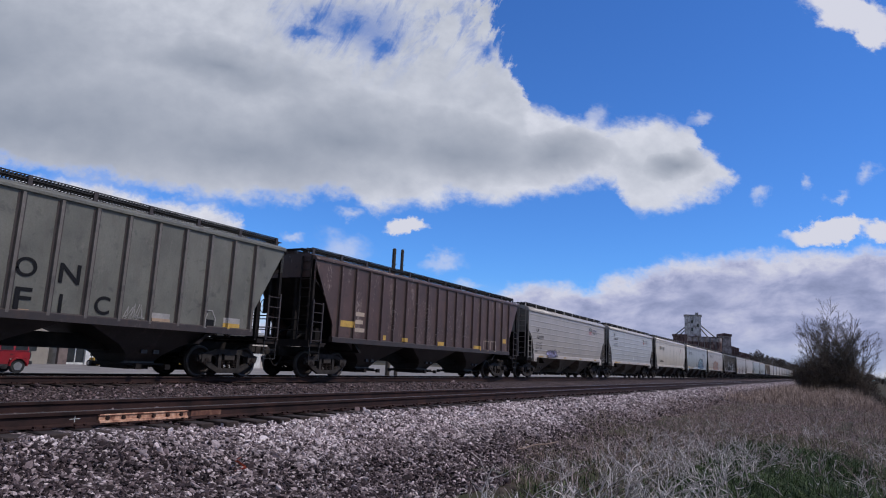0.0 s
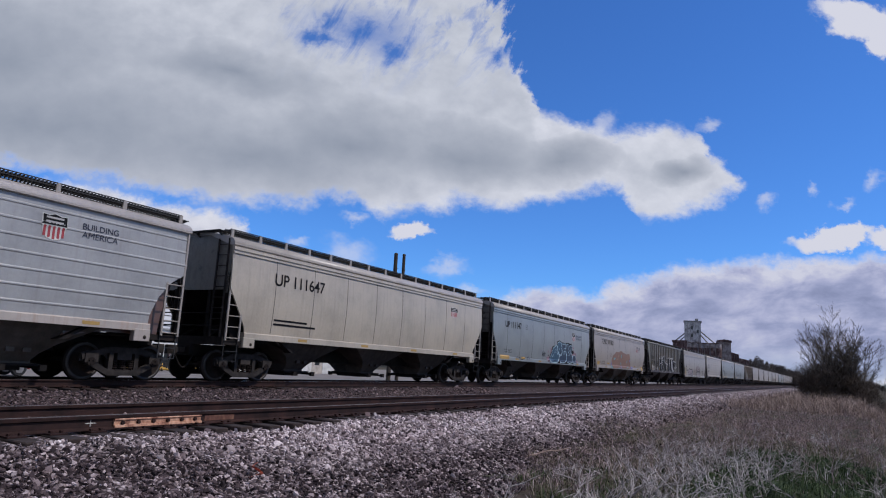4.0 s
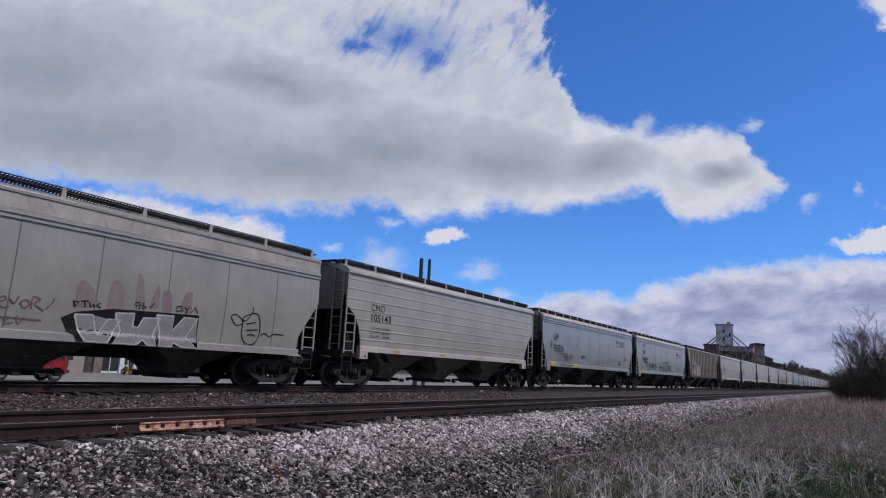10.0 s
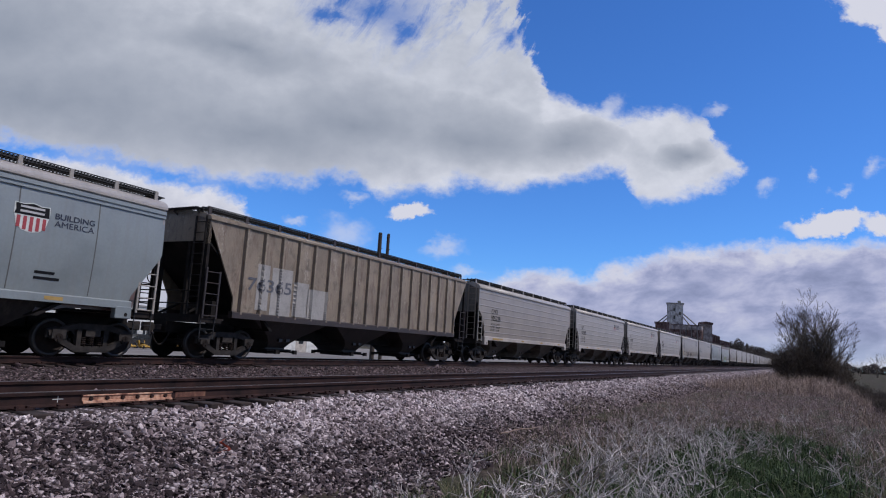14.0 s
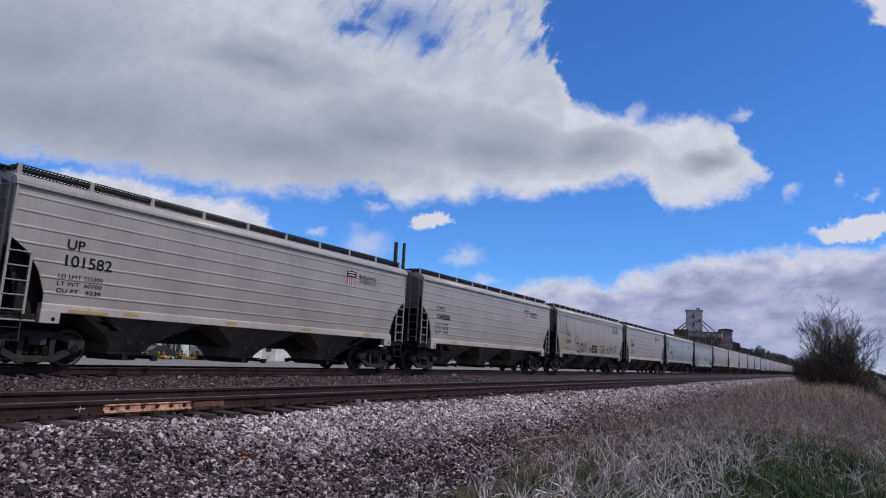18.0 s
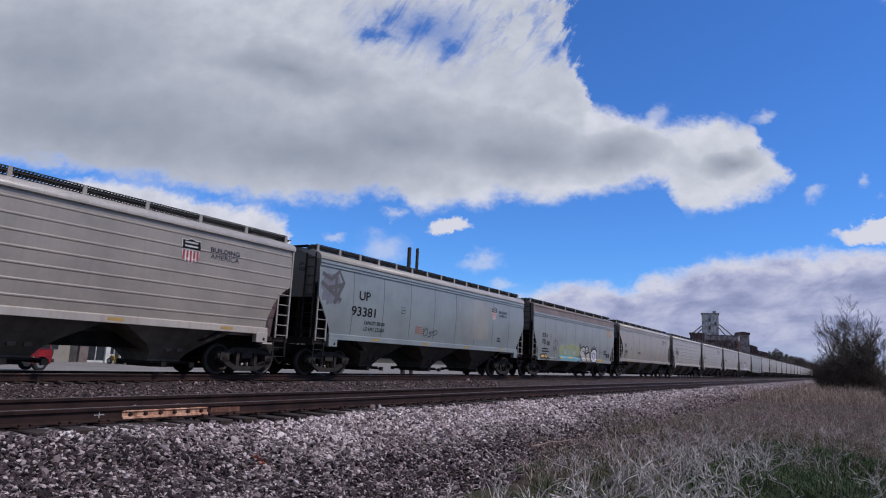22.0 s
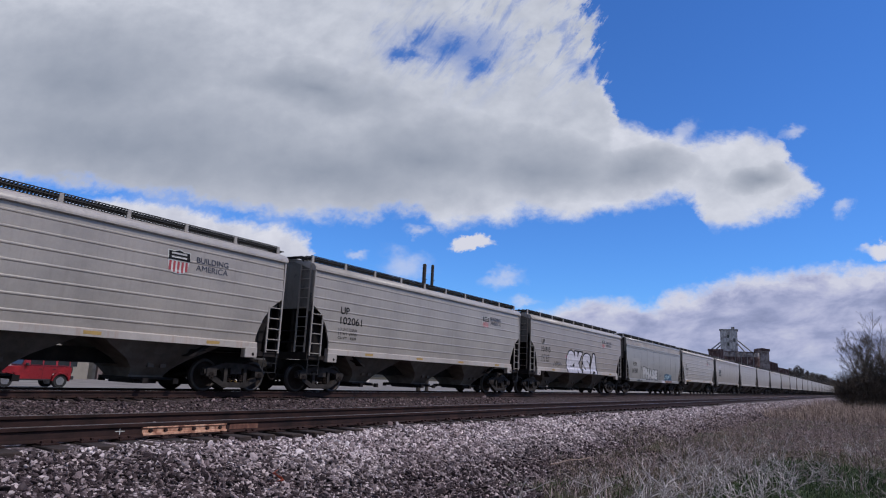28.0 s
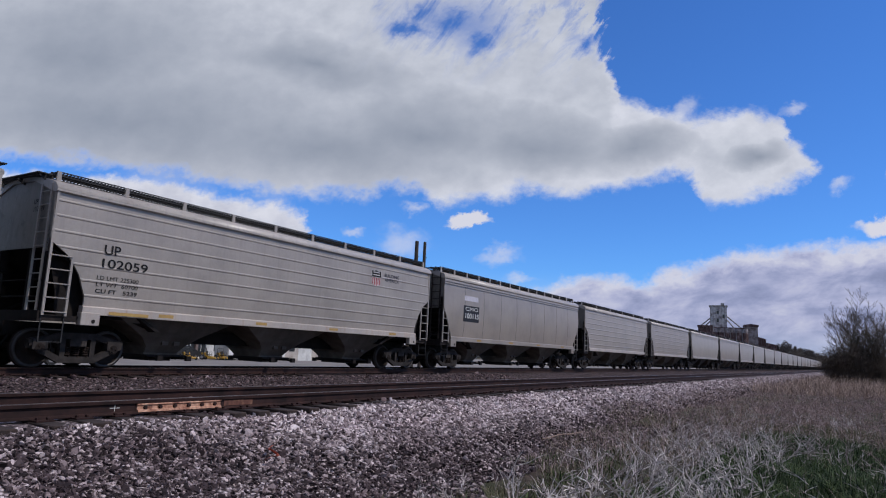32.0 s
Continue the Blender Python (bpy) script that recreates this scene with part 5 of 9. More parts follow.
def throw_up(car, kind, pts, fill, edge, w, lift=0.008, soft=True):
    """One swollen sprayed form: a filled outline with a line round it."""
    ring = curve_through(pts + pts[:1], 3)[:-1] if soft else list(pts)
    low = KINDS[kind]["sill"] + 0.005
    ring = [(y, max(low, z)) for y, z in ring]
    if fill is not None:
        outline("graffiti_letter", car, kind, ring, fill, lift)
    ribbon("graffiti_outline", car, kind, [ring + ring[:1]], w, edge, lift + 0.006)


def peel(car, kind, y0, y1, z0, z1, mat, seed):
    """Flakes of lost paint, scattered down the sheet."""
    rng = random.Random(seed + 500)
    bm = bmesh.new()
    for _ in range(int(60 * (z1 - z0))):
        y, z = rng.uniform(y0, y1), rng.uniform(z0, z1)
        a, b = rng.uniform(0.004, 0.022), rng.uniform(0.008, 0.07) * rng.random()
        bm.faces.new([bm.verts.new((0, y + a * math.cos(t) * rng.uniform(0.3, 1), z + b * math.sin(t) * rng.uniform(0.6, 1))) for t in [k * math.tau / 6 for k in range(6)]])
    tagged(part("peeled_paint", conform(bm, kind, 0.004), mat, car), kind="stuff")




def marks_0(car, kind, half):
    write(car, kind, 'O', 0.63, 2.22, 0.44, 0.47, m_ink)
    write(car, kind, 'N', 1.61, 2.18, 0.47, 0.51, m_ink)
    write(car, kind, 'F', 0.70, 1.48, 0.50, 0.37, m_ink)
    write(car, kind, 'I', 1.69, 1.45, 0.47, 0.17, m_ink)
    write(car, kind, 'C', 2.57, 1.53, 0.45, 0.40, m_ink)
    scrawl(car, kind, 3.34, 3.92, 1.36, 1.92, m_chalkdim, 11, 7, 0.022)
    scrawl(car, kind, 3.34, 3.92, 1.40, 1.62, m_chalkdim, 12, 8, 0.018)
    field(car, kind, 4.12, 4.74, 1.56, 1.70, m_chalkdim)
    field(car, kind, 4.14, 4.76, 1.46, 1.56, m_rustwash)
    field(car, kind, 5.90, 6.26, 1.44, 1.66, m_ink)
    ribbon("stencil_box", car, kind, [[(5.88, 1.42), (6.30, 1.42), (6.30, 1.70), (6.16, 1.92), (5.98, 1.92), (5.88, 1.70), (5.88, 1.42)]], 0.035, m_chalkdim, 0.010)
    field(car, kind, 6.60, 7.24, 1.44, 1.60, m_yellow)
    field(car, kind, 6.60, 7.24, 1.60, 1.76, m_chalkdim)
    field(car, kind, 0.72, 1.05, 1.42, 1.50, m_rustwash)


def marks_1(car, kind, half):
    field(car, kind, -3.13, -2.67, 1.51, 1.67, m_yellow)
    field(car, kind, -0.26, 0.43, 1.41, 1.65, m_yellow)
    field(car, kind, 3.47, 4.17, 1.40, 1.63, m_yellow)
    field(car, kind, 6.86, 7.37, 1.90, 2.13, m_yellow)
    field(car, kind, -4.51, -4.32, 1.51, 1.70, m_yellow)
    field(car, kind, -7.28, -6.52, 1.87, 2.10, m_yellow)
    bars(car, kind, -6.41, -5.79, 1.67, 2.57, m_tanink, 3)
    for a in (4.62, 5.42):
        ribbon("stencil_box", car, kind, [[(a, 1.42), (a + 0.46, 1.42), (a + 0.46, 1.92), (a, 1.92), (a, 1.42)]], 0.05, m_tanink, 0.008)
    peel(car, kind, -2.28, -1.49, 1.44, 3.41, m_peel, 0)
    peel(car, kind, -1.48, -1.00, 1.63, 3.33, m_peel, 1)
    peel(car, kind, -0.61, 0.26, 1.57, 2.56, m_peel, 2)
    peel(car, kind, 0.62, 1.34, 1.33, 3.04, m_peel, 3)
    peel(car, kind, 1.52, 2.35, 1.30, 3.34, m_peel, 4)
    peel(car, kind, 2.28, 2.93, 1.42, 2.58, m_peel, 5)
    peel(car, kind, 4.58, 5.02, 1.64, 2.08, m_peel, 6)
    peel(car, kind, 5.30, 5.76, 1.59, 1.95, m_peel, 7)
    peel(car, kind, -3.98, -3.66, 1.92, 2.90, m_peel, 8)


def marks_2(car, kind, half):
    write(car, kind, 'UP', -6.62, 2.81, 0.23, 0.42, m_ink)
    write(car, kind, '101597', -6.56, 2.40, 0.22, 1.16, m_ink)
    write(car, kind, 'LD LMT 225300', -6.65, 2.12, 0.10, 0.99, m_ink)
    write(car, kind, 'LT WT  60700', -6.65, 1.96, 0.10, 0.99, m_ink)
    write(car, kind, 'CU FT   5239', -6.65, 1.80, 0.10, 0.99, m_ink)
    shield(car, kind, 3.86, 4.61, 3.18, 3.78)
    write(car, kind, "BUILDING", 4.74, 3.52, 0.15, 1.05, m_navy)
    write(car, kind, "AMERICA", 4.74, 3.32, 0.15, 1.05, m_navy)
    for k, p in enumerate((
            [(-4.79, 1.62), (-4.64, 1.73), (-4.35, 1.76), (-4.42, 1.60), (-4.61, 1.56), (-4.38, 1.53), (-4.41, 1.35), (-4.72, 1.28), (-4.84, 1.37), (-4.59, 1.41), (-4.83, 1.49)],
            [(-4.37, 1.71), (-4.06, 1.81), (-3.97, 1.64), (-4.13, 1.49), (-4.07, 1.27), (-4.28, 1.26), (-4.25, 1.49)],
            [(-4.01, 1.68), (-3.86, 1.75), (-3.78, 1.39), (-3.96, 1.35)],
            [(-3.84, 1.80), (-3.69, 1.84), (-3.64, 1.50), (-3.42, 1.55), (-3.40, 1.39), (-3.74, 1.34)],
            [(-3.64, 1.71), (-3.36, 1.82), (-3.33, 1.37), (-3.49, 1.57)],
            [(-3.39, 1.79), (-3.27, 1.88), (-3.22, 1.70), (-3.06, 1.79), (-2.94, 1.42), (-3.11, 1.41), (-3.16, 1.57), (-3.24, 1.37), (-3.37, 1.39)])):
        throw_up(car, kind, p, m_violet, m_ink, 0.055, 0.008 + 0.0012 * k, False)
    bars(car, kind, -6.70, -6.30, 1.58, 1.72, m_ink, 3)
    bars(car, kind, -2.65, -2.25, 1.72, 1.84, m_seam, 2)
    field(car, kind, -6.24, -5.45, 1.26, 1.38, m_amber)


def marks_3(car, kind, half):
    write(car, kind, 'UP', -6.45, 3.52, 0.24, 0.41, m_ink)
    write(car, kind, '102627', -6.42, 3.21, 0.18, 1.14, m_ink)
    write(car, kind, 'LD LMT 225300', -6.48, 2.90, 0.07, 1.12, m_ink)
    write(car, kind, 'LT WT  60700', -6.48, 2.78, 0.07, 1.12, m_ink)
    write(car, kind, 'CU FT   5239', -6.48, 2.67, 0.07, 1.12, m_ink)
    shield(car, kind, 3.86, 4.53, 3.15, 3.78)
    write(car, kind, "BUILDING", 4.86, 3.55, 0.15, 0.93, m_navy)
    write(car, kind, "AMERICA", 4.86, 3.35, 0.15, 0.93, m_navy)
    field(car, kind, -6.22, -5.21, 1.29, 1.40, m_amber)
    field(car, kind, -0.01, 0.36, 1.70, 1.96, m_white)


def marks_4(car, kind, half):
    write(car, kind, 'UP 111647', -6.53, 3.04, 0.40, 2.44, m_ink)
    bars(car, kind, -6.41, -4.40, 1.76, 2.02, m_ink, 2)
    shield(car, kind, 4.99, 5.75, 3.04, 3.55)


def marks_5(car, kind, half):
    write(car, kind, 'UP 111147', -6.79, 3.08, 0.36, 2.24, m_ink)
    write(car, kind, 'LD LMT 223100', -6.91, 1.81, 0.08, 1.11, m_ink)
    write(car, kind, 'LT WT  62900', -6.91, 1.68, 0.08, 1.11, m_ink)
    for k, (a, b) in enumerate(((0.2, 1.75), (0.75, 2.35), (2.1, 2.5), (3.9, 2.45), (4.9, 2.2), (5.3, 1.7))):
        splash(car, kind, a - 0.55, a + 0.55, 1.36, b, m_pinkmist, 30 + k)
    outline("graffiti_ground", car, kind, [(0.14, 1.31), (0.09, 1.56), (0.28, 1.84), (0.52, 2.1), (0.53, 2.36), (0.83, 2.42), (1.39, 2.54), (1.44, 2.75), (1.88, 2.84), (2.33, 2.74), (3.01, 2.72), (3.57, 2.77), (4.32, 2.69), (4.37, 2.33), (4.61, 2.06), (5.29, 2.03), (5.46, 1.39), (2.56, 1.33), (1.4, 1.35)], m_ink, 0.0075)
    for k, form in enumerate((
            [(0.23, 1.37), (0.26, 1.61), (0.48, 1.86), (0.71, 2.27), (1.3, 2.49), (1.55, 2.37), (1.55, 2.08), (1.91, 1.94), (1.93, 1.62), (1.51, 1.38), (0.67, 1.37)],
            [(1.49, 2.36), (1.53, 2.68), (1.87, 2.75), (2.2, 2.67), (2.2, 2.4), (2.43, 2.15), (2.3, 1.92), (1.99, 1.87), (1.7, 2.07)],)):
        throw_up(car, kind, form, m_deepblue, m_paleblue, 0.042, 0.010 + 0.0015 * k, False)
    for k, form in enumerate((
            [(2.25, 2.62), (3.02, 2.66), (3.16, 2.4), (2.68, 2.31), (2.73, 2.18), (3.09, 2.16), (3.31, 1.96), (3.43, 1.57), (2.8, 1.4), (2.08, 1.39), (1.97, 1.78), (2.43, 1.91), (2.45, 2.21)],
            [(3.1, 2.58), (3.55, 2.71), (3.54, 2.27), (3.91, 2.6), (4.27, 2.61), (4.06, 2.21), (4.54, 1.9), (4.63, 1.52), (3.93, 1.38), (3.41, 1.48), (3.38, 1.91), (3.19, 2.17)],
            [(4.58, 1.9), (5.1, 1.99), (5.34, 1.78), (5.33, 1.45), (4.69, 1.43)],)):
        throw_up(car, kind, form, m_nightblue, m_paleblue, 0.038, 0.012 + 0.0015 * k, False)
    ribbon("graffiti_stroke", car, kind, (
            [(1.07, 2.19), (1.3, 2.26), (1.23, 2.0), (1.01, 2.0), (1.07, 2.19)],
            [(0.66, 1.76), (0.9, 1.89), (0.82, 1.73), (0.66, 1.76)],
            [(1.49, 1.95), (1.7, 2.02), (1.67, 1.88), (1.49, 1.95)],
            [(1.79, 2.31), (1.92, 2.35), (1.9, 2.18), (1.79, 2.31)],
            [(2.71, 2.07), (2.97, 2.04), (2.83, 1.93), (2.71, 2.07)],
            [(3.63, 2.11), (3.96, 2.26)],
            [(3.79, 1.89), (4.12, 2.1)],
            [(0.39, 1.23), (0.62, 1.31), (0.4, 1.46)],), 0.03, m_paleblue, 0.024)
    for k, (y, z) in enumerate([(0.35, 2.17), (0.3, 1.87), (0.0, 1.79), (-0.04, 1.43), (4.23, 2.7), (4.69, 2.27), (4.39, 2.48)]):
        splash(car, kind, y - 0.06, y + 0.06, z - 0.06, z + 0.06, m_ink, 15 + k)
    shield(car, kind, 4.39, 5.06, 2.88, 3.54)
    write(car, kind, "BUILDING", 5.23, 3.25, 0.14, 1.11, m_navy)
    write(car, kind, "AMERICA", 5.23, 3.06, 0.14, 1.11, m_navy)
    field(car, kind, -7.34, -6.13, 1.34, 1.55, m_amber)
    scrawl(car, kind, -5.17, -3.04, 1.38, 1.61, m_ink, 3, 9, 0.02)
    field(car, kind, -4.42, -3.86, 1.42, 1.54, m_yellow)
    bars(car, kind, -1.11, -0.45, 1.69, 2.00, m_ink, 4)
    for k, (a, b) in enumerate(((-0.10, 2.02), (0.15, 1.62), (0.35, 2.25), (4.85, 2.22), (5.05, 1.95), (4.70, 2.48))):
        splash(car, kind, a - 0.10, a + 0.10, b - 0.07, b + 0.07, m_rosemist, 5 + k)
    boxmark(car, kind, -3.91, -3.66, 3.16, 3.39)


def marks_6(car, kind, half):
    write(car, kind, 'CMO 101387', -6.07, 3.15, 0.42, 3.21, m_ink)
    shield(car, kind, 4.86, 5.46, 2.88, 3.50)
    write(car, kind, "BUILDING", 5.66, 3.26, 0.12, 0.73, m_navy)
    write(car, kind, "AMERICA", 5.66, 3.10, 0.12, 0.73, m_navy)
    outline("painted_patch", car, kind, [(-3.17, 1.32), (-3.28, 2.02), (-2.90, 2.36), (-2.43, 2.50), (-1.93, 2.70), (-1.11, 2.68), (-0.39, 2.84), (-0.39, 2.54), (-0.03, 2.75), (0.39, 2.70), (0.71, 2.42), (1.29, 2.59), (1.66, 2.40), (1.87, 2.65), (2.33, 2.41),
                                         (2.41, 2.65), (2.42, 2.08), (2.82, 1.85), (3.03, 1.42), (-0.77, 1.34)][::-1], m_orange, 0.006)
    for mat, scraps in ((m_cyan, ([(-3.47, 1.34), (-3.34, 1.55), (-3.05, 1.44), (-3.07, 1.28)], [(-2.70, 2.08), (-2.31, 2.22), (-2.09, 2.11), (-2.53, 2.00)], [(-0.54, 2.42), (-0.27, 2.55), (-0.19, 2.20), (-0.38, 2.23)],
                                  [(-0.63, 1.86), (-0.22, 1.79), (-0.24, 1.56)], [(-1.29, 1.37), (-0.92, 1.44), (-0.94, 1.28)], [(1.43, 1.97), (1.78, 2.16), (1.54, 1.81)], [(1.58, 1.49), (1.99, 1.58), (1.82, 1.37)])),
                        (m_tagblue, ([(-3.44, 1.71), (-3.23, 1.83), (-3.16, 1.56), (-3.34, 1.54)], [(2.41, 2.21), (2.72, 2.10), (2.49, 1.91)], [(2.98, 1.60), (3.50, 1.55), (3.47, 1.32), (2.95, 1.33)], [(-0.49, 1.51), (-0.24, 1.56), (-0.25, 1.30), (-0.44, 1.31)])),
                        (m_peach, ([(-1.77, 2.09), (-1.53, 2.15), (-1.61, 1.96)], [(-1.19, 2.44), (-1.00, 2.41), (-1.14, 2.32)], [(0.03, 2.20), (0.18, 2.18), (0.16, 2.02)]))):
        for p in scraps:
            outline("paint_scrap", car, kind, p[::-1], mat, 0.011)
    boxmark(car, kind, -3.64, -3.37, 2.23, 2.46)
    write(car, kind, 'LD LMT 225300', -6.16, 1.73, 0.09, 0.99, m_ink)
    write(car, kind, 'LT WT  60800', -6.16, 1.58, 0.09, 0.99, m_ink)
    field(car, kind, -7.19, -6.54, 1.52, 1.78, m_amber)
    field(car, kind, -4.49, -3.85, 1.62, 1.72, m_amber)
    field(car, kind, 4.23, 4.71, 1.54, 1.66, m_amber)
    field(car, kind, 6.73, 7.38, 1.29, 1.63, m_amber)


def marks_7(car, kind, half):
    write(car, kind, 'U', -6.97, 2.58, 0.35, 0.33, m_ink)
    write(car, kind, 'P', -6.10, 2.57, 0.34, 0.35, m_ink)
    write(car, kind, '7', -6.92, 2.03, 0.39, 0.29, m_ink)
    write(car, kind, '9', -6.04, 1.99, 0.44, 0.36, m_ink)
    write(car, kind, '1', -5.14, 1.98, 0.42, 0.19, m_ink)
    write(car, kind, '8', -4.44, 1.96, 0.47, 0.36, m_ink)
    write(car, kind, '7', -3.52, 1.96, 0.46, 0.32, m_ink)
    field(car, kind, -7.06, -6.46, 1.40, 1.93, m_chalkdim)
    bars(car, kind, -6.98, -6.55, 1.48, 1.86, m_ink, 2)
    field(car, kind, -6.30, -5.70, 1.38, 1.88, m_chalkdim)
    bars(car, kind, -6.22, -5.80, 1.46, 1.80, m_ink, 2)
    field(car, kind, -7.32, -7.05, 1.41, 2.31, m_amber)
    field(car, kind, -3.82, -3.58, 1.41, 1.83, m_amber)
    boxmark(car, kind, -4.72, -3.96, 1.38, 1.92)
    for k, form in enumerate((
            [(-3.66, 1.42), (-3.57, 1.85), (-3.38, 2.19), (-3.51, 2.56), (-3.3, 2.77), (-3.04, 2.67), (-2.83, 2.91), (-2.36, 2.95), (-2.08, 2.73), (-2.14, 2.41), (-1.83, 2.14), (-1.77, 1.69), (-2.0, 1.41)],
            [(-1.63, 1.36), (-1.54, 2.1), (-2.04, 2.35), (-2.05, 2.81), (-1.66, 2.93), (-1.08, 2.98), (-0.64, 2.72), (-0.36, 2.22), (-0.3, 1.44)],
            [(-0.25, 2.2), (-0.09, 2.47), (0.21, 2.52), (0.46, 2.27), (0.39, 1.96), (0.13, 1.8), (-0.11, 1.91)],
            [(0.9, 1.37), (0.7, 2.91), (1.62, 2.95), (2.02, 2.75), (1.95, 2.32), (2.27, 1.44)],
            [(2.28, 1.4), (1.99, 2.38), (2.2, 2.82), (2.6, 2.98), (3.02, 2.77), (3.13, 1.45)],
            [(3.16, 1.46), (3.03, 2.67), (3.32, 3.03), (3.81, 2.9), (4.09, 2.3), (3.93, 1.46)],
            [(4.42, 2.33), (4.58, 2.62), (4.86, 2.61), (5.06, 2.3), (4.88, 1.94), (4.59, 1.98)])):
        throw_up(car, kind, form, m_graf, m_chalk, 0.075, 0.008 + 0.002 * k, k != 3)
    ribbon("graffiti_stroke", car, kind, [curve_through(q, 3) for q in (
            [(-1.04, 1.51), (-1.14, 2.54), (-1.42, 2.61)],
            [(-1.16, 2.65), (-0.85, 2.75), (-0.98, 2.51), (-0.69, 2.51)],
            [(-2.7, 2.64), (-2.37, 2.74), (-2.27, 2.55), (-2.64, 2.46), (-2.7, 2.64)],
            [(2.49, 1.78), (2.67, 2.07), (2.92, 1.81)],
            [(3.42, 1.85), (3.55, 2.17), (3.82, 1.88)],
            [(-3.12, 2.08), (-2.91, 2.32), (-2.49, 2.37), (-2.14, 2.11)],
            [(-2.53, 2.07), (-2.24, 1.87), (-2.38, 1.56)])], 0.04, m_chalk, 0.030)
    write(car, kind, 'ART', 0.78, 1.42, 0.36, 0.85, m_chalk)
    scrawl(car, kind, 5.24, 5.96, 1.51, 2.58, m_chalk, 42, 9, 0.03)
    scrawl(car, kind, -4.9, -3.7, 1.46, 1.86, m_chalk, 43, 5, 0.03)


def marks_8(car, kind, half):
    write(car, kind, 'F', -7.27, 2.22, 0.25, 0.15, m_ink)
    write(car, kind, 'U', -7.07, 2.20, 0.25, 0.16, m_ink)
    write(car, kind, 'R', -6.86, 2.18, 0.25, 0.16, m_ink)
    write(car, kind, 'X', -6.65, 2.16, 0.26, 0.16, m_ink)
    write(car, kind, '8', -7.31, 1.78, 0.25, 0.15, m_ink)
    write(car, kind, '4', -7.11, 1.76, 0.25, 0.16, m_ink)
    write(car, kind, '2', -6.91, 1.74, 0.25, 0.16, m_ink)
    write(car, kind, '9', -6.70, 1.72, 0.26, 0.16, m_ink)
    write(car, kind, '5', -6.48, 1.70, 0.26, 0.17, m_ink)
    write(car, kind, '4', -6.26, 1.67, 0.26, 0.17, m_ink)
    splash(car, kind, -5.91, -5.16, 1.04, 1.98, m_skymist, 52)
    splash(car, kind, -3.11, -2.05, 1.04, 2.08, m_skymist, 53)
    for form in (
            [(-5.38, 1.27), (-4.4, 1.3), (-4.57, 0.87), (-5.24, 0.86)],
            [(-4.23, 1.27), (-3.37, 1.31), (-3.49, 0.88), (-4.26, 0.89)],
            [(-3.16, 1.3), (-2.27, 1.32), (-2.48, 0.88), (-3.33, 0.88)]):
        throw_up(car, kind, form, m_palegrey, m_ink, 0.07, 0.009, False)
    for k, form in enumerate((
            [(-5.66, 1.69), (-5.18, 2.03), (-4.48, 2.1), (-4.68, 1.28), (-5.38, 1.27), (-5.21, 1.67), (-5.49, 1.52)],
            [(-4.49, 1.93), (-4.0, 2.01), (-3.59, 1.92), (-3.7, 1.63), (-3.99, 1.48), (-3.47, 1.51), (-3.52, 1.27), (-4.52, 1.26), (-4.4, 1.54), (-4.03, 1.73), (-4.5, 1.69)],
            [(-3.51, 1.99), (-2.69, 2.02), (-2.56, 1.76), (-3.14, 1.77), (-3.12, 1.66), (-2.64, 1.65), (-2.4, 1.47), (-2.66, 1.22), (-3.54, 1.24), (-3.43, 1.46), (-3.0, 1.46), (-3.56, 1.54)])):
        throw_up(car, kind, form, m_lilac, m_ink, 0.085, 0.012 + 0.002 * k, False)
    for y, z in ((-4.75, 1.55), (-3.95, 1.62), (-3.2, 1.62), (-4.1, 1.36), (-3.0, 1.36)):
        splash(car, kind, y - 0.09, y + 0.09, z - 0.05, z + 0.05, m_pink, 7)
    ribbon("graffiti_scrawl", car, kind, [curve_through(p, 3) for p in (
            [(-1.74, 1.6), (-1.65, 1.77), (-1.45, 1.82), (-1.45, 1.62)],
            [(-1.51, 1.62), (-1.46, 1.93), (-1.34, 1.69), (-1.22, 1.9), (-1.15, 1.65)],
            [(-1.14, 1.74), (-0.99, 1.81), (-1.06, 1.88), (-1.15, 1.74), (-1.03, 1.63), (-0.91, 1.68)],
            [(-0.93, 1.84), (-0.82, 1.74), (-0.75, 1.91)],
            [(-0.7, 1.78), (-0.58, 1.85), (-0.5, 1.74), (-0.62, 1.67), (-0.7, 1.78)],
            [(-0.46, 1.65), (-0.46, 1.92), (-0.29, 1.88), (-0.41, 1.78), (-0.19, 1.65)],
            [(-0.16, 1.68), (-0.05, 1.81), (0.0, 1.94)],
            [(-1.54, 1.26), (-1.44, 1.54), (-1.28, 1.47), (-1.43, 1.29)],
            [(-1.29, 1.33), (-1.19, 1.51), (-1.11, 1.37)],
            [(-0.99, 1.38), (-0.85, 1.45), (-0.95, 1.3), (-0.77, 1.34)],
            [(-0.72, 1.49), (-0.67, 1.32), (-0.56, 1.47)],
            [(-1.68, 1.44), (-0.2, 1.43)],)], 0.034, m_plum)
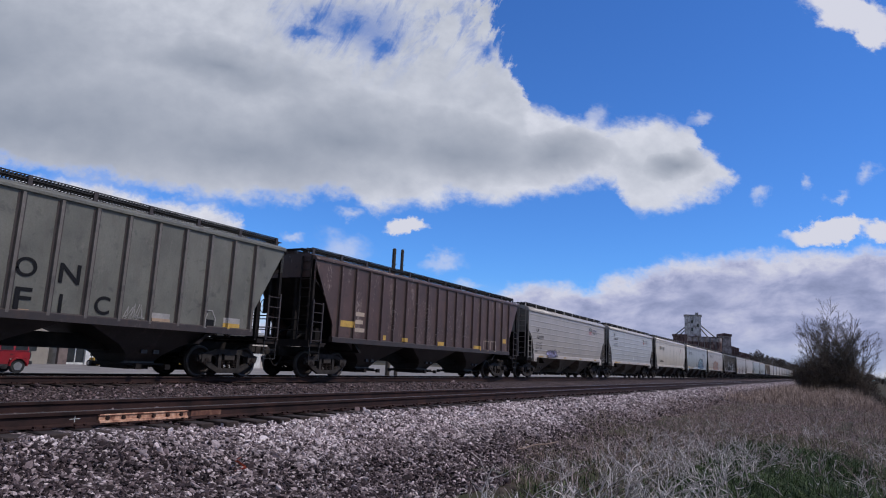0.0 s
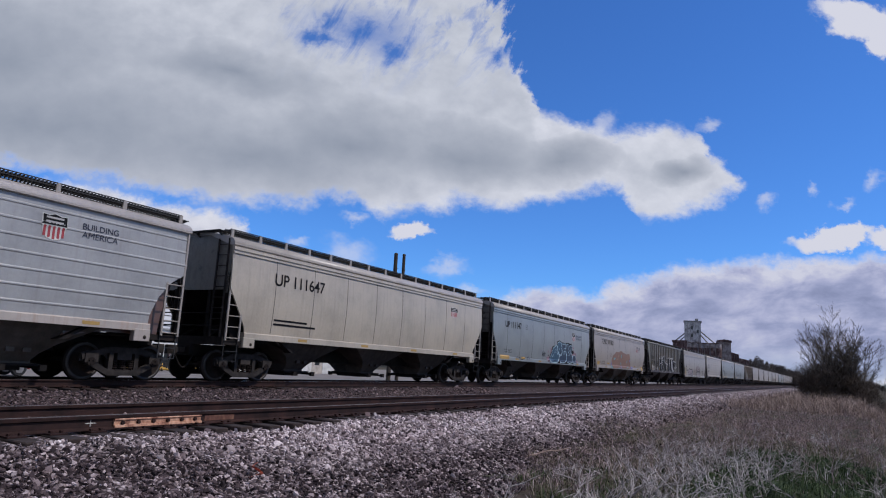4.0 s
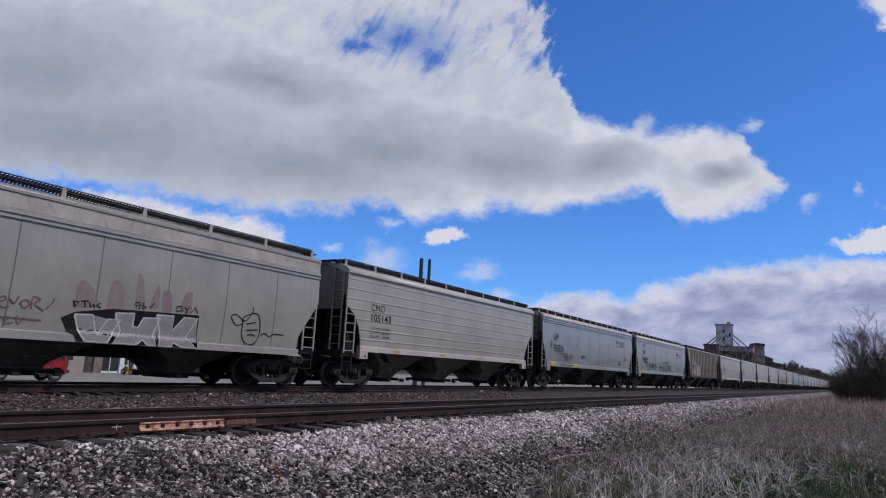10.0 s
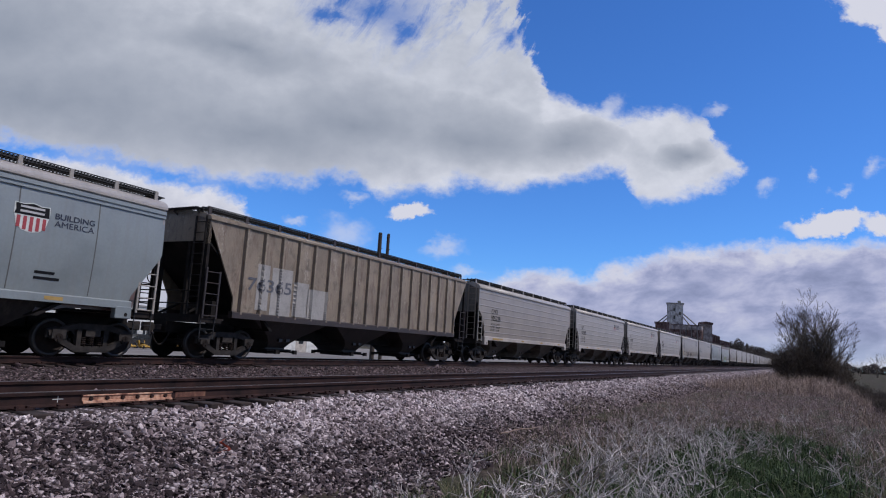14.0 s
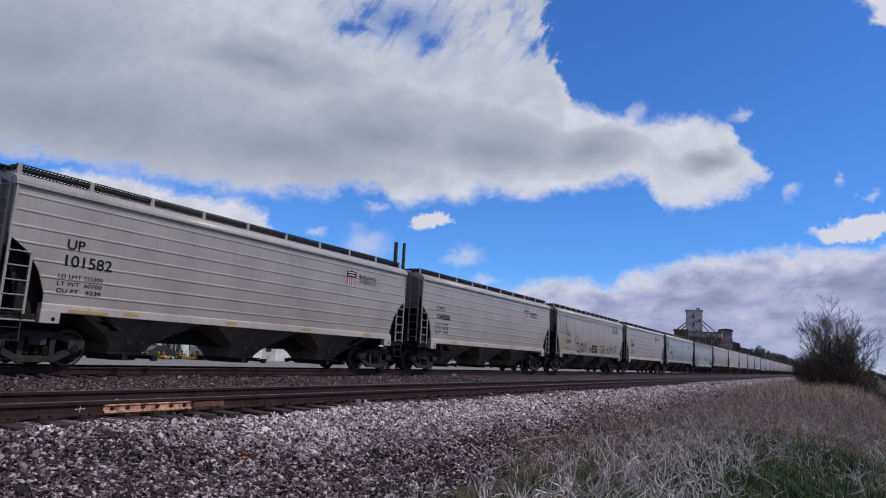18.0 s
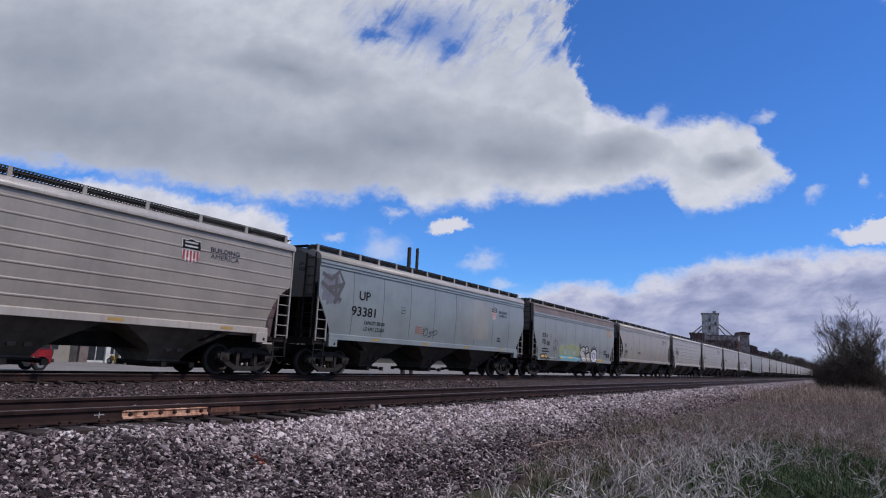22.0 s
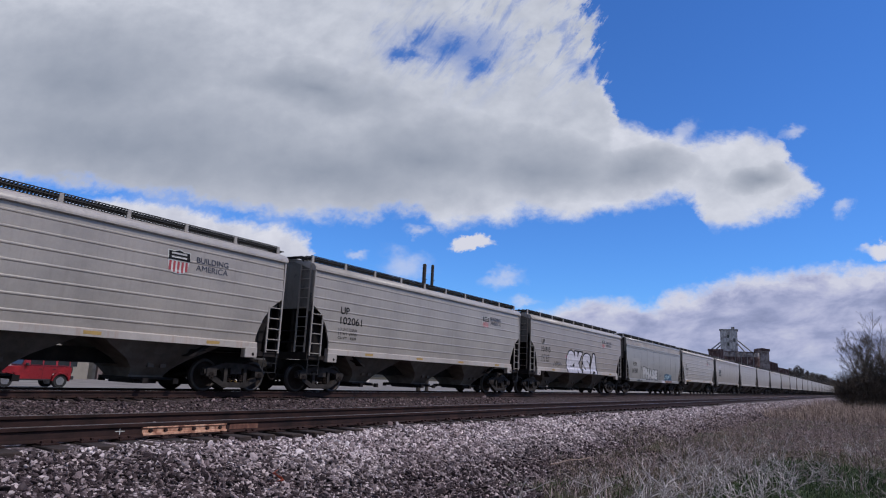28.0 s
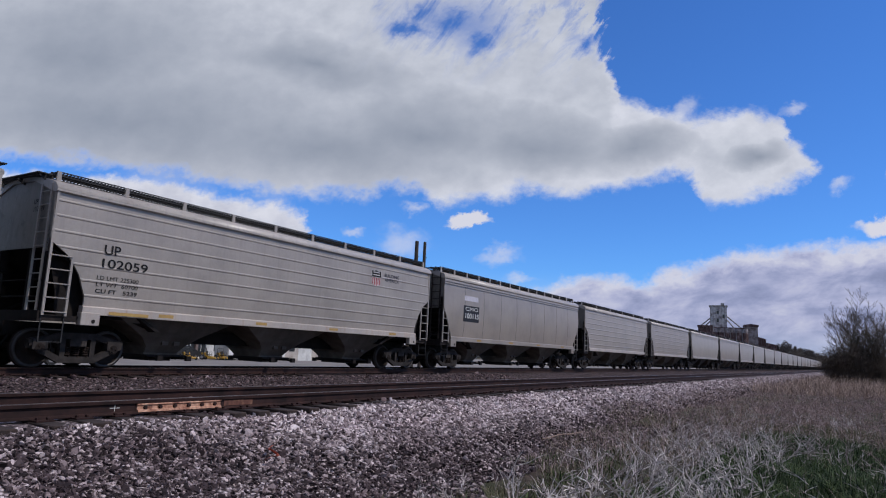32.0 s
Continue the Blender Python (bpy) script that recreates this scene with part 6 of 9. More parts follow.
    for form in (
            [(0.48, 1.8), (0.45, 2.26), (0.57, 2.44), (0.75, 2.36), (0.9, 2.18), (1.06, 1.85)],
            [(1.25, 1.8), (1.24, 2.25), (1.32, 2.52), (1.5, 2.51), (1.64, 2.23), (1.65, 1.84)],
            [(1.97, 2.0), (1.94, 2.73), (2.0, 2.79), (2.1, 2.65), (2.22, 2.02)],
            [(2.36, 1.97), (2.45, 2.38), (2.58, 2.57), (2.63, 1.99)],
            [(2.73, 1.93), (2.69, 2.37), (2.79, 2.47), (2.94, 2.4), (3.04, 1.92)],
            [(3.22, 1.97), (3.35, 2.41), (3.48, 2.51), (3.6, 2.44), (3.63, 1.94)],):
        outline("graffiti_ghost", car, kind, curve_through(form, 3), m_ghost, 0.006)
    outline("graffiti_shadow", car, kind, [(0.21, 1.53), (0.5, 1.69), (1.41, 1.85), (2.65, 1.89), (3.89, 1.92), (3.62, 1.37), (3.92, 0.9), (0.72, 0.83), (0.53, 1.19), (0.38, 1.27)], m_ink, 0.009)
    for k, form in enumerate((
            [(0.5, 1.63), (0.93, 1.66), (1.09, 1.19), (1.33, 1.59), (1.64, 1.61), (1.35, 0.87), (0.81, 0.86), (0.67, 1.2)],
            [(1.48, 1.75), (1.98, 1.79), (1.98, 1.47), (2.13, 1.45), (2.24, 1.7), (2.71, 1.74), (2.56, 1.28), (2.65, 0.88), (2.42, 0.87), (2.27, 1.16), (2.1, 0.88), (1.47, 0.87), (1.68, 1.32)],
            [(2.6, 1.81), (3.1, 1.83), (3.11, 1.45), (3.42, 1.82), (3.85, 1.83), (3.54, 1.28), (3.89, 0.88), (3.45, 0.88), (3.15, 1.14), (3.13, 0.88), (2.74, 0.88), (2.76, 1.36)],)):
        throw_up(car, kind, form, m_mauvegrey, m_palegrey, 0.045, 0.012 + 0.0015 * k, False)
    ribbon("graffiti_scrawl", car, kind, (
            [(0.42, 1.95), (0.48, 1.8)],
            [(0.44, 1.93), (0.57, 1.93), (0.49, 1.85)],
            [(0.6, 1.95), (0.77, 1.97)],
            [(0.68, 1.96), (0.72, 1.82)],
            [(0.79, 1.95), (0.85, 1.83), (0.9, 1.91), (0.95, 1.83)],
            [(1.07, 1.95), (0.98, 1.89), (1.09, 1.84)],
            [(2.09, 2.08), (1.96, 2.06), (2.0, 1.97), (2.1, 2.04), (2.08, 1.91)],
            [(2.19, 2.1), (2.16, 2.02), (2.27, 1.97), (2.2, 1.92), (2.16, 1.98)],
            [(2.38, 1.97), (2.49, 2.11)],
            [(3.16, 2.09), (3.16, 1.96), (3.34, 2.0), (3.29, 2.11), (3.16, 2.09)],
            [(3.39, 2.09), (3.49, 2.03), (3.55, 2.13)],
            [(3.47, 2.03), (3.46, 1.92)],
            [(3.62, 1.97), (3.72, 2.12), (3.83, 1.97)],), 0.03, m_ink)
    ribbon("graffiti_scrawl", car, kind, [curve_through(p, 3) for p in (
            [(-2.64, 1.78), (-2.52, 1.85), (-2.59, 1.65), (-2.44, 1.68)],
            [(-2.46, 1.83), (-2.38, 1.81), (-2.45, 1.72)],
            [(-2.44, 1.67), (-2.4, 1.59), (-2.32, 1.76), (-2.24, 1.63), (-2.34, 1.57)],
            [(-2.2, 1.72), (-2.24, 1.61), (-2.12, 1.56), (-2.12, 1.67)],
            [(-2.19, 1.02), (-2.11, 1.07), (-2.16, 0.92), (-2.07, 0.93)],
            [(-2.06, 1.07), (-2.03, 0.93)],
            [(-1.99, 1.06), (-1.92, 1.04), (-1.98, 0.99), (-1.9, 0.93)],
            [(-1.81, 1.15), (-1.67, 1.16), (-1.74, 0.94), (-1.84, 0.96)],
            [(-1.62, 1.03), (-1.52, 1.09), (-1.59, 0.98), (-1.47, 0.97)],
            [(-1.45, 1.04), (-1.35, 1.09), (-1.41, 0.97), (-1.31, 0.98)],
            [(-1.29, 1.14), (-1.26, 0.97), (-1.03, 0.99)],)], 0.035, m_ink)
    ribbon("graffiti_doodle", car, kind, [curve_through(p, 3) for p in (
            [(5.42, 2.01), (5.74, 2.15), (6.01, 2.1), (6.11, 1.6), (5.96, 1.28), (5.68, 1.25), (5.46, 1.45), (5.42, 2.01)],
            [(5.42, 1.82), (5.18, 1.77), (4.97, 2.01), (5.2, 2.06), (5.49, 1.9), (5.74, 2.18), (5.75, 2.35)],
            [(5.55, 1.83), (5.92, 1.9)],
            [(5.58, 1.64), (6.02, 1.69)],
            [(5.65, 1.5), (5.81, 1.54), (5.96, 1.5)],
            [(6.16, 1.53), (6.32, 1.61), (6.51, 1.51), (6.68, 1.6), (7.1, 1.6)],)], 0.03, m_ink)
    scrawl(car, kind, -6.00, -4.03, 2.50, 2.72, m_faint, 57, 10, 0.022)
    field(car, kind, -7.53, -7.18, 1.25, 2.18, m_amber)
    scrawl(car, kind, -5.97, -5.46, 0.85, 1.09, m_ink, 58, 7, 0.02)
    scrawl(car, kind, -5.17, -2.39, 0.80, 1.07, m_ink, 59, 16, 0.02)


def marks_9(car, kind, half):
    write(car, kind, 'CMO', -6.49, 2.80, 0.26, 0.85, m_ink)
    write(car, kind, '105143', -6.45, 2.42, 0.28, 1.21, m_ink)
    write(car, kind, 'LD LMT 225300', -6.44, 2.12, 0.09, 1.18, m_ink)
    write(car, kind, 'LT WT  60700', -6.44, 1.97, 0.09, 1.18, m_ink)
    write(car, kind, 'CU FT   5239', -6.44, 1.82, 0.09, 1.18, m_ink)


def marks_10(car, kind, half):
    write(car, kind, 'UP', -7.08, 2.80, 0.39, 0.70, m_ink)
    write(car, kind, '95836', -7.10, 2.14, 0.42, 1.57, m_ink)
    write(car, kind, 'CAPACITY 200 000', -6.36, 2.01, 0.11, 1.51, m_ink)
    write(car, kind, 'LD LMT 224 300', -6.36, 1.84, 0.11, 1.51, m_ink)
    write(car, kind, 'LT WT  61 700', -6.36, 1.66, 0.11, 1.51, m_ink)
    shield(car, kind, 4.63, 5.35, 2.85, 3.55)
    write(car, kind, "BUILDING", 5.50, 3.27, 0.17, 1.04, m_navy)
    write(car, kind, "AMERICA", 5.50, 3.04, 0.17, 1.04, m_navy)
    scrawl(car, kind, -5.37, -3.87, 1.61, 2.13, m_ink, 61, 12, 0.03)
    scrawl(car, kind, -6.12, -4.07, 1.27, 1.52, m_ink, 62, 16, 0.02)
    scrawl(car, kind, 3.00, 4.67, 1.70, 2.25, m_green, 63, 9, 0.03)
    scrawl(car, kind, 0.29, 1.59, 1.58, 1.85, m_rustink, 64, 10, 0.02)
    scrawl(car, kind, 6.35, 7.64, 1.91, 2.34, m_ink, 65, 7, 0.03)
    boxmark(car, kind, -3.48, -3.18, 2.57, 2.80)
    bars(car, kind, 5.25, 5.86, 1.71, 2.04, m_ink, 2)
    field(car, kind, -7.50, -6.60, 1.30, 1.56, m_amber)
    field(car, kind, -3.94, -2.93, 1.32, 1.52, m_amber)
    splash(car, kind, -7.58, -7.25, 2.31, 2.80, m_soot, 66)
    bars(car, kind, -2.47, -1.59, 1.88, 2.12, m_ink, 4)


def marks_11(car, kind, half):
    write(car, kind, 'UP', -6.91, 2.83, 0.32, 0.72, m_ink)
    write(car, kind, '95507', -6.92, 2.16, 0.43, 1.61, m_ink)
    write(car, kind, 'CAPACITY 200 000', -6.16, 2.07, 0.10, 1.58, m_ink)
    write(car, kind, 'LD LMT 224 300', -6.16, 1.91, 0.10, 1.58, m_ink)
    write(car, kind, 'LT WT  61 900', -6.16, 1.76, 0.10, 1.58, m_ink)
    shield(car, kind, 4.67, 5.58, 2.79, 3.48)
    write(car, kind, "BUILDING", 5.65, 3.21, 0.14, 0.99, m_navy)
    write(car, kind, "AMERICA", 5.65, 3.03, 0.14, 0.99, m_navy)
    ribbon("graffiti_scrawl", car, kind, [curve_through(p, 3) for p in (
        [(-5.01, 1.82), (-4.83, 1.98), (-4.66, 2.01), (-4.51, 1.91), (-4.38, 1.76), (-4.33, 1.59)], [(-4.22, 2.14), (-4.35, 2.07), (-4.30, 1.96), (-4.17, 1.92), (-4.21, 1.80), (-4.35, 1.76)],
        [(-3.80, 2.07), (-3.62, 2.12), (-3.67, 1.91), (-3.49, 1.99), (-3.50, 1.61)], [(-3.36, 1.91), (-3.02, 1.97), (-3.07, 2.09), (-3.27, 2.11), (-3.41, 1.94), (-3.36, 1.74), (-3.13, 1.65), (-2.95, 1.77)])], 0.055, m_ink)
    ribbon("graffiti_scrawl", car, kind, [
        [(-5.38, 1.59), (-5.29, 1.63)], [(-5.12, 1.60), (-5.09, 1.71), (-5.01, 1.62), (-4.97, 1.72), (-4.88, 1.58), (-4.82, 1.75), (-4.81, 1.57)], [(-4.14, 2.09), (-4.06, 1.79)], [(-3.97, 2.17), (-3.99, 1.77)], [(-3.82, 2.18), (-3.84, 1.75)],
        [(-4.16, 1.72), (-3.62, 1.80)], [(-4.20, 2.00), (-3.70, 2.04)], [(-2.96, 2.13), (-2.79, 1.61)], [(-2.76, 1.91), (-2.70, 1.88)], [(-2.58, 2.07), (-2.49, 2.02), (-2.55, 1.84), (-2.38, 1.86)], [(-2.39, 2.12), (-2.31, 1.84)]], 0.045, m_ink)
    ribbon("graffiti_scrawl", car, kind, [[(-1.51, 2.18), (-1.45, 1.62)], [(-1.41, 1.78), (-1.26, 2.01), (-1.04, 1.78)], [(-1.30, 1.66), (-1.12, 2.06), (-0.93, 1.69)], [(-1.48, 1.99), (-0.91, 1.88), (-1.42, 1.87)], [(-1.20, 1.61), (-1.21, 2.05)]], 0.035, m_ink)
    ribbon("graffiti_outline", car, kind, [curve_through(p, 3) for p in (
        [(-0.34, 2.38), (-0.65, 2.14), (-0.70, 1.79), (-0.43, 1.57), (-0.11, 1.71), (-0.21, 1.94), (-0.56, 1.85)], [(-0.07, 2.33), (0.31, 2.36), (0.43, 1.63), (0.01, 1.57), (-0.07, 2.33)],
        [(0.57, 2.32), (0.94, 2.37), (1.14, 2.05), (1.03, 1.64), (0.64, 1.61), (0.46, 1.97), (0.57, 2.32)], [(1.15, 2.36), (1.84, 2.43), (1.81, 2.23), (1.45, 2.17), (1.44, 2.05), (1.72, 2.02), (1.44, 1.60), (1.16, 1.65), (1.15, 2.36)],
        [(0.70, 2.12), (0.87, 1.86)], [(-0.41, 1.81), (-0.30, 1.71)])], 0.05, m_ink)
    bars(car, kind, -6.80, -6.15, 3.40, 3.66, m_seam, 4)
    bars(car, kind, -7.10, -6.75, 1.66, 1.82, m_ink, 3)
    field(car, kind, -7.47, -6.38, 1.26, 1.50, m_amber)
    boxmark(car, kind, -3.29, -3.04, 2.54, 2.80)
    bars(car, kind, 5.37, 5.97, 1.75, 2.01, m_ink, 2)
    bars(car, kind, 1.83, 2.68, 1.70, 2.12, m_ink, 5)


def marks_12(car, kind, half):
    field(car, kind, -6.41, -5.86, 1.60, 3.08, m_chalkdim)
    field(car, kind, -5.74, -4.75, 1.47, 3.05, m_chalkdim)
    field(car, kind, -4.65, -3.86, 1.50, 2.69, m_chalkdim)
    field(car, kind, -3.90, -2.86, 1.48, 2.52, m_chalkdim)
    write(car, kind, '76365', -6.81, 2.20, 0.42, 2.04, m_soot)


def marks_13(car, kind, half):
    write(car, kind, 'CMO', -6.30, 2.76, 0.27, 0.83, m_ink)
    write(car, kind, '105228', -6.28, 2.38, 0.28, 1.24, m_ink)
    write(car, kind, 'LD LMT 225300', -6.32, 2.14, 0.10, 1.21, m_ink)
    write(car, kind, 'LT WT  60700', -6.32, 1.98, 0.10, 1.21, m_ink)
    write(car, kind, 'CU FT   5239', -6.32, 1.81, 0.10, 1.21, m_ink)
    field(car, kind, -6.07, -5.12, 1.31, 1.41, m_amber)


def marks_14(car, kind, half):
    write(car, kind, 'UP', -6.32, 2.76, 0.28, 0.46, m_ink)
    write(car, kind, '101583', -6.32, 2.37, 0.28, 1.20, m_ink)
    write(car, kind, 'LD LMT 225300', -6.35, 2.11, 0.11, 1.08, m_ink)
    write(car, kind, 'LT WT  60700', -6.35, 1.94, 0.11, 1.08, m_ink)
    write(car, kind, 'CU FT   5239', -6.35, 1.76, 0.11, 1.08, m_ink)
    shield(car, kind, 3.80, 4.48, 3.11, 3.71)
    write(car, kind, "BUILDING", 4.70, 3.48, 0.15, 1.09, m_navy)
    write(car, kind, "AMERICA", 4.70, 3.28, 0.15, 1.09, m_navy)


def marks_15(car, kind, half):
    write(car, kind, 'UP', -6.61, 2.78, 0.24, 0.43, m_ink)
    write(car, kind, '101582', -6.61, 2.38, 0.27, 1.18, m_ink)
    write(car, kind, 'LD LMT 225300', -6.72, 2.09, 0.10, 1.10, m_ink)
    write(car, kind, 'LT WT  60700', -6.72, 1.92, 0.10, 1.10, m_ink)
    write(car, kind, 'CU FT   5239', -6.72, 1.75, 0.10, 1.10, m_ink)
    shield(car, kind, 3.82, 4.55, 3.12, 3.77)
    write(car, kind, "BUILDING", 4.67, 3.50, 0.14, 1.09, m_navy)
    write(car, kind, "AMERICA", 4.67, 3.31, 0.14, 1.09, m_navy)
    field(car, kind, -6.39, -5.40, 1.24, 1.37, m_amber)


def marks_16(car, kind, half):
    write(car, kind, 'CMO', -6.55, 2.77, 0.22, 0.76, m_ink)
    write(car, kind, '104800', -6.52, 2.38, 0.26, 1.25, m_ink)
    write(car, kind, 'LD LMT 225300', -6.59, 2.12, 0.11, 1.20, m_ink)
    write(car, kind, 'LT WT  60700', -6.59, 1.94, 0.11, 1.20, m_ink)
    write(car, kind, 'CU FT   5239', -6.59, 1.76, 0.11, 1.20, m_ink)
    shield(car, kind, 3.64, 4.35, 3.08, 3.73)
    write(car, kind, "BUILDING", 4.54, 3.44, 0.14, 1.08, m_navy)
    write(car, kind, "AMERICA", 4.54, 3.25, 0.14, 1.08, m_navy)


def marks_17(car, kind, half):
    write(car, kind, 'CMO', -6.29, 2.47, 0.26, 0.81, m_ink)
    write(car, kind, '22285', -6.33, 2.02, 0.26, 0.97, m_ink)
    logo_bars(car, kind, 4.99, 6.65, 3.28, 3.79)
    ribbon("graffiti_outline", car, kind, [curve_through(q, 3) for q in (
            [(-7.92, 3.57), (-7.56, 3.6), (-7.6, 2.83), (-7.84, 2.74), (-7.08, 2.68), (-7.05, 2.92), (-7.46, 2.91)],
            [(-6.69, 3.42), (-7.05, 3.17), (-7.02, 2.7), (-6.52, 2.61)],
            [(-6.45, 2.62), (-6.49, 3.38), (-6.05, 2.67), (-6.09, 3.37)])], 0.085, m_faintblue, 0.008)
    ribbon("graffiti_stroke", car, kind, [
            [(-4.54, 2.49), (-4.28, 1.99), (-3.77, 2.24), (-3.93, 2.83), (-4.11, 2.44), (-4.33, 2.71), (-4.36, 2.34), (-4.54, 2.49)]], 0.04, m_ink, 0.010)
    ribbon("graffiti_stroke", car, kind, [
            [(-4.13, 2.07), (-3.56, 2.06), (-4.01, 1.52), (-3.27, 1.49)],
            [(-2.97, 2.12), (-3.19, 1.79), (-2.93, 1.5), (-2.57, 1.56), (-2.58, 1.98), (-2.97, 2.12)],
            [(-2.33, 1.47), (-2.27, 2.18), (-1.9, 1.53), (-1.79, 2.23)]], 0.17, m_ink, 0.010)
    ribbon("graffiti_stroke", car, kind, [
            [(-4.13, 2.07), (-3.56, 2.06), (-4.01, 1.52), (-3.27, 1.49)],
            [(-2.97, 2.12), (-3.19, 1.79), (-2.93, 1.5), (-2.57, 1.56), (-2.58, 1.98), (-2.97, 2.12)],
            [(-2.33, 1.47), (-2.27, 2.18), (-1.9, 1.53), (-1.79, 2.23)]], 0.05, m_spike, 0.017)
    ribbon("graffiti_stroke", car, kind, [
            [(-1.01, 1.76), (-0.66, 1.74)],
            [(-0.05, 2.02), (-0.5, 1.98), (-0.5, 1.79), (-0.08, 1.8), (-0.08, 1.57), (-0.5, 1.57)],
            [(0.09, 2.01), (0.15, 1.57), (0.44, 1.57), (0.39, 2.01), (0.09, 2.01)],
            [(0.9, 2.03), (0.56, 2.03), (0.59, 1.58), (0.92, 1.58), (0.89, 1.77), (0.71, 1.76)]], 0.15, m_ink, 0.010)
    ribbon("graffiti_scrawl", car, kind, [
            [(1.68, 2.07), (2.24, 2.1), (2.14, 1.5), (1.7, 1.64)],
            [(2.47, 1.54), (2.51, 2.12), (2.97, 2.04), (2.54, 1.8), (3.1, 1.51)],
            [(3.14, 1.84), (3.53, 1.84)],
            [(3.75, 2.28), (3.67, 1.61), (4.12, 1.59)],
            [(4.15, 2.08), (4.33, 1.8), (4.68, 2.17), (4.37, 1.4)],
            [(4.72, 1.8), (5.02, 2.05), (5.27, 1.56), (5.43, 2.01)],
            [(5.68, 1.58), (5.55, 2.11), (6.18, 2.23), (5.98, 1.6)]], 0.075, m_ink, 0.010)
    for a, b in ((-4.6, 1.6), (-1.35, 1.65), (1.35, 1.62)):
        field(car, kind, a, a + 0.12, b, b + 0.45, m_amber)
    field(car, kind, -7.04, -6.80, 1.61, 2.39, m_amber)
    write(car, kind, 'LD LMT 218800', -6.46, 1.61, 0.12, 0.91, m_ink)


def marks_18(car, kind, half):
    write(car, kind, 'CMO', -6.41, 2.77, 0.23, 0.77, m_ink)
    write(car, kind, '104586', -6.43, 2.38, 0.31, 1.27, m_ink)
    write(car, kind, 'LD LMT 225300', -6.49, 2.10, 0.09, 1.30, m_ink)
    write(car, kind, 'LT WT  60700', -6.49, 1.95, 0.09, 1.30, m_ink)
    write(car, kind, 'CU FT   5239', -6.49, 1.80, 0.09, 1.30, m_ink)
    shield(car, kind, 3.51, 4.22, 3.06, 3.77)
    write(car, kind, "BUILDING", 4.53, 3.50, 0.14, 1.06, m_navy)
    write(car, kind, "AMERICA", 4.53, 3.31, 0.14, 1.06, m_navy)


def marks_19(car, kind, half):
    write(car, kind, 'UP', -6.29, 2.80, 0.34, 0.67, m_ink)
    write(car, kind, '93381', -6.69, 2.20, 0.35, 1.46, m_ink)
    write(car, kind, 'CAPACITY 200 000', -5.87, 1.92, 0.14, 1.28, m_ink)
    write(car, kind, 'LD LMT 222300', -5.87, 1.69, 0.14, 1.28, m_ink)
    ribbon("graffiti_stroke", car, kind, [
            [(-8.38, 3.54), (-7.9, 3.38), (-7.47, 3.7), (-7.22, 3.33), (-7.7, 2.54)],
            [(-8.43, 3.22), (-7.33, 2.66)],
            [(-8.13, 3.03), (-7.21, 3.25)],
            [(-7.63, 3.51), (-7.65, 2.86)]], 0.16, m_dimink, 0.009)
    splash(car, kind, -8.45, -7.3, 2.4, 3.66, m_faintblue, 91)
    shield(car, kind, 4.48, 5.16, 2.87, 3.56)
    write(car, kind, "BUILDING", 5.41, 3.25, 0.14, 0.99, m_navy)
    write(car, kind, "AMERICA", 5.41, 3.06, 0.14, 0.99, m_navy)
    scrawl(car, kind, -1.78, -0.61, 1.63, 2.08, m_ink, 93, 5, 0.03)
    field(car, kind, 1.15, 2.61, 1.69, 3.60, p_pale)
    field(car, kind, 2.64, 4.26, 1.81, 3.72, p_patch)
    boxmark(car, kind, -3.51, -3.23, 2.53, 2.77)
    bars(car, kind, -2.39, -1.70, 1.77, 2.10, m_rustink, 4)
    bars(car, kind, 5.30, 5.72, 1.77, 2.02, m_ink, 2)


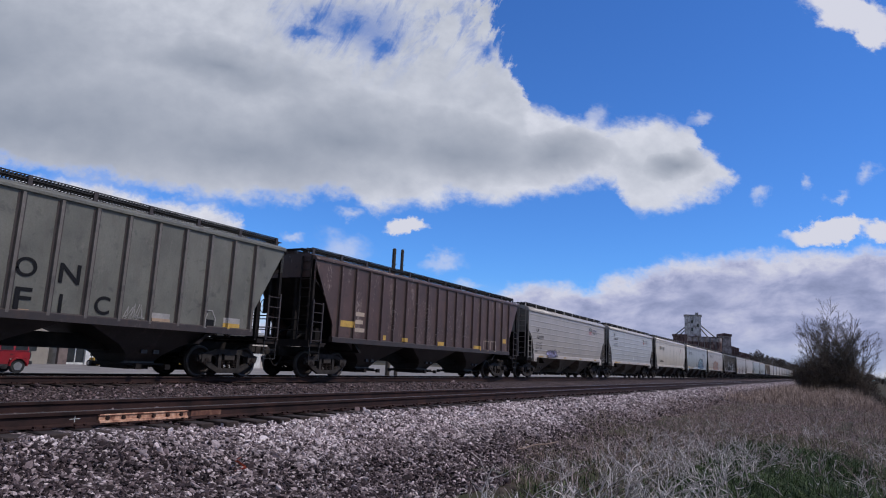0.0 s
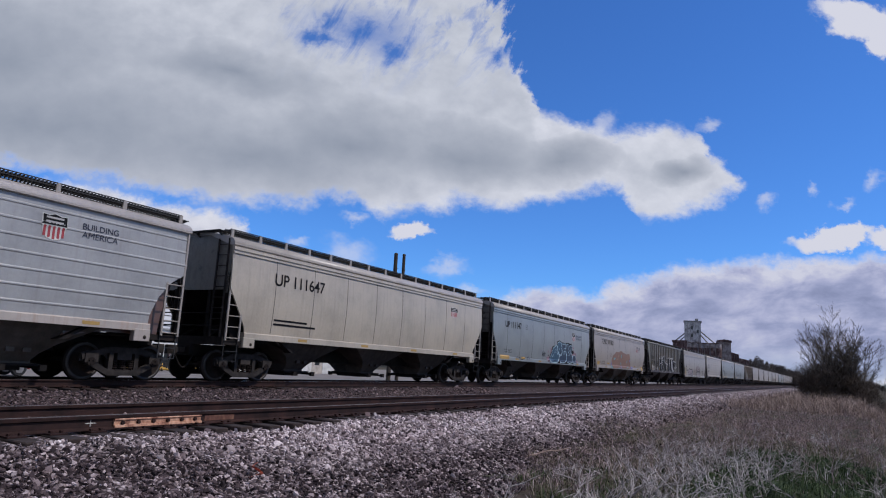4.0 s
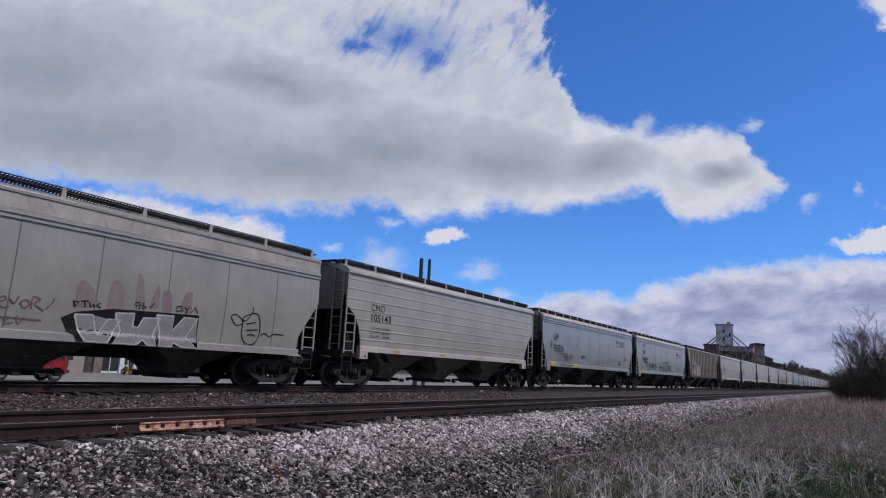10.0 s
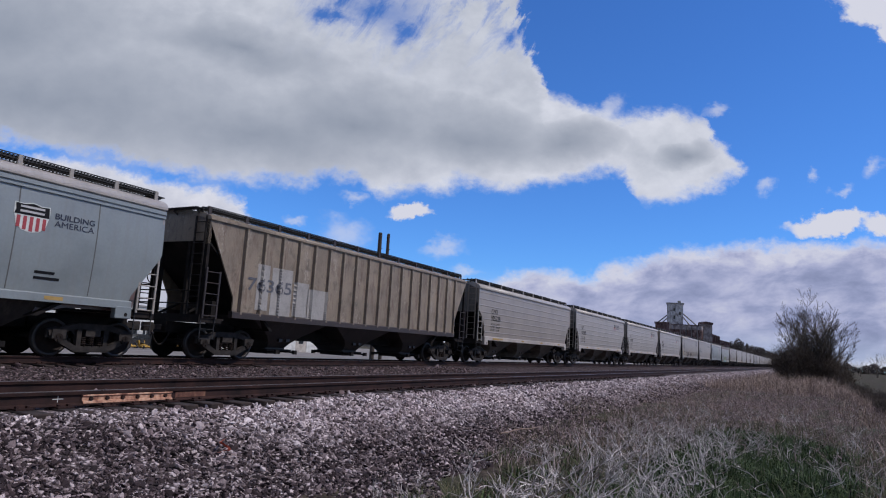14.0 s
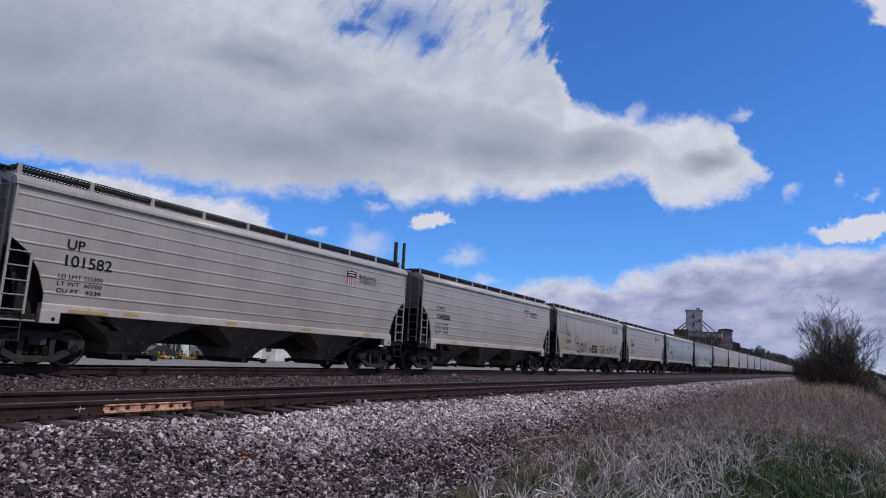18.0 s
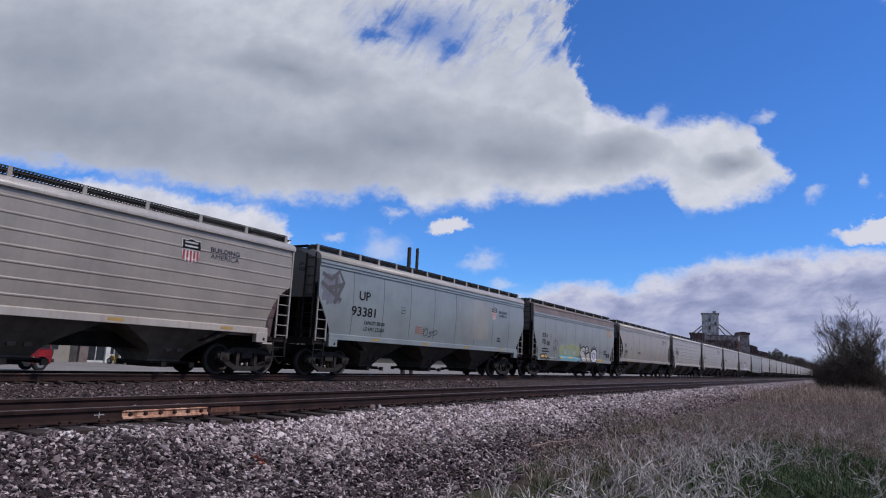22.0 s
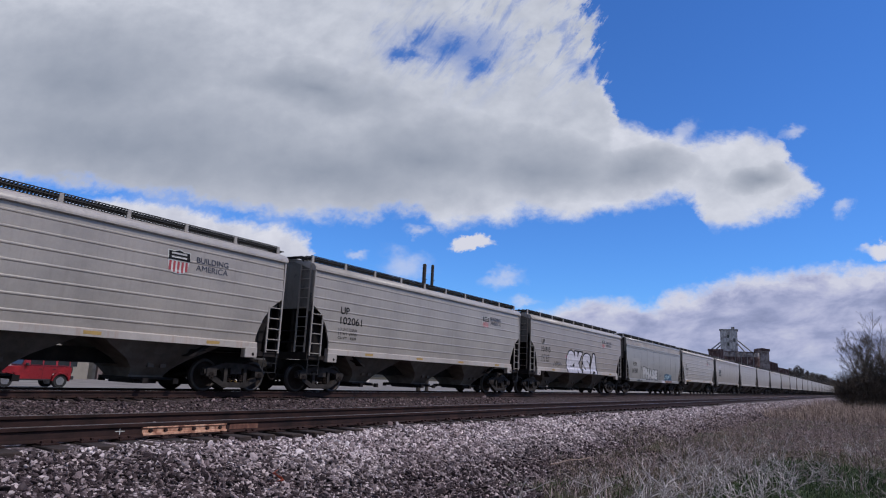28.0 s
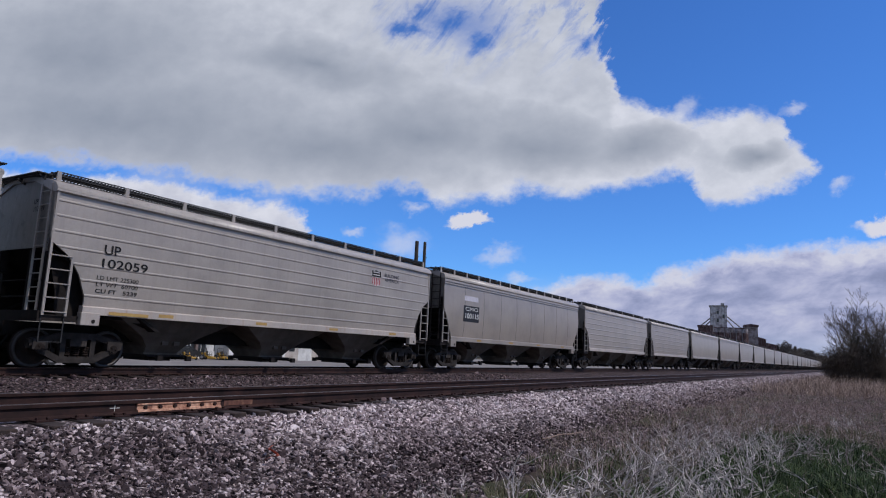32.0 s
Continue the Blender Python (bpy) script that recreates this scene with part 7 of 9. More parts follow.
def marks_20(car, kind, half):
    write(car, kind, 'S', -6.52, 2.36, 0.26, 0.25, m_ink)
    write(car, kind, 'S', -6.21, 2.34, 0.27, 0.26, m_ink)
    write(car, kind, 'W', -5.89, 2.32, 0.27, 0.27, m_ink)
    write(car, kind, '7', -6.52, 1.96, 0.28, 0.22, m_ink)
    write(car, kind, '0', -6.28, 1.94, 0.29, 0.22, m_ink)
    write(car, kind, '1', -6.04, 1.92, 0.29, 0.23, m_ink)
    write(car, kind, '6', -5.79, 1.89, 0.29, 0.23, m_ink)
    write(car, kind, '0', -5.54, 1.87, 0.30, 0.24, m_ink)
    outline("spray_patch", car, kind, curve_through([(-3.77, 1.88), (-3.02, 2.05), (-2.32, 1.97), (-1.63, 2.21), (-0.83, 2.11), (0.02, 1.99), (0.22, 1.44), (-3.64, 1.32)], 3), m_lime, 0.0055)
    ribbon("spray_edge", car, kind, [curve_through([(-3.80, 1.90), (-3.02, 2.08), (-2.32, 2.0), (-1.63, 2.24), (-0.83, 2.14), (0.02, 2.0)], 4)], 0.05, m_skymist, 0.008)
    outline("spray_patch", car, kind, [(-3.64, 1.35), (-1.71, 1.42), (-0.08, 1.21), (-0.05, 1.01), (-3.51, 0.97)], m_cyan, 0.007)
    for k in range(6):
        splash(car, kind, -3.4 + k * 0.55, -2.9 + k * 0.55, 1.36 + 0.05 * (k % 3), 1.75 + 0.09 * (k % 2), (m_sage, m_skymist, m_sage)[k % 3], 60 + k)
        ribbon("spray_edge", car, kind, [[(-3.5 + k * 0.5, 1.02 + 0.03 * (k % 3)), (-3.0 + k * 0.5, 1.05 + 0.04 * (k % 2))]], 0.06, m_skyblue if k % 2 else m_sage, 0.010)
    for form in ([(-3.58, 1.24), (-3.01, 1.24), (-3.0, 1.16), (-3.57, 1.15)], [(-2.06, 1.29), (-1.36, 1.3), (-1.34, 1.19), (-2.04, 1.18)]):
        outline("reflector", car, kind, form, m_yellow, 0.012)
    for k, (form, tint) in enumerate((
            ([(0.25, 1.89), (0.74, 2.05), (1.22, 1.95), (1.05, 1.64), (1.36, 1.44), (1.25, 1.03), (0.49, 0.99), (0.52, 1.31), (0.19, 1.48)], m_palegrey),
            ([(1.14, 1.96), (1.53, 2.1), (1.87, 1.93), (1.71, 1.64), (1.29, 1.66)], m_palegrey),
            ([(1.44, 1.61), (2.08, 1.7), (2.22, 1.11), (1.53, 1.03)], m_peelpink),
            ([(2.43, 1.76), (3.08, 1.98), (3.64, 1.77), (3.62, 1.19), (2.95, 0.92), (2.46, 1.05)], m_pale))):
        throw_up(car, kind, form, tint, m_ink, 0.075, 0.010 + 0.002 * k)
    ribbon("graffiti_stroke", car, kind, [[(2.45, 1.82), (2.55, 2.12), (2.8, 1.95), (3.05, 2.2), (3.25, 1.95), (3.6, 2.1), (3.62, 1.8)], curve_through([(2.85, 1.25), (2.85, 1.65), (3.2, 1.62), (3.2, 1.3), (2.85, 1.25)], 3), [(0.65, 1.75), (0.85, 1.72)], curve_through([(1.45, 1.85), (1.55, 1.78), (1.65, 1.86)], 3)], 0.06, m_ink, 0.022)
    for form in ([(-6.68, 1.27), (-6.24, 1.37), (-6.1, 1.16), (-6.66, 1.1)], [(-6.06, 1.31), (-5.77, 1.38), (-5.7, 1.12), (-5.97, 1.07)]):
        throw_up(car, kind, form, m_amber, m_ink, 0.06, 0.009)
    throw_up(car, kind, [(-5.71, 1.18), (-5.23, 1.11), (-5.6, 1.08)], m_amber, m_ink, 0.04, 0.009, False)
    ribbon("graffiti_scrawl", car, kind, [[(-4.69, 1.59), (-4.63, 1.9), (-4.54, 1.5), (-4.48, 1.84), (-4.4, 1.58), (-4.32, 1.93), (-4.24, 1.66), (-4.12, 1.81), (-4.03, 1.47)], [(-4.6, 1.19), (-4.54, 0.99), (-4.43, 1.2), (-4.36, 1.0), (-4.25, 1.18), (-4.12, 1.02), (-4.0, 1.23), (-3.9, 1.03), (-3.63, 1.25)], [(-4.7, 2.0), (-4.5, 2.35), (-4.35, 2.05), (-4.2, 2.3), (-4.0, 1.95)]], 0.04, m_ink, 0.010)
    scrawl(car, kind, 0.0, 0.25, 1.9, 2.3, m_plum, 64, 5, 0.03)
    scrawl(car, kind, -0.6, 0.1, 0.95, 1.1, m_ink, 65, 6, 0.03)
    scrawl(car, kind, 4.3, 5.2, 1.55, 1.95, m_soot, 66, 8, 0.02)
    for a in (5.9, 6.35):
        field(car, kind, a, a + 0.36, 1.42, 1.72, m_graf)
    boxmark(car, kind, -5.31, -5.03, 2.30, 2.54)
    bars(car, kind, -6.45, -5.35, 1.45, 1.75, m_ink, 2)
    splash(car, kind, 5.97, 7.08, 2.88, 3.73, m_rustwash, 109)
    splash(car, kind, 0.41, 2.68, 3.78, 4.17, m_rustwash, 110)
    bars(car, kind, 5.31, 5.99, 1.61, 1.98, m_ink, 3)
    field(car, kind, 3.85, 4.91, 1.10, 1.26, m_amber)


def marks_21(car, kind, half):
    write(car, kind, 'UP', -7.42, 2.47, 0.24, 0.41, m_ink)
    write(car, kind, '91650', -7.44, 1.94, 0.26, 0.87, m_ink)
    write(car, kind, 'LD LMT 223800', -7.48, 1.79, 0.10, 0.90, m_ink)
    write(car, kind, 'LT WT  62100', -7.48, 1.62, 0.10, 0.90, m_ink)
    shield(car, kind, 5.53, 6.14, 3.05, 3.64)
    write(car, kind, "BUILDING", 6.39, 3.38, 0.11, 0.99, m_navy)
    write(car, kind, "AMERICA", 6.39, 3.24, 0.11, 0.99, m_navy)
    boxmark(car, kind, -5.59, -5.26, 2.26, 2.51)
    bars(car, kind, -3.35, -2.26, 1.99, 2.16, m_ink, 3)
    field(car, kind, -6.39, -5.71, 1.22, 1.36, m_amber)


def marks_22(car, kind, half):
    write(car, kind, 'CMO', -6.52, 2.77, 0.30, 0.84, m_ink)
    write(car, kind, '105050', -6.56, 2.41, 0.33, 1.39, m_ink)
    write(car, kind, 'LD LMT 225300', -6.58, 2.18, 0.07, 1.08, m_ink)
    write(car, kind, 'LT WT  60700', -6.58, 2.07, 0.07, 1.08, m_ink)
    write(car, kind, 'CU FT   5239', -6.58, 1.96, 0.07, 1.08, m_ink)


def marks_23(car, kind, half):
    write(car, kind, 'UP', -6.66, 2.74, 0.22, 0.42, m_ink)
    write(car, kind, '102062', -6.67, 2.33, 0.30, 1.24, m_ink)
    write(car, kind, 'LD LMT 225300', -6.70, 2.09, 0.08, 1.01, m_ink)
    write(car, kind, 'LT WT  60700', -6.70, 1.96, 0.08, 1.01, m_ink)
    write(car, kind, 'CU FT   5239', -6.70, 1.82, 0.08, 1.01, m_ink)
    shield(car, kind, 3.57, 4.36, 3.09, 3.76)
    write(car, kind, "BUILDING", 4.52, 3.50, 0.16, 1.08, m_navy)
    write(car, kind, "AMERICA", 4.52, 3.28, 0.16, 1.08, m_navy)
    field(car, kind, -6.42, -5.36, 1.25, 1.36, m_amber)


def marks_24(car, kind, half):
    write(car, kind, 'UP', -6.39, 2.71, 0.25, 0.47, m_ink)
    write(car, kind, '102061', -6.38, 2.36, 0.26, 1.18, m_ink)
    write(car, kind, 'LD LMT 225300', -6.43, 2.14, 0.09, 0.99, m_ink)
    write(car, kind, 'LT WT  60700', -6.43, 1.99, 0.09, 0.99, m_ink)
    write(car, kind, 'CU FT   5239', -6.43, 1.84, 0.09, 0.99, m_ink)
    shield(car, kind, 3.71, 4.41, 3.07, 3.66)
    write(car, kind, "BUILDING", 4.55, 3.50, 0.16, 1.08, m_navy)
    write(car, kind, "AMERICA", 4.55, 3.29, 0.16, 1.08, m_navy)


def marks_25(car, kind, half):
    write(car, kind, 'UP', -6.42, 2.77, 0.28, 0.43, m_ink)
    write(car, kind, '101915', -6.41, 2.34, 0.29, 1.21, m_ink)
    write(car, kind, 'LD LMT 225300', -6.43, 2.10, 0.09, 1.14, m_ink)
    write(car, kind, 'LT WT  60700', -6.43, 1.94, 0.09, 1.14, m_ink)
    write(car, kind, 'CU FT   5239', -6.43, 1.79, 0.09, 1.14, m_ink)
    shield(car, kind, 3.69, 4.33, 3.08, 3.69)
    write(car, kind, "BUILDING", 4.56, 3.45, 0.15, 1.07, m_navy)
    write(car, kind, "AMERICA", 4.56, 3.25, 0.15, 1.07, m_navy)
    fat_word(car, kind, -2.67, 2.66, 1.08, 2.66, "eKSA", (1.0, 0.98, 0.96, 0.98), m_pale, m_ink)
    field(car, kind, -2.81, -2.36, 2.15, 2.29, m_pink)
    scrawl(car, kind, -4.65, -3.45, 1.54, 1.93, m_ink, 122, 8, 0.03)


def marks_26(car, kind, half):
    field(car, kind, -7.19, -5.09, 1.30, 2.79, p_patch)
    write(car, kind, 'FURX', -6.89, 2.18, 0.29, 1.01, m_ink)
    write(car, kind, '841849', -7.00, 1.61, 0.38, 1.38, m_ink)
    fat_word(car, kind, -4.15, 0.18, 1.24, 2.20, "PHASE", (1.0, 0.92, 0.88, 0.86, 0.84), m_palegrey, m_dimink, 0.0)
    scrawl(car, kind, 0.40, 1.57, 0.89, 1.86, m_ink, 132, 7, 0.02)
    splash(car, kind, 2.34, 5.38, 0.87, 1.87, m_deepblue, 133)
    splash(car, kind, 2.53, 5.25, 0.91, 1.30, m_orange, 134)
    splash(car, kind, 1.43, 2.69, 0.84, 1.24, m_pale, 136)
    scrawl(car, kind, 2.60, 4.96, 1.30, 1.82, m_paleblue, 137, 7, 0.05)
    scrawl(car, kind, 2.73, 4.97, 1.01, 1.83, m_ink, 138, 6, 0.03)
    scrawl(car, kind, -5.76, -4.35, 0.87, 1.19, m_ink, 135, 14, 0.03)
    boxmark(car, kind, -4.77, -4.48, 1.97, 2.20)


def marks_27(car, kind, half):
    write(car, kind, 'UP', -6.61, 2.75, 0.24, 0.42, m_ink)
    write(car, kind, '102059', -6.63, 2.43, 0.22, 1.22, m_ink)
    write(car, kind, 'LD LMT 225300', -6.71, 2.13, 0.10, 1.09, m_ink)
    write(car, kind, 'LT WT  60700', -6.71, 1.97, 0.10, 1.09, m_ink)
    write(car, kind, 'CU FT   5239', -6.71, 1.81, 0.10, 1.09, m_ink)
    shield(car, kind, 3.82, 4.49, 3.12, 3.77)
    write(car, kind, "BUILDING", 4.68, 3.55, 0.13, 0.95, m_navy)
    write(car, kind, "AMERICA", 4.68, 3.37, 0.13, 0.95, m_navy)
    field(car, kind, -6.33, -5.26, 1.22, 1.38, m_amber)


def marks_28(car, kind, half):
    field(car, kind, -6.66, -5.16, 2.21, 2.96, m_graf)
    write(car, kind, 'CMO', -6.50, 2.72, 0.18, 1.21, m_white)
    write(car, kind, '100115', -6.47, 2.37, 0.24, 1.27, m_white)
    field(car, kind, -6.59, -5.27, 3.19, 3.42, m_pale)


LETTERS = {"l0": marks_0, "l1": marks_1, "l2": marks_2, "l3": marks_3, "l4": marks_4, "l5": marks_5, "l6": marks_6, "l7": marks_7, "l8": marks_8, "l9": marks_9, "l10": marks_10, "l11": marks_11, "l12": marks_12, "l13": marks_13, "l14": marks_14, "l15": marks_15, "l16": marks_16, "l17": marks_17, "l18": marks_18, "l19": marks_19, "l20": marks_20, "l21": marks_21, "l22": marks_22, "l23": marks_23, "l24": marks_24, "l25": marks_25, "l26": marks_26, "l27": marks_27, "l28": marks_28}


# Front and rear end of each car's body along the train at the start of the clip, its shape, paint and look.
RIB, SMO, RND, PST, DEP = "ribbed_side", "smooth_side", "round_side", "post_side", "deep_side"
GREY_L = "light grey covered hopper car with pressed horizontal ribs"
TRAIN = [
    (-1.70, 16.09, PST, p_green, "weathered grey-green covered hopper car with outside posts", "l0"),
    (17.65, 35.46, PST, p_brown, "rusty dark brown covered hopper car with outside posts", "l1"),
    (37.06, 52.91, RIB, p_grey, "light grey ribbed covered hopper car with a small blue tag", "l2"),
    (54.28, 70.10, RIB, p_silver, "silver grey covered hopper car with pressed horizontal ribs", "l3"),
    (71.69, 88.34, SMO, p_cream, "cream covered hopper car with smooth sides", "l4"),
    (89.74, 106.38, SMO, p_blue, "blue-grey covered hopper car with large blue graffiti", "l5"),
    (107.62, 123.94, SMO, p_grey2, "warm grey covered hopper car with a brown and turquoise graffiti patch", "l6"),
    (125.57, 143.23, PST, p_green, "grey-green covered hopper car with outside posts and black graffiti", "l7"),
    (145.11, 162.15, DEP, p_white, "dirty white covered hopper car with pink and black graffiti", "l8"),
    (163.62, 179.43, RIB, p_grey, GREY_L, "l9"),
    (180.70, 198.07, SMO, p_blue, "blue-grey covered hopper car with smooth sides", "l10"),
    (199.37, 216.70, SMO, p_blue, "blue-grey covered hopper car with black graffiti outlines", "l11"),
    (218.30, 235.37, PST, p_tan, "rust-streaked tan covered hopper car with outside posts", "l12"),
    (236.92, 252.97, RIB, p_grey2, GREY_L, "l13"),
    (254.45, 270.14, RIB, p_grey, GREY_L, "l14"),
    (271.47, 287.31, RIB, p_grey, GREY_L, "l15"),
    (288.70, 304.41, RIB, p_grey, GREY_L, "l16"),
    (305.70, 322.02, SMO, p_grey2, "warm grey covered hopper car with scrawled black graffiti", "l17"),
    (323.56, 339.31, RIB, p_grey2, GREY_L, "l18"),
    (340.59, 357.64, SMO, p_blue, "pale blue-grey covered hopper car with patched panels", "l19"),
    (359.07, 374.74, DEP, p_pale, "rust-stained pale grey covered hopper car with bright graffiti", "l20"),
    (376.35, 394.07, RND, p_grey2, "warm grey covered hopper car with rounded cut-away ends", "l21"),
    (395.62, 411.40, RIB, p_grey, GREY_L, "l22"),
    (412.49, 428.20, RIB, p_grey, GREY_L, "l23"),
    (429.50, 445.11, RIB, p_grey, GREY_L, "l24"),
    (446.47, 462.25, RIB, p_grey2, "light grey ribbed covered hopper car with white graffiti letters", "l25"),
    (463.54, 480.52, DEP, p_grime, "grey covered hopper car with silver and blue graffiti", "l26"),
    (481.68, 497.47, RIB, p_grey, GREY_L, "l27"),
    (498.65, 515.43, SMO, p_grey2, "warm grey covered hopper car with a dark square panel", "l28"),
]


END_MARKS = {"l2": ("UP", "101597"), "l3": ("UP", "102627"), "l5": ("UP", "111147"), "l6": ("CMO", "101387"), "l10": ("UP", "95836"), "l11": ("UP", "95507"), "l17": ("CMO", "22285"), "l19": ("UP", "93381"), "l20": ("SSW", "70160"),
             "l21": ("UP", "91650"), "l25": ("UP", "101915"), "l26": ("FURX", "841849"), "l27": ("UP", "102059")}


def build_train():
    for i, (front, rear, kind, pt, label, key) in enumerate(TRAIN):
        dark = kind == PST
        hopper_car(front, rear, kind, pt, label, 2, LETTERS.get(key), post_mat=p_flange if dark else p_grey, edge_mat=p_rib if pt is p_green else pt, sill_mat=p_flange if dark else None,
                   roof_mat=p_rustroof if key == "l20" else None, marks=END_MARKS.get(key))
    y = 516.8
    for i in range(30):
        kind, pt = ((RIB, p_grey), (RIB, p_grey2), (SMO, p_grey), (RIB, p_grey), (SMO, p_grey2), (RIB, p_grey))[(i * 7 + i // 3) % 6]
        ln = 15.8 if kind == RIB else 16.9
        hopper_car(y, y + ln, kind, pt, "light grey covered hopper car far along the train", 1 if i < 8 else 0, None, post_mat=p_grey)
        y += ln + 1.35


# ---- the yard beyond the tracks ----
m_red = material("red_car_paint", (0.22, 0.012, 0.018), 0.3, 0, dark=(0.22, 0.012, 0.018), light=(0.36, 0.02, 0.026), patch=2, grain=40, bump=0, spec=0.6)
m_glass = material("dark_window_glass", (0.03, 0.035, 0.04), 0.12, 0, bump=0, spec=0.7)
m_tyre = material("tyre_rubber", (0.02, 0.02, 0.021), 0.85)
m_alloy = material("wheel_alloy", (0.35, 0.35, 0.36), 0.35, 0.7)
m_plastic = material("black_plastic", (0.025, 0.025, 0.026), 0.6)
m_panel = material("white_metal_panel", (0.62, 0.62, 0.60), 0.5, 0, patch=1.2, streak=0.2)
m_tanwall = material("tan_metal_wall", (0.27, 0.24, 0.20), 0.6, 0, patch=0.5, streak=0.2)
m_yell = material("machine_yellow", (0.40, 0.235, 0.03), 0.5, 0, dark=(0.16, 0.09, 0.02), patch=3)
m_wood = material("dark_pole_wood", (0.045, 0.036, 0.03), 0.85, 0, patch=2, grain=25, bump=0.4)
m_roofing = material("grey_roofing", (0.25, 0.25, 0.25), 0.7, 0, patch=1)


def yard_z(x):
    return profile(x, YARD)


def wheel_part(parent, x, y, z, r, w, name="wheel"):
    bm = bmesh.new()
    tube(bm, (x - w / 2, y, z), (x + w / 2, y, z), r, 20)
    bevelled(bm, r * 0.12)
    wh = part(name, bm, m_tyre, parent)
    bm = bmesh.new()
    tube(bm, (x - w / 2 - 0.006, y, z), (x + w / 2 + 0.006, y, z), r * 0.55, 14)
    for k in range(5):
        a = k * math.tau / 5
        box(bm, x + w / 2, x + w / 2 + 0.02, -0.04, 0.04, 0.03, r * 0.58, Matrix.Translation((0, y, z)) @ pose(0, 0, 0, math.degrees(a), 0, 0))
    part("rim", bm, m_alloy, wh)
    return wh


def red_suv():
    """A boxy four-door off-road car; its nose points along -y."""
    car = tagged(new("off_road_car"), "boxy red four-door off-road car parked in the yard", "car")
    bm = bmesh.new()
    prism(bm, [(-2.05, 0.50), (-2.05, 1.02), (-1.95, 1.12), (-0.72, 1.18), (-0.66, 1.20), (2.02, 1.20), (2.08, 1.12), (2.08, 0.52), (1.92, 0.48), (1.86, 0.80), (1.02, 0.80), (0.94, 0.46), (-0.94, 0.46), (-1.02, 0.80), (-1.86, 0.80), (-1.92, 0.48)], 'x', -0.78, 0.78)
    bevelled(bm, 0.03, 2)
    part("body", bm, m_red, car)
    bm = bmesh.new()
    vs = [(-0.74, -0.62, 1.19), (0.74, -0.62, 1.19), (0.74, 2.04, 1.19), (-0.74, 2.04, 1.19), (-0.66, -0.42, 1.78), (0.66, -0.42, 1.78), (0.66, 1.96, 1.80), (-0.66, 1.96, 1.80)]
    b = [bm.verts.new(v) for v in vs]
    for f in ((0, 1, 2, 3), (4, 7, 6, 5), (0, 4, 5, 1), (1, 5, 6, 2), (2, 6, 7, 3), (3, 7, 4, 0)):
        bm.faces.new([b[i] for i in f])
    bmesh.ops.recalc_face_normals(bm, faces=bm.faces)
    bevelled(bm, 0.05, 2)
    part("cabin", bm, m_red, car)
    for y0, y1 in ((-0.36, 0.42), (0.50, 1.16), (1.26, 1.92)):
        bm = bmesh.new()
        prism(bm, [(y0 + (0.14 if y0 < 0 else 0), 1.27), (y1, 1.27), (y1 - 0.03, 1.68), (y0 + 0.16 if y0 < 0 else y0 + 0.02, 1.68)], 'x', 0.0, 0.03)
        for side in (1, -1):
            me = bm.copy()
            part("side_window", me, m_glass, car, m=pose(0.706 if side > 0 else -0.736, 0, 0))
        bm.free()
    bm = bmesh.new()
    box(bm, -0.60, 0.60, -0.015, 0.015, -0.22, 0.22)
    part("windscreen", bm, m_glass, car, m=pose(0, -0.535, 1.48, -19, 0, 0))
    bm = bmesh.new()
    box(bm, -0.5, 0.5, 2.02, 2.04, 1.30, 1.68)
    part("rear_window", bm, m_glass, car)
    for sy in (-1.45, 1.45):
        for sx in (-0.72, 0.72):
            wheel_part(car, sx, sy, 0.40, 0.40, 0.26)
            bm = bmesh.new()
            pts = [(0.50 * math.cos(a), 0.42 + 0.46 * math.sin(a)) for a in [math.pi * i / 8 for i in range(9)]]
            inn = [(0.44 * math.cos(a), 0.40 + 0.41 * math.sin(a)) for a in [math.pi * i / 8 for i in range(9)]]
            prism(bm, pts + inn[::-1], 'x', -0.10, 0.10)
            part("fender_flare", bm, m_red, car, m=pose(0.84 if sx > 0 else -0.84, sy, 0))
    for sy, nm in ((-2.18, "front_bumper"), (2.14, "rear_bumper")):
        bm = bmesh.new()
        box(bm, -0.8, 0.8, sy - 0.09, sy + 0.09, 0.50, 0.70)
        part(nm, bevelled(bm, 0.03), m_plastic, car)
    bm = bmesh.new()
    tube(bm, (0.05, 2.12, 1.02), (0.05, 2.34, 1.02), 0.38, 18)
    part("spare_wheel", bevelled(bm, 0.04), m_tyre, car)
    for sx in (-0.6, 0.6):
        bm = bmesh.new()
        box(bm, sx - 0.07, sx + 0.07, 2.06, 2.12, 0.95, 1.15)
        part("tail_lamp", bm, m_red, car)
        bm = bmesh.new()
        tube(bm, (sx * 0.85, -2.09, 0.92), (sx * 0.85, -2.04, 0.92), 0.10, 12)
        part("headlamp", bm, m_alloy, car)
    bm = bmesh.new()
    box(bm, 0.76, 0.80, -0.9, 0.9, 0.42, 0.50)
    part("side_step", bm, m_plastic, car)
    bm = bmesh.new()
    box(bm, 0.76, 0.96, -0.50, -0.38, 1.20, 1.36)
    part("mirror", bevelled(bm, 0.03), m_plastic, car)
    for y in (0.46, 1.22):
        bm = bmesh.new()
        box(bm, 0.782, 0.786, y - 0.006, y + 0.006, 0.52, 1.18)
        part("door_gap", bm, m_plastic, car)
        bm = bmesh.new()
        box(bm, 0.78, 0.81, y - 0.22, y - 0.08, 1.02, 1.06)
        part("door_handle", bm, m_plastic, car)
    return car


suv = red_suv()
suv.matrix_basis = pose(-39.8, 19.15, yard_z(-39.8), 0, 0, 0)


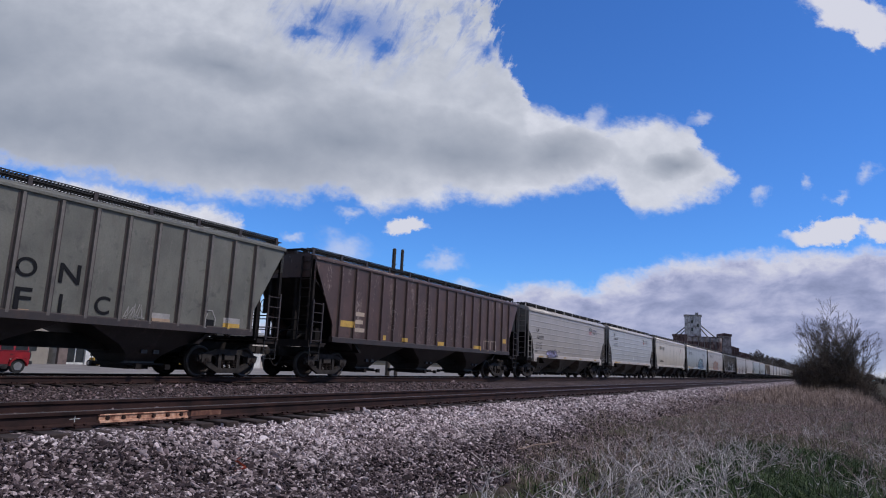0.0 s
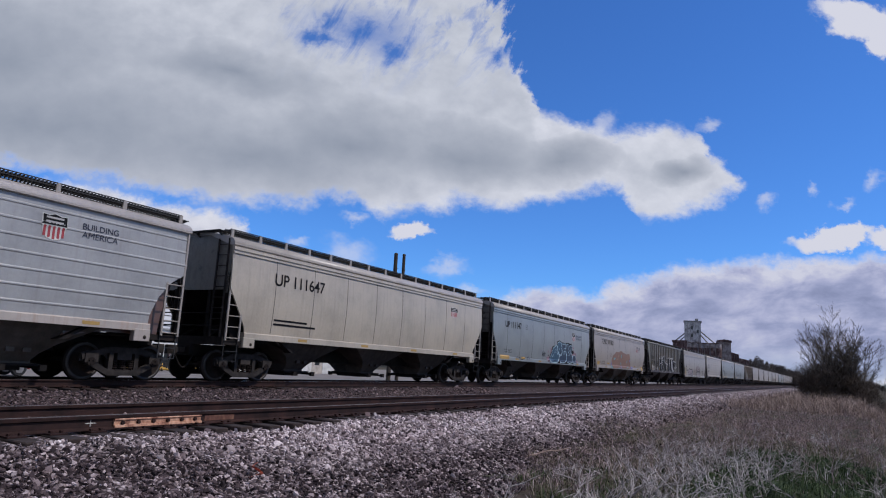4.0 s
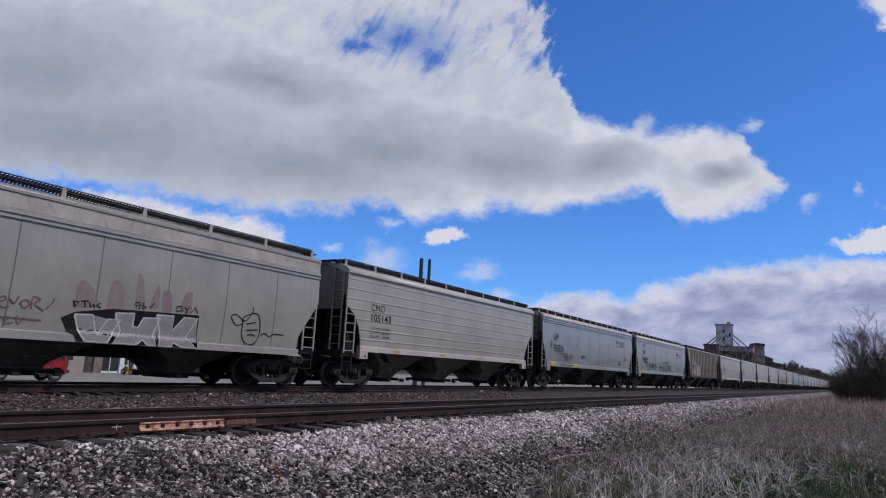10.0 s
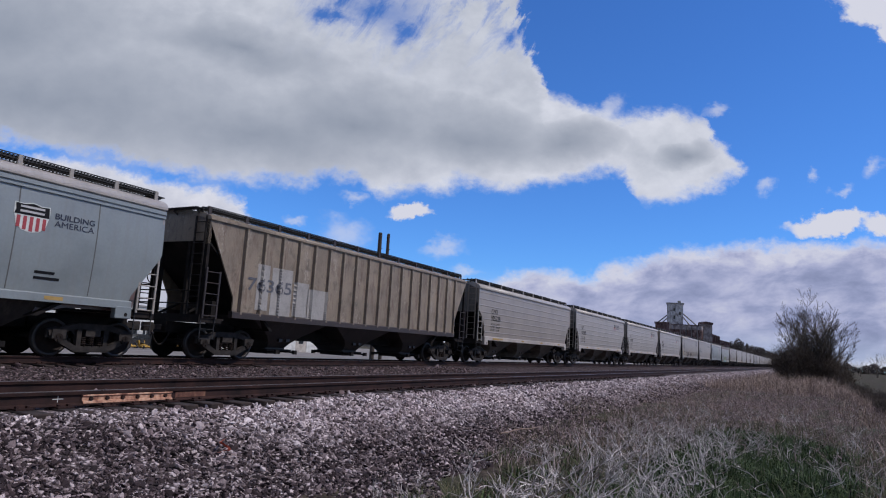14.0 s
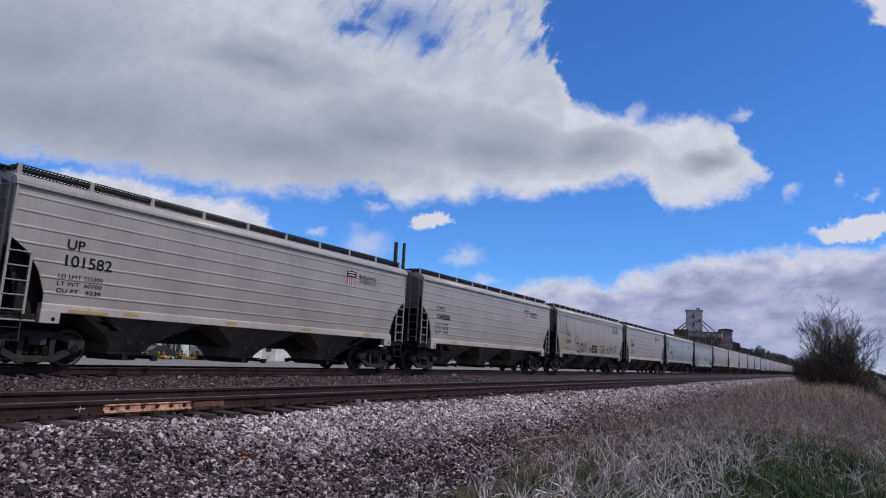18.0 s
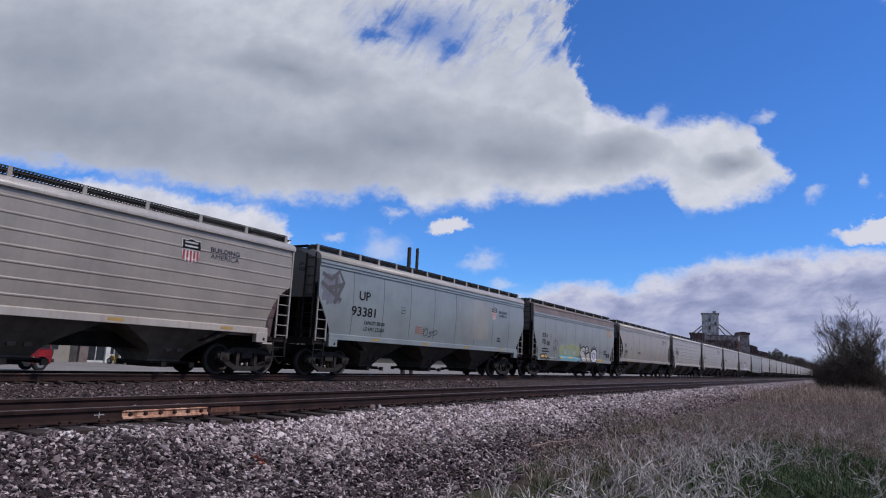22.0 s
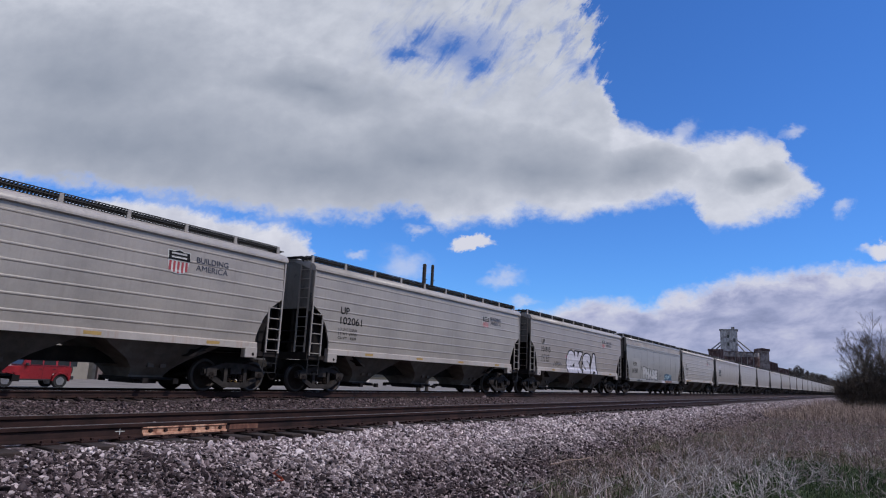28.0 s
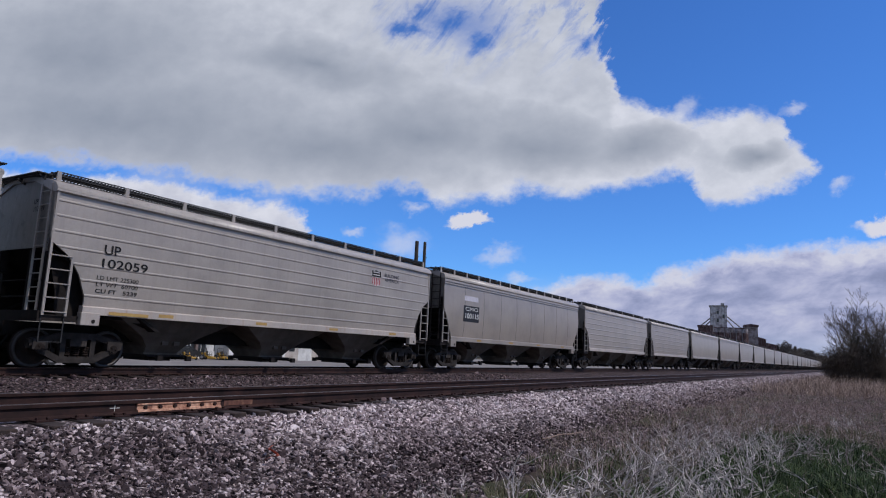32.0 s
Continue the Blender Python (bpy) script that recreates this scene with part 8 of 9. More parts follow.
def ride_on_mower():
    """A small ride-on mower: engine box, deck, seat, folded guard and four wheels; nose along +y."""
    mw = tagged(new("ride_on_mower"), "small yellow and black ride-on mower parked in the yard", "mower", group="parked mowers")
    bm = bmesh.new()
    prism(bm, [(-0.85, 0.32), (-0.85, 0.72), (-0.75, 0.80), (-0.30, 0.80), (-0.22, 0.42), (0.45, 0.38), (0.45, 0.30)], 'x', -0.34, 0.34)
    part("engine_cover", bevelled(bm, 0.03), m_yell, mw)
    bm = bmesh.new()
    prism(bm, [(-0.05, 0.12), (0.95, 0.12), (1.05, 0.20), (0.95, 0.30), (0.0, 0.30)], 'x', -0.62, 0.62)
    part("cutting_deck", bevelled(bm, 0.03), m_yell, mw)
    bm = bmesh.new()
    box(bm, -0.24, 0.24, -0.28, 0.18, 0.50, 0.60)
    box(bm, -0.24, 0.24, -0.36, -0.26, 0.58, 1.00)
    part("seat", bevelled(bm, 0.03), m_plastic, mw)
    bm = bmesh.new()
    pipe(bm, [(-0.40, -0.5, 0.5), (-0.40, -0.55, 1.20), (-0.34, -0.56, 1.27), (0.34, -0.56, 1.27), (0.40, -0.55, 1.20), (0.40, -0.5, 0.5)], 0.03)
    part("roll_bar", bm, m_plastic, mw)
    for sx in (-0.30, 0.30):
        bm = bmesh.new()
        pipe(bm, [(sx, 0.1, 0.4), (sx, 0.15, 0.85), (sx * 0.5, 0.1, 0.92)], 0.02)
        part("steering_lever", bm, m_plastic, mw)
    for sx in (-0.48, 0.48):
        wheel_part(mw, sx, -0.62, 0.29, 0.29, 0.24)
        wheel_part(mw, sx * 0.9, 0.98, 0.16, 0.16, 0.14, "caster_wheel")
    return mw


mower = ride_on_mower()
mower.matrix_basis = pose(-61.0, 39.6, yard_z(-61), 0, 0, -75)
for x, y, a in ((-60.8, 41.3, -95), (-61.2, 42.8, -70), (-61.0, 44.6, -88), (-60.7, 46.3, -100), (-61.4, 49.6, -60), (-61.0, 51.2, -92)):
    copy_thing(mower, pose(x, y, yard_z(x), 0, 0, a))


def dark_saloon():
    """A low four-door car; its nose points along -y."""
    car = tagged(new("saloon_car"), "black four-door saloon car parked by the shop front", "car")
    bm = bmesh.new()
    prism(bm, [(-2.25, 0.35), (-2.25, 0.62), (-2.0, 0.80), (-1.0, 0.92), (1.5, 0.95), (2.2, 0.88), (2.3, 0.70), (2.3, 0.38), (1.75, 0.30), (-1.75, 0.30)], 'x', -0.88, 0.88)
    part("body", bevelled(bm, 0.05, 2), m_plastic, car)
    bm = bmesh.new()
    prism(bm, [(-1.05, 0.90), (-0.25, 1.38), (0.9, 1.42), (1.75, 0.94)], 'x', -0.74, 0.74)
    part("cabin", bevelled(bm, 0.06, 2), m_glass, car)
    bm = bmesh.new()
    box(bm, -0.66, 0.66, -0.15, 0.85, 1.40, 1.45)
    part("roof", bevelled(bm, 0.02), m_plastic, car)
    for sy in (-1.4, 1.4):
        for sx in (-0.76, 0.76):
            wheel_part(car, sx, sy, 0.33, 0.33, 0.22)
    return car


dark_saloon().matrix_basis = pose(-63.4, 47.3, yard_z(-63.4), 0, 0, 4)


def shop_front(x1, y0, y1, z0, z1):
    """A white-clad shop hall: piers and a deep fascia with glazing set back between them, and a pair of glass doors."""
    b = tagged(new("shop_building"), "low white-fronted shop building with dark glazing strips", "building")
    bm = bmesh.new()
    box(bm, x1 - 14, x1 - 0.4, y0, y1, z0 - 0.4, z1)
    part("wall", bm, m_panel, b)
    bm = bmesh.new()
    box(bm, x1 - 0.4, x1 + 0.05, y0, y1, z0 + 2.7, z1)
    part("fascia", bm, m_panel, b)
    bm = bmesh.new()
    box(bm, x1 - 14.2, x1 + 0.2, y0 - 0.2, y1 + 0.2, z1, z1 + 0.18)
    part("roof", bm, m_roofing, b)
    y, k = y0, 0
    widths = (0.9, 0.5, 0.35, 1.5, 0.4, 0.7, 0.35, 1.1)
    while y < y1 - 0.6:
        w = widths[k % len(widths)]
        bm = bmesh.new()
        box(bm, x1 - 0.4, x1, y, y + w, z0 - 0.3, z0 + 2.7)
        part("pier", bm, m_panel if k % 3 else m_pier, b)
        g = 1.15 if k % 4 else 1.9
        if y + w + g < y1:
            bm = bmesh.new()
            box(bm, x1 - 0.32, x1 - 0.28, y + w, y + w + g, z0, z0 + 2.7)
            win = part("window", bm, m_glass, b)
            bm = bmesh.new()
            box(bm, x1 - 0.28, x1 - 0.22, y + w + g / 2 - 0.04, y + w + g / 2 + 0.04, z0, z0 + 2.7)
            box(bm, x1 - 0.28, x1 - 0.22, y + w, y + w + g, z0 + 2.05, z0 + 2.13)
            box(bm, x1 - 0.28, x1 - 0.22, y + w, y + w + g, z0, z0 + (0.9 if k % 2 else 0.2))
            part("window_frame", bm, m_panel, win)
        y += w + g
        k += 1
    return b


def plant_container(x1, y0, y1, z0, z1):
    """A white steel plant container with a black louvred vent and door seams."""
    c = tagged(new("plant_container"), "plain white steel plant container with a louvred vent", "container")
    bm = bmesh.new()
    box(bm, x1 - 2.5, x1, y0, y1, z0 + 0.12, z1)
    part("body", bevelled(bm, 0.04), m_panel, c)
    bm = bmesh.new()
    box(bm, x1 - 2.4, x1 - 0.1, y0 + 0.1, y1 - 0.1, z0 - 0.05, z0 + 0.14)
    part("skid", bm, m_plastic, c)
    for i in range(4):
        y = y1 - 1.9 + i * 0.42
        bm = bmesh.new()
        box(bm, x1 - 0.02, x1 + 0.03, y, y + 0.24, z1 - 1.25, z1 - 0.25)
        part("vent_slot", bm, m_plastic, c)
    for y in (y0 + 1.6, y0 + 3.2):
        bm = bmesh.new()
        box(bm, x1 - 0.01, x1 + 0.012, y, y + 0.04, z0 + 0.2, z1 - 0.1)
        part("door_seam", bm, m_roofing, c)
    return c


def shed(name, label, x0, x1, y0, y1, z0, z1, wall, doors, category="building"):
    """A low hall: walls, low gable roof, doors and windows on the side that faces the track."""
    b = tagged(new(name), label, category)
    b.matrix_basis = pose(0, 0, 0)
    bm = bmesh.new()
    box(bm, x0, x1, y0, y1, z0 - 0.6, z1)
    w = part("wall", bm, wall, b)
    bm = bmesh.new()
    prism(bm, [(x0 - 0.3, z1), (x1 + 0.3, z1), (x1 + 0.3, z1 + 0.12), ((x0 + x1) / 2, z1 + 0.6), (x0 - 0.3, z1 + 0.12)], 'y', y0 - 0.3, y1 + 0.3)
    part("roof", bm, m_roofing, b)
    for i in range(doors):
        c = y0 + (y1 - y0) * (i + 0.5) / doors
        bm = bmesh.new()
        box(bm, x1, x1 + 0.05, c - 1.3, c + 1.3, z0, z0 + 2.6)
        d = part("door", bm, m_panel if wall is not m_panel else m_roofing, b)
        for k in range(4):
            bm = bmesh.new()
            box(bm, x1 + 0.05, x1 + 0.065, c - 1.25, c + 1.25, z0 + 0.1 + k * 0.63, z0 + 0.66 + k * 0.63)
            part("door_panel", bm, m_panel if wall is not m_panel else m_roofing, d)
        bm = bmesh.new()
        box(bm, x1, x1 + 0.04, c + 2.0, c + 3.0, z0 + 1.2, z0 + 2.2)
        part("window", bm, m_glass, b)
    return b


m_pier = material("brown_stone_pier", (0.17, 0.13, 0.12), 0.85, 0, patch=1.5, grain=18, bump=0.3)
m_stonewall = material("pale_stone_wall", (0.42, 0.38, 0.34), 0.85, 0, dark=(0.28, 0.25, 0.22), light=(0.55, 0.50, 0.45), patch=1.4, grain=14, bump=0.3)
shed("warehouse", "long pale metal warehouse with roller doors", -80, -66, 4, 37.5, yard_z(-66), 4.6, m_tanwall, 4)
shop_front(-66, 38.5, 57.5, yard_z(-66), 3.2)
plant_container(-60.6, 51.6, 58.2, yard_z(-60.6), 1.05)
shed("stone_building", "pale stone building with windows behind the yard", -76, -64, 60, 80, yard_z(-64), 2.9, m_stonewall, 4)


def pole(x, y, top, r):
    p = tagged(new("utility_pole"), "dark weathered wooden utility pole", "pole", group="pair of poles")
    p.matrix_basis = pose(x, y, yard_z(x))
    bm = bmesh.new()
    h = top - yard_z(x)
    tube(bm, (0, 0, -0.5), (0, 0, h), r * 1.2, 12, r)
    part("shaft", bm, m_wood, p)
    bm = bmesh.new()
    tube(bm, (0, 0, h - 0.02), (0, 0, h + 0.1), r * 1.12, 12, r * 0.7)
    part("cap", bm, m_wood, p)
    for k in range(3):
        bm = bmesh.new()
        tube(bm, (r * 0.9, 0, h - 1.6 - k * 0.9), (r * 1.9, 0, h - 1.6 - k * 0.9), 0.025, 6)
        part("step_bolt", bm, m_rail, p)
    return p


pl = pole(-39.1, 57.0, 12.2, 0.20)
pole(-38.4, 57.5, 12.15, 0.16)
bm = bmesh.new()
tube(bm, (0, -0.2, 10.6), (-0.6, -3.2, 4.2), 0.02, 5)
part("guy_wire", bm, m_rail, pl)


# ---- the grain elevator in the distance ----
m_elev = material("stained_whitewashed_concrete", (0.56, 0.55, 0.57), 0.8, 0, dark=(0.20, 0.18, 0.19), light=(0.70, 0.69, 0.71), patch=0.9, grain=3, bump=0.05, streak=1.0, streak_col=(0.055, 0.045, 0.05))
m_block = material("greyish_weathered_cladding", (0.33, 0.29, 0.29), 0.8, 0, dark=(0.10, 0.07, 0.07), light=(0.40, 0.36, 0.37), patch=0.6, grain=2, bump=0.05, streak=0.7, streak_col=(0.09, 0.05, 0.05))
m_silo = material("rust_red_silo", (0.075, 0.036, 0.035), 0.8, 0, dark=(0.035, 0.020, 0.020), light=(0.30, 0.22, 0.21), patch=0.55, grain=2, bump=0.05, streak=0.45, streak_col=(0.42, 0.36, 0.36))
m_band = material("rust_stained_silo_band", (0.30, 0.265, 0.27), 0.8, 0, dark=(0.11, 0.08, 0.08), light=(0.50, 0.46, 0.47), patch=0.7, grain=2, bump=0.05, streak=1.0, streak_col=(0.05, 0.03, 0.03))
m_shed = material("grey_corrugated", (0.30, 0.29, 0.29), 0.7, 0.1, patch=0.3, grain=2, bump=0.05, streak=0.3)


def elevator():
    """Head-house tower, two rows of silos, gallery, spouts and sheds; local x runs along its front."""
    e = tagged(new("grain_elevator"), "old grain elevator with a white tower and rusty silos", "grain elevator")
    e.matrix_basis = pose(-47.0, 273.0, -1.0, 0, 0, 9.3)
    bm = bmesh.new()
    box(bm, -0.3, 5.7, -3, 3, 0, 23.6)
    tw = part("tower", bm, m_elev, e)
    bm = bmesh.new()
    box(bm, -0.6, 6.0, -3.3, 3.3, 23.6, 24.0)
    part("tower_roof", bm, m_shed, e)
    bm = bmesh.new()
    box(bm, 3.6, 4.8, -1, 1, 24.0, 25.0)
    part("roof_vent", bm, m_shed, e)
    for i, (x, z) in enumerate(((2.1, 20.6), (2.1, 17.6), (4.2, 19.2))):
        bm = bmesh.new()
        box(bm, x, x + 0.8, -3.05, -2.98, z, z + 1.3)
        part("window", bm, m_glass, tw)
    for i in range(6):
        bm = bmesh.new()
        box(bm, i * 1.0 - 0.2, i * 1.0 - 0.1, -3.06, -3.0, 0, 23.5)
        part("cladding_joint", bm, m_shed, tw)
    for i in range(6):
        x = 1.6 + i * 2.05
        bm = bmesh.new()
        tube(bm, (x, -4.6, 0), (x, -4.6, 13.6), 1.05, 18)
        si = part("silo", bm, m_silo, e)
        bm = bmesh.new()
        tube(bm, (x, -4.6, 13.6), (x, -4.6, 15.2), 1.08, 18)
        part("silo_top_band", bm, m_band, si)
    bm = bmesh.new()
    box(bm, -4.6, 0.6, -5, 3, 0, 15.6)
    part("left_annexe", bm, m_silo, e)
    bm = bmesh.new()
    box(bm, -4.9, 0.6, -5.3, 3.3, 15.6, 16.2)
    part("annexe_roof", bm, m_silo, e)
    bm = bmesh.new()
    box(bm, 11.6, 16.2, -4, 4, 0, 16.4)
    part("right_tower", bm, m_block, e)
    bm = bmesh.new()
    prism(bm, [(11.3, 16.0), (16.5, 16.0), (16.5, 16.7), (13.9, 17.1), (11.3, 16.7)], 'y', -4.3, 4.3)
    part("right_tower_roof", bm, m_silo, e)
    for x0, x1, zt in ((16.2, 18.9, 12.4), (18.5, 22.4, 10.4)):
        bm = bmesh.new()
        prism(bm, [(x0, 0), (x1, 0), (x1, zt - 0.8), (x0, zt)], 'y', -3.5, 3.5)
        part("lean_to", bm, m_silo if x0 < 19 else m_shed, e)
    for i in range(1, 5):
        bm = bmesh.new()
        box(bm, 2.5 + i * 2.05, 2.7 + i * 2.05, -5.5, -4.9, 0, 13.6)
        part("pilaster", bm, m_block, e)
    for a, b in (((-0.3, -2.5, 19.0), (-4.0, -3.0, 15.8)), ((-0.3, 0.5, 18.0), (-2.4, -1.0, 15.8)), ((5.7, -2.5, 19.8), (10.6, -3.5, 15.4)), ((5.7, -1.0, 18.6), (8.2, -2.0, 15.4))):
        bm = bmesh.new()
        tube(bm, a, b, 0.25, 8)
        part("grain_spout", bm, m_shed, e)
    bm = bmesh.new()
    box(bm, 1.0, 12.6, -5.6, -3.4, 15.2, 15.5)
    part("gallery_floor", bm, m_silo, e)
    return e


elevator()


# ---- trees and brush ----
m_bark = material("grey_brown_bark", (0.13, 0.105, 0.09), 0.9, 0, patch=2, grain=15, bump=0.4)
m_twig = material("bare_twigs", (0.085, 0.070, 0.060), 0.9, 0, dark=(0.06, 0.05, 0.042), light=(0.165, 0.135, 0.11), patch=0.6, grain=3, bump=0)
m_brush = material("dark_brush", (0.090, 0.068, 0.056), 0.95, 0, dark=(0.05, 0.04, 0.034), light=(0.17, 0.14, 0.11), patch=0.5, grain=3, bump=0)
m_brush_dark = material("dark_brown_brush", (0.058, 0.044, 0.036), 0.95, 0, dark=(0.028, 0.022, 0.018), light=(0.105, 0.08, 0.062), patch=0.5, grain=3, bump=0)
m_wood_far = material("far_woods", (0.055, 0.046, 0.044), 0.95, 0, dark=(0.030, 0.026, 0.026), light=(0.085, 0.070, 0.064), patch=0.15, grain=1.5, bump=0)


class Soup:
    """Vertices and faces gathered for one big mesh."""
    def __init__(self):
        self.v, self.f = [], []

    def stick(self, a, b, r0, r1):
        d = (b - a)
        if d.length < 1e-5:
            return
        u = d.orthogonal().normalized()
        w = d.normalized().cross(u)
        k = len(self.v)
        for p, r in ((a, r0), (b, r1)):
            for t in (0, math.tau / 3, 2 * math.tau / 3):
                self.v.append(tuple(p + (u * math.cos(t) + w * math.sin(t)) * r))
        for i in range(3):
            self.f.append((k + i, k + (i + 1) % 3, k + 3 + (i + 1) % 3, k + 3 + i))

    def mesh(self, name, mat):
        me = bpy.data.meshes.new(name)
        me.from_pydata(self.v, [], self.f)
        me.materials.append(mat)
        return me


def grow(soup_thick, soup_thin, rng, a, d, ln, r, level, last, crown):
    """A branch that bends up towards the light, tapers and splits, and stops at the crown's rounded edge."""
    wide, high = crown
    steps = 3
    for i in range(steps):
        d2 = (d + Vector((rng.uniform(-1, 1), rng.uniform(-1, 1), rng.uniform(-0.7, 0.8))) * 0.20 + Vector((0, 0, 0.03))).normalized()
        b = a + d2 * ln / steps
        (soup_thick if level < 2 else soup_thin).stick(a, b, r, r * 0.84)
        r *= 0.84
        a, d = b, d2
        if math.hypot(math.hypot(a.x, a.y) / wide, (a.z - high * 0.52) / (high * 0.52)) > rng.uniform(1.0, 1.12):
            return
        if level < last:
            turn = rng.uniform(0, math.tau)
            side = Vector((math.cos(turn), math.sin(turn), rng.uniform(-0.15, 0.4)))
            grow(soup_thick, soup_thin, rng, a, (d * 0.9 + side * rng.uniform(0.45, 0.85)).normalized(), ln * rng.uniform(0.42, 0.60), max(r * 0.55, 0.0085), level + 1, last, crown)
    if level < last:
        grow(soup_thick, soup_thin, rng, a, d, ln * 0.60, max(r * 0.8, 0.0085), level + 1, last, crown)


def bare_tree(x, y, z, height, stems, seed, label, spread=0.34, last=4, wide=9.0):
    rng = random.Random(seed)
    t = tagged(new("bare_tree"), label, "tree")
    t.matrix_basis = pose(x, y, z)
    thick, thin = Soup(), Soup()
    for i in range(stems):
        a = math.tau * i / stems + rng.uniform(-0.4, 0.4)
        q = spread * rng.uniform(0.25, 1.0)
        lean = Vector((math.cos(a) * q, math.sin(a) * q, 1)).normalized()
        flat, up = math.hypot(lean.x, lean.y) / wide, lean.z / (height * 0.52)
        low = (0.1 - height * 0.52) / (height * 0.52)
        qa, qb, qc = flat * flat + up * up, up * low, low * low - 1
        reach = (math.sqrt(qb * qb - qa * qc) - qb) / qa      # from the root to the crown's edge
        grow(thick, thin, rng, Vector((math.cos(a) * 0.2, math.sin(a) * 0.2, -0.2)), lean, reach * rng.uniform(0.43, 0.50), height * rng.uniform(0.008, 0.014), 0, last, (wide, height))
    part("trunk", thick.mesh("trunk", m_bark), None, t)
    part("crown", thin.mesh("crown", m_twig), None, t)
    return t


bare_tree(0.35, 69, -0.9, 8.7, 13, 3, "leafless multi-stemmed tree above a dark thicket", 0.60, 5, 2.65)
bare_tree(1.75, 70.5, -1.0, 8.4, 12, 8, "leafless multi-stemmed tree beside another bare tree", 0.60, 5, 2.65)
bare_tree(24.5, 300, -1.4, 9.5, 4, 12, "small leafless tree far across the field")
bare_tree(19.5, 310, -1.4, 6.0, 4, 13, "small leafless tree far across the field")


def thicket(name, spots, n, label, mat, tall, seed):
    """Brush of many thin crossing stems."""
    rng = random.Random(seed)
    s = Soup()
    for _ in range(n):
        cx, cy, rx, ry, h = rng.choice(spots)
        a, q = rng.uniform(0, math.tau), math.sqrt(rng.random())
        x, y = cx + rx * q * math.cos(a), cy + ry * q * math.sin(a)
        z = ground_z(x, y)
        hh = h * rng.uniform(0.5, 1.0) * (1 - 0.45 * q * q)
        p = Vector((x, y, z))
        d = Vector((rng.uniform(-0.5, 0.5), rng.uniform(-0.5, 0.5), 1)).normalized()
        for k in range(3):
            b = p + d * hh / 3
            s.stick(p, b, tall * (1 - k * 0.25), tall * (0.75 - k * 0.25))
            p = b
            d = (d + Vector((rng.uniform(-0.6, 0.6), rng.uniform(-0.6, 0.6), rng.uniform(-0.3, 0.5)))).normalized()
            e = p + Vector((rng.uniform(-1, 1), rng.uniform(-1, 1), rng.uniform(0, 1))).normalized() * hh * 0.3
            s.stick(p, e, tall * 0.6, tall * 0.2)
    ob = new(name, s.mesh(name, mat))
    return tagged(ob, label, "brush", kind="stuff")


thicket("brush", [(-0.9, 68, 0.7, 1.3, 3.8), (0.0, 68, 0.8, 1.4, 4.0), (1.0, 69, 0.9, 1.4, 3.7), (2.0, 69, 0.7, 1.4, 3.2), (2.9, 68, 0.5, 1.4, 2.2)], 9000, "dark tangled leafless thicket round the trees", m_brush, 0.020, 21)
thicket("brush", [(4.1, 62, 0.7, 4, 1.4), (4.7, 52, 0.8, 5, 1.4), (4.2, 43, 0.7, 4, 1.3), (3.5, 36, 0.5, 3, 1.0), (5.5, 46, 0.8, 7, 1.3)], 6000, "dark brown brush on the edge of the ditch", m_brush_dark, 0.016, 22)


def woods(name, spots, n, label, seed, size):
    """Distant trees: clumps of small slanting leaves and twigs."""
    rng = random.Random(seed)
    v, f = [], []
    for _ in range(n):
        cx, cy, rx, h = rng.choice(spots)
        a, q = rng.uniform(0, math.tau), rng.random() ** 0.6
        t = rng.random()
        wide = math.sin(math.pi * (0.15 + 0.8 * t)) * rx
        p = Vector((cx + wide * q * math.cos(a), cy + wide * q * math.sin(a), -1.2 + h * t * rng.uniform(0.8, 1.0)))
        d1 = Vector((rng.uniform(-1, 1), rng.uniform(-1, 1), rng.uniform(-1, 1))).normalized() * size * rng.uniform(0.5, 1.2)
        d2 = d1.orthogonal().normalized() * size * rng.uniform(0.15, 0.6)
        k = len(v)
        v += [tuple(p - d1), tuple(p + d2), tuple(p + d1), tuple(p - d2)]
        f.append((k, k + 1, k + 2, k + 3))
    me = bpy.data.meshes.new(name)
    me.from_pydata(v, [], f)
    me.materials.append(m_wood_far)
    return tagged(new(name, me), label, "trees", kind="stuff")


rw = random.Random(5)
woods("far_woods", [(-45 + i * 2.1, 415 + rw.uniform(-8, 12), rw.uniform(3.5, 5.5), 16.3 - abs(i - 6) * 0.82 + rw.uniform(-0.8, 0.8)) for i in range(19)], 50000, "dark leafless woods beyond the end of the train", 31, 0.38)
woods("far_woods", [(14 + i * 9, 620 + rw.uniform(-30, 30), rw.uniform(6, 10), rw.uniform(5, 9)) for i in range(26)], 7000, "low dark tree line across the far fields", 32, 1.6)
woods("far_woods", [(-420 + i * 14, 640 + rw.uniform(-30, 30), rw.uniform(8, 12), rw.uniform(6, 10)) for i in range(26)], 6000, "low dark tree line behind the yard", 33, 1.8)


# ---- verge: dead weeds, grass, green weeds ----
def leafy(name, c, dark, light):
    m = bpy.data.materials.new(name)
    m.use_nodes = True
    n = Nodes(m.node_tree)
    m.node_tree.nodes.clear()
    rnd = n.add("ShaderNodeNewGeometry").outputs["Random Per Island"]
    col = n.ramp(rnd, [(0.0, dark), (0.5, c), (1.0, light)])
    bs = n.add("ShaderNodeBsdfPrincipled", {"Base Color": col, "Roughness": 0.8, "Specular IOR Level": 0.15})
    n.add("ShaderNodeOutputMaterial", {0: bs.outputs[0]})
    return m


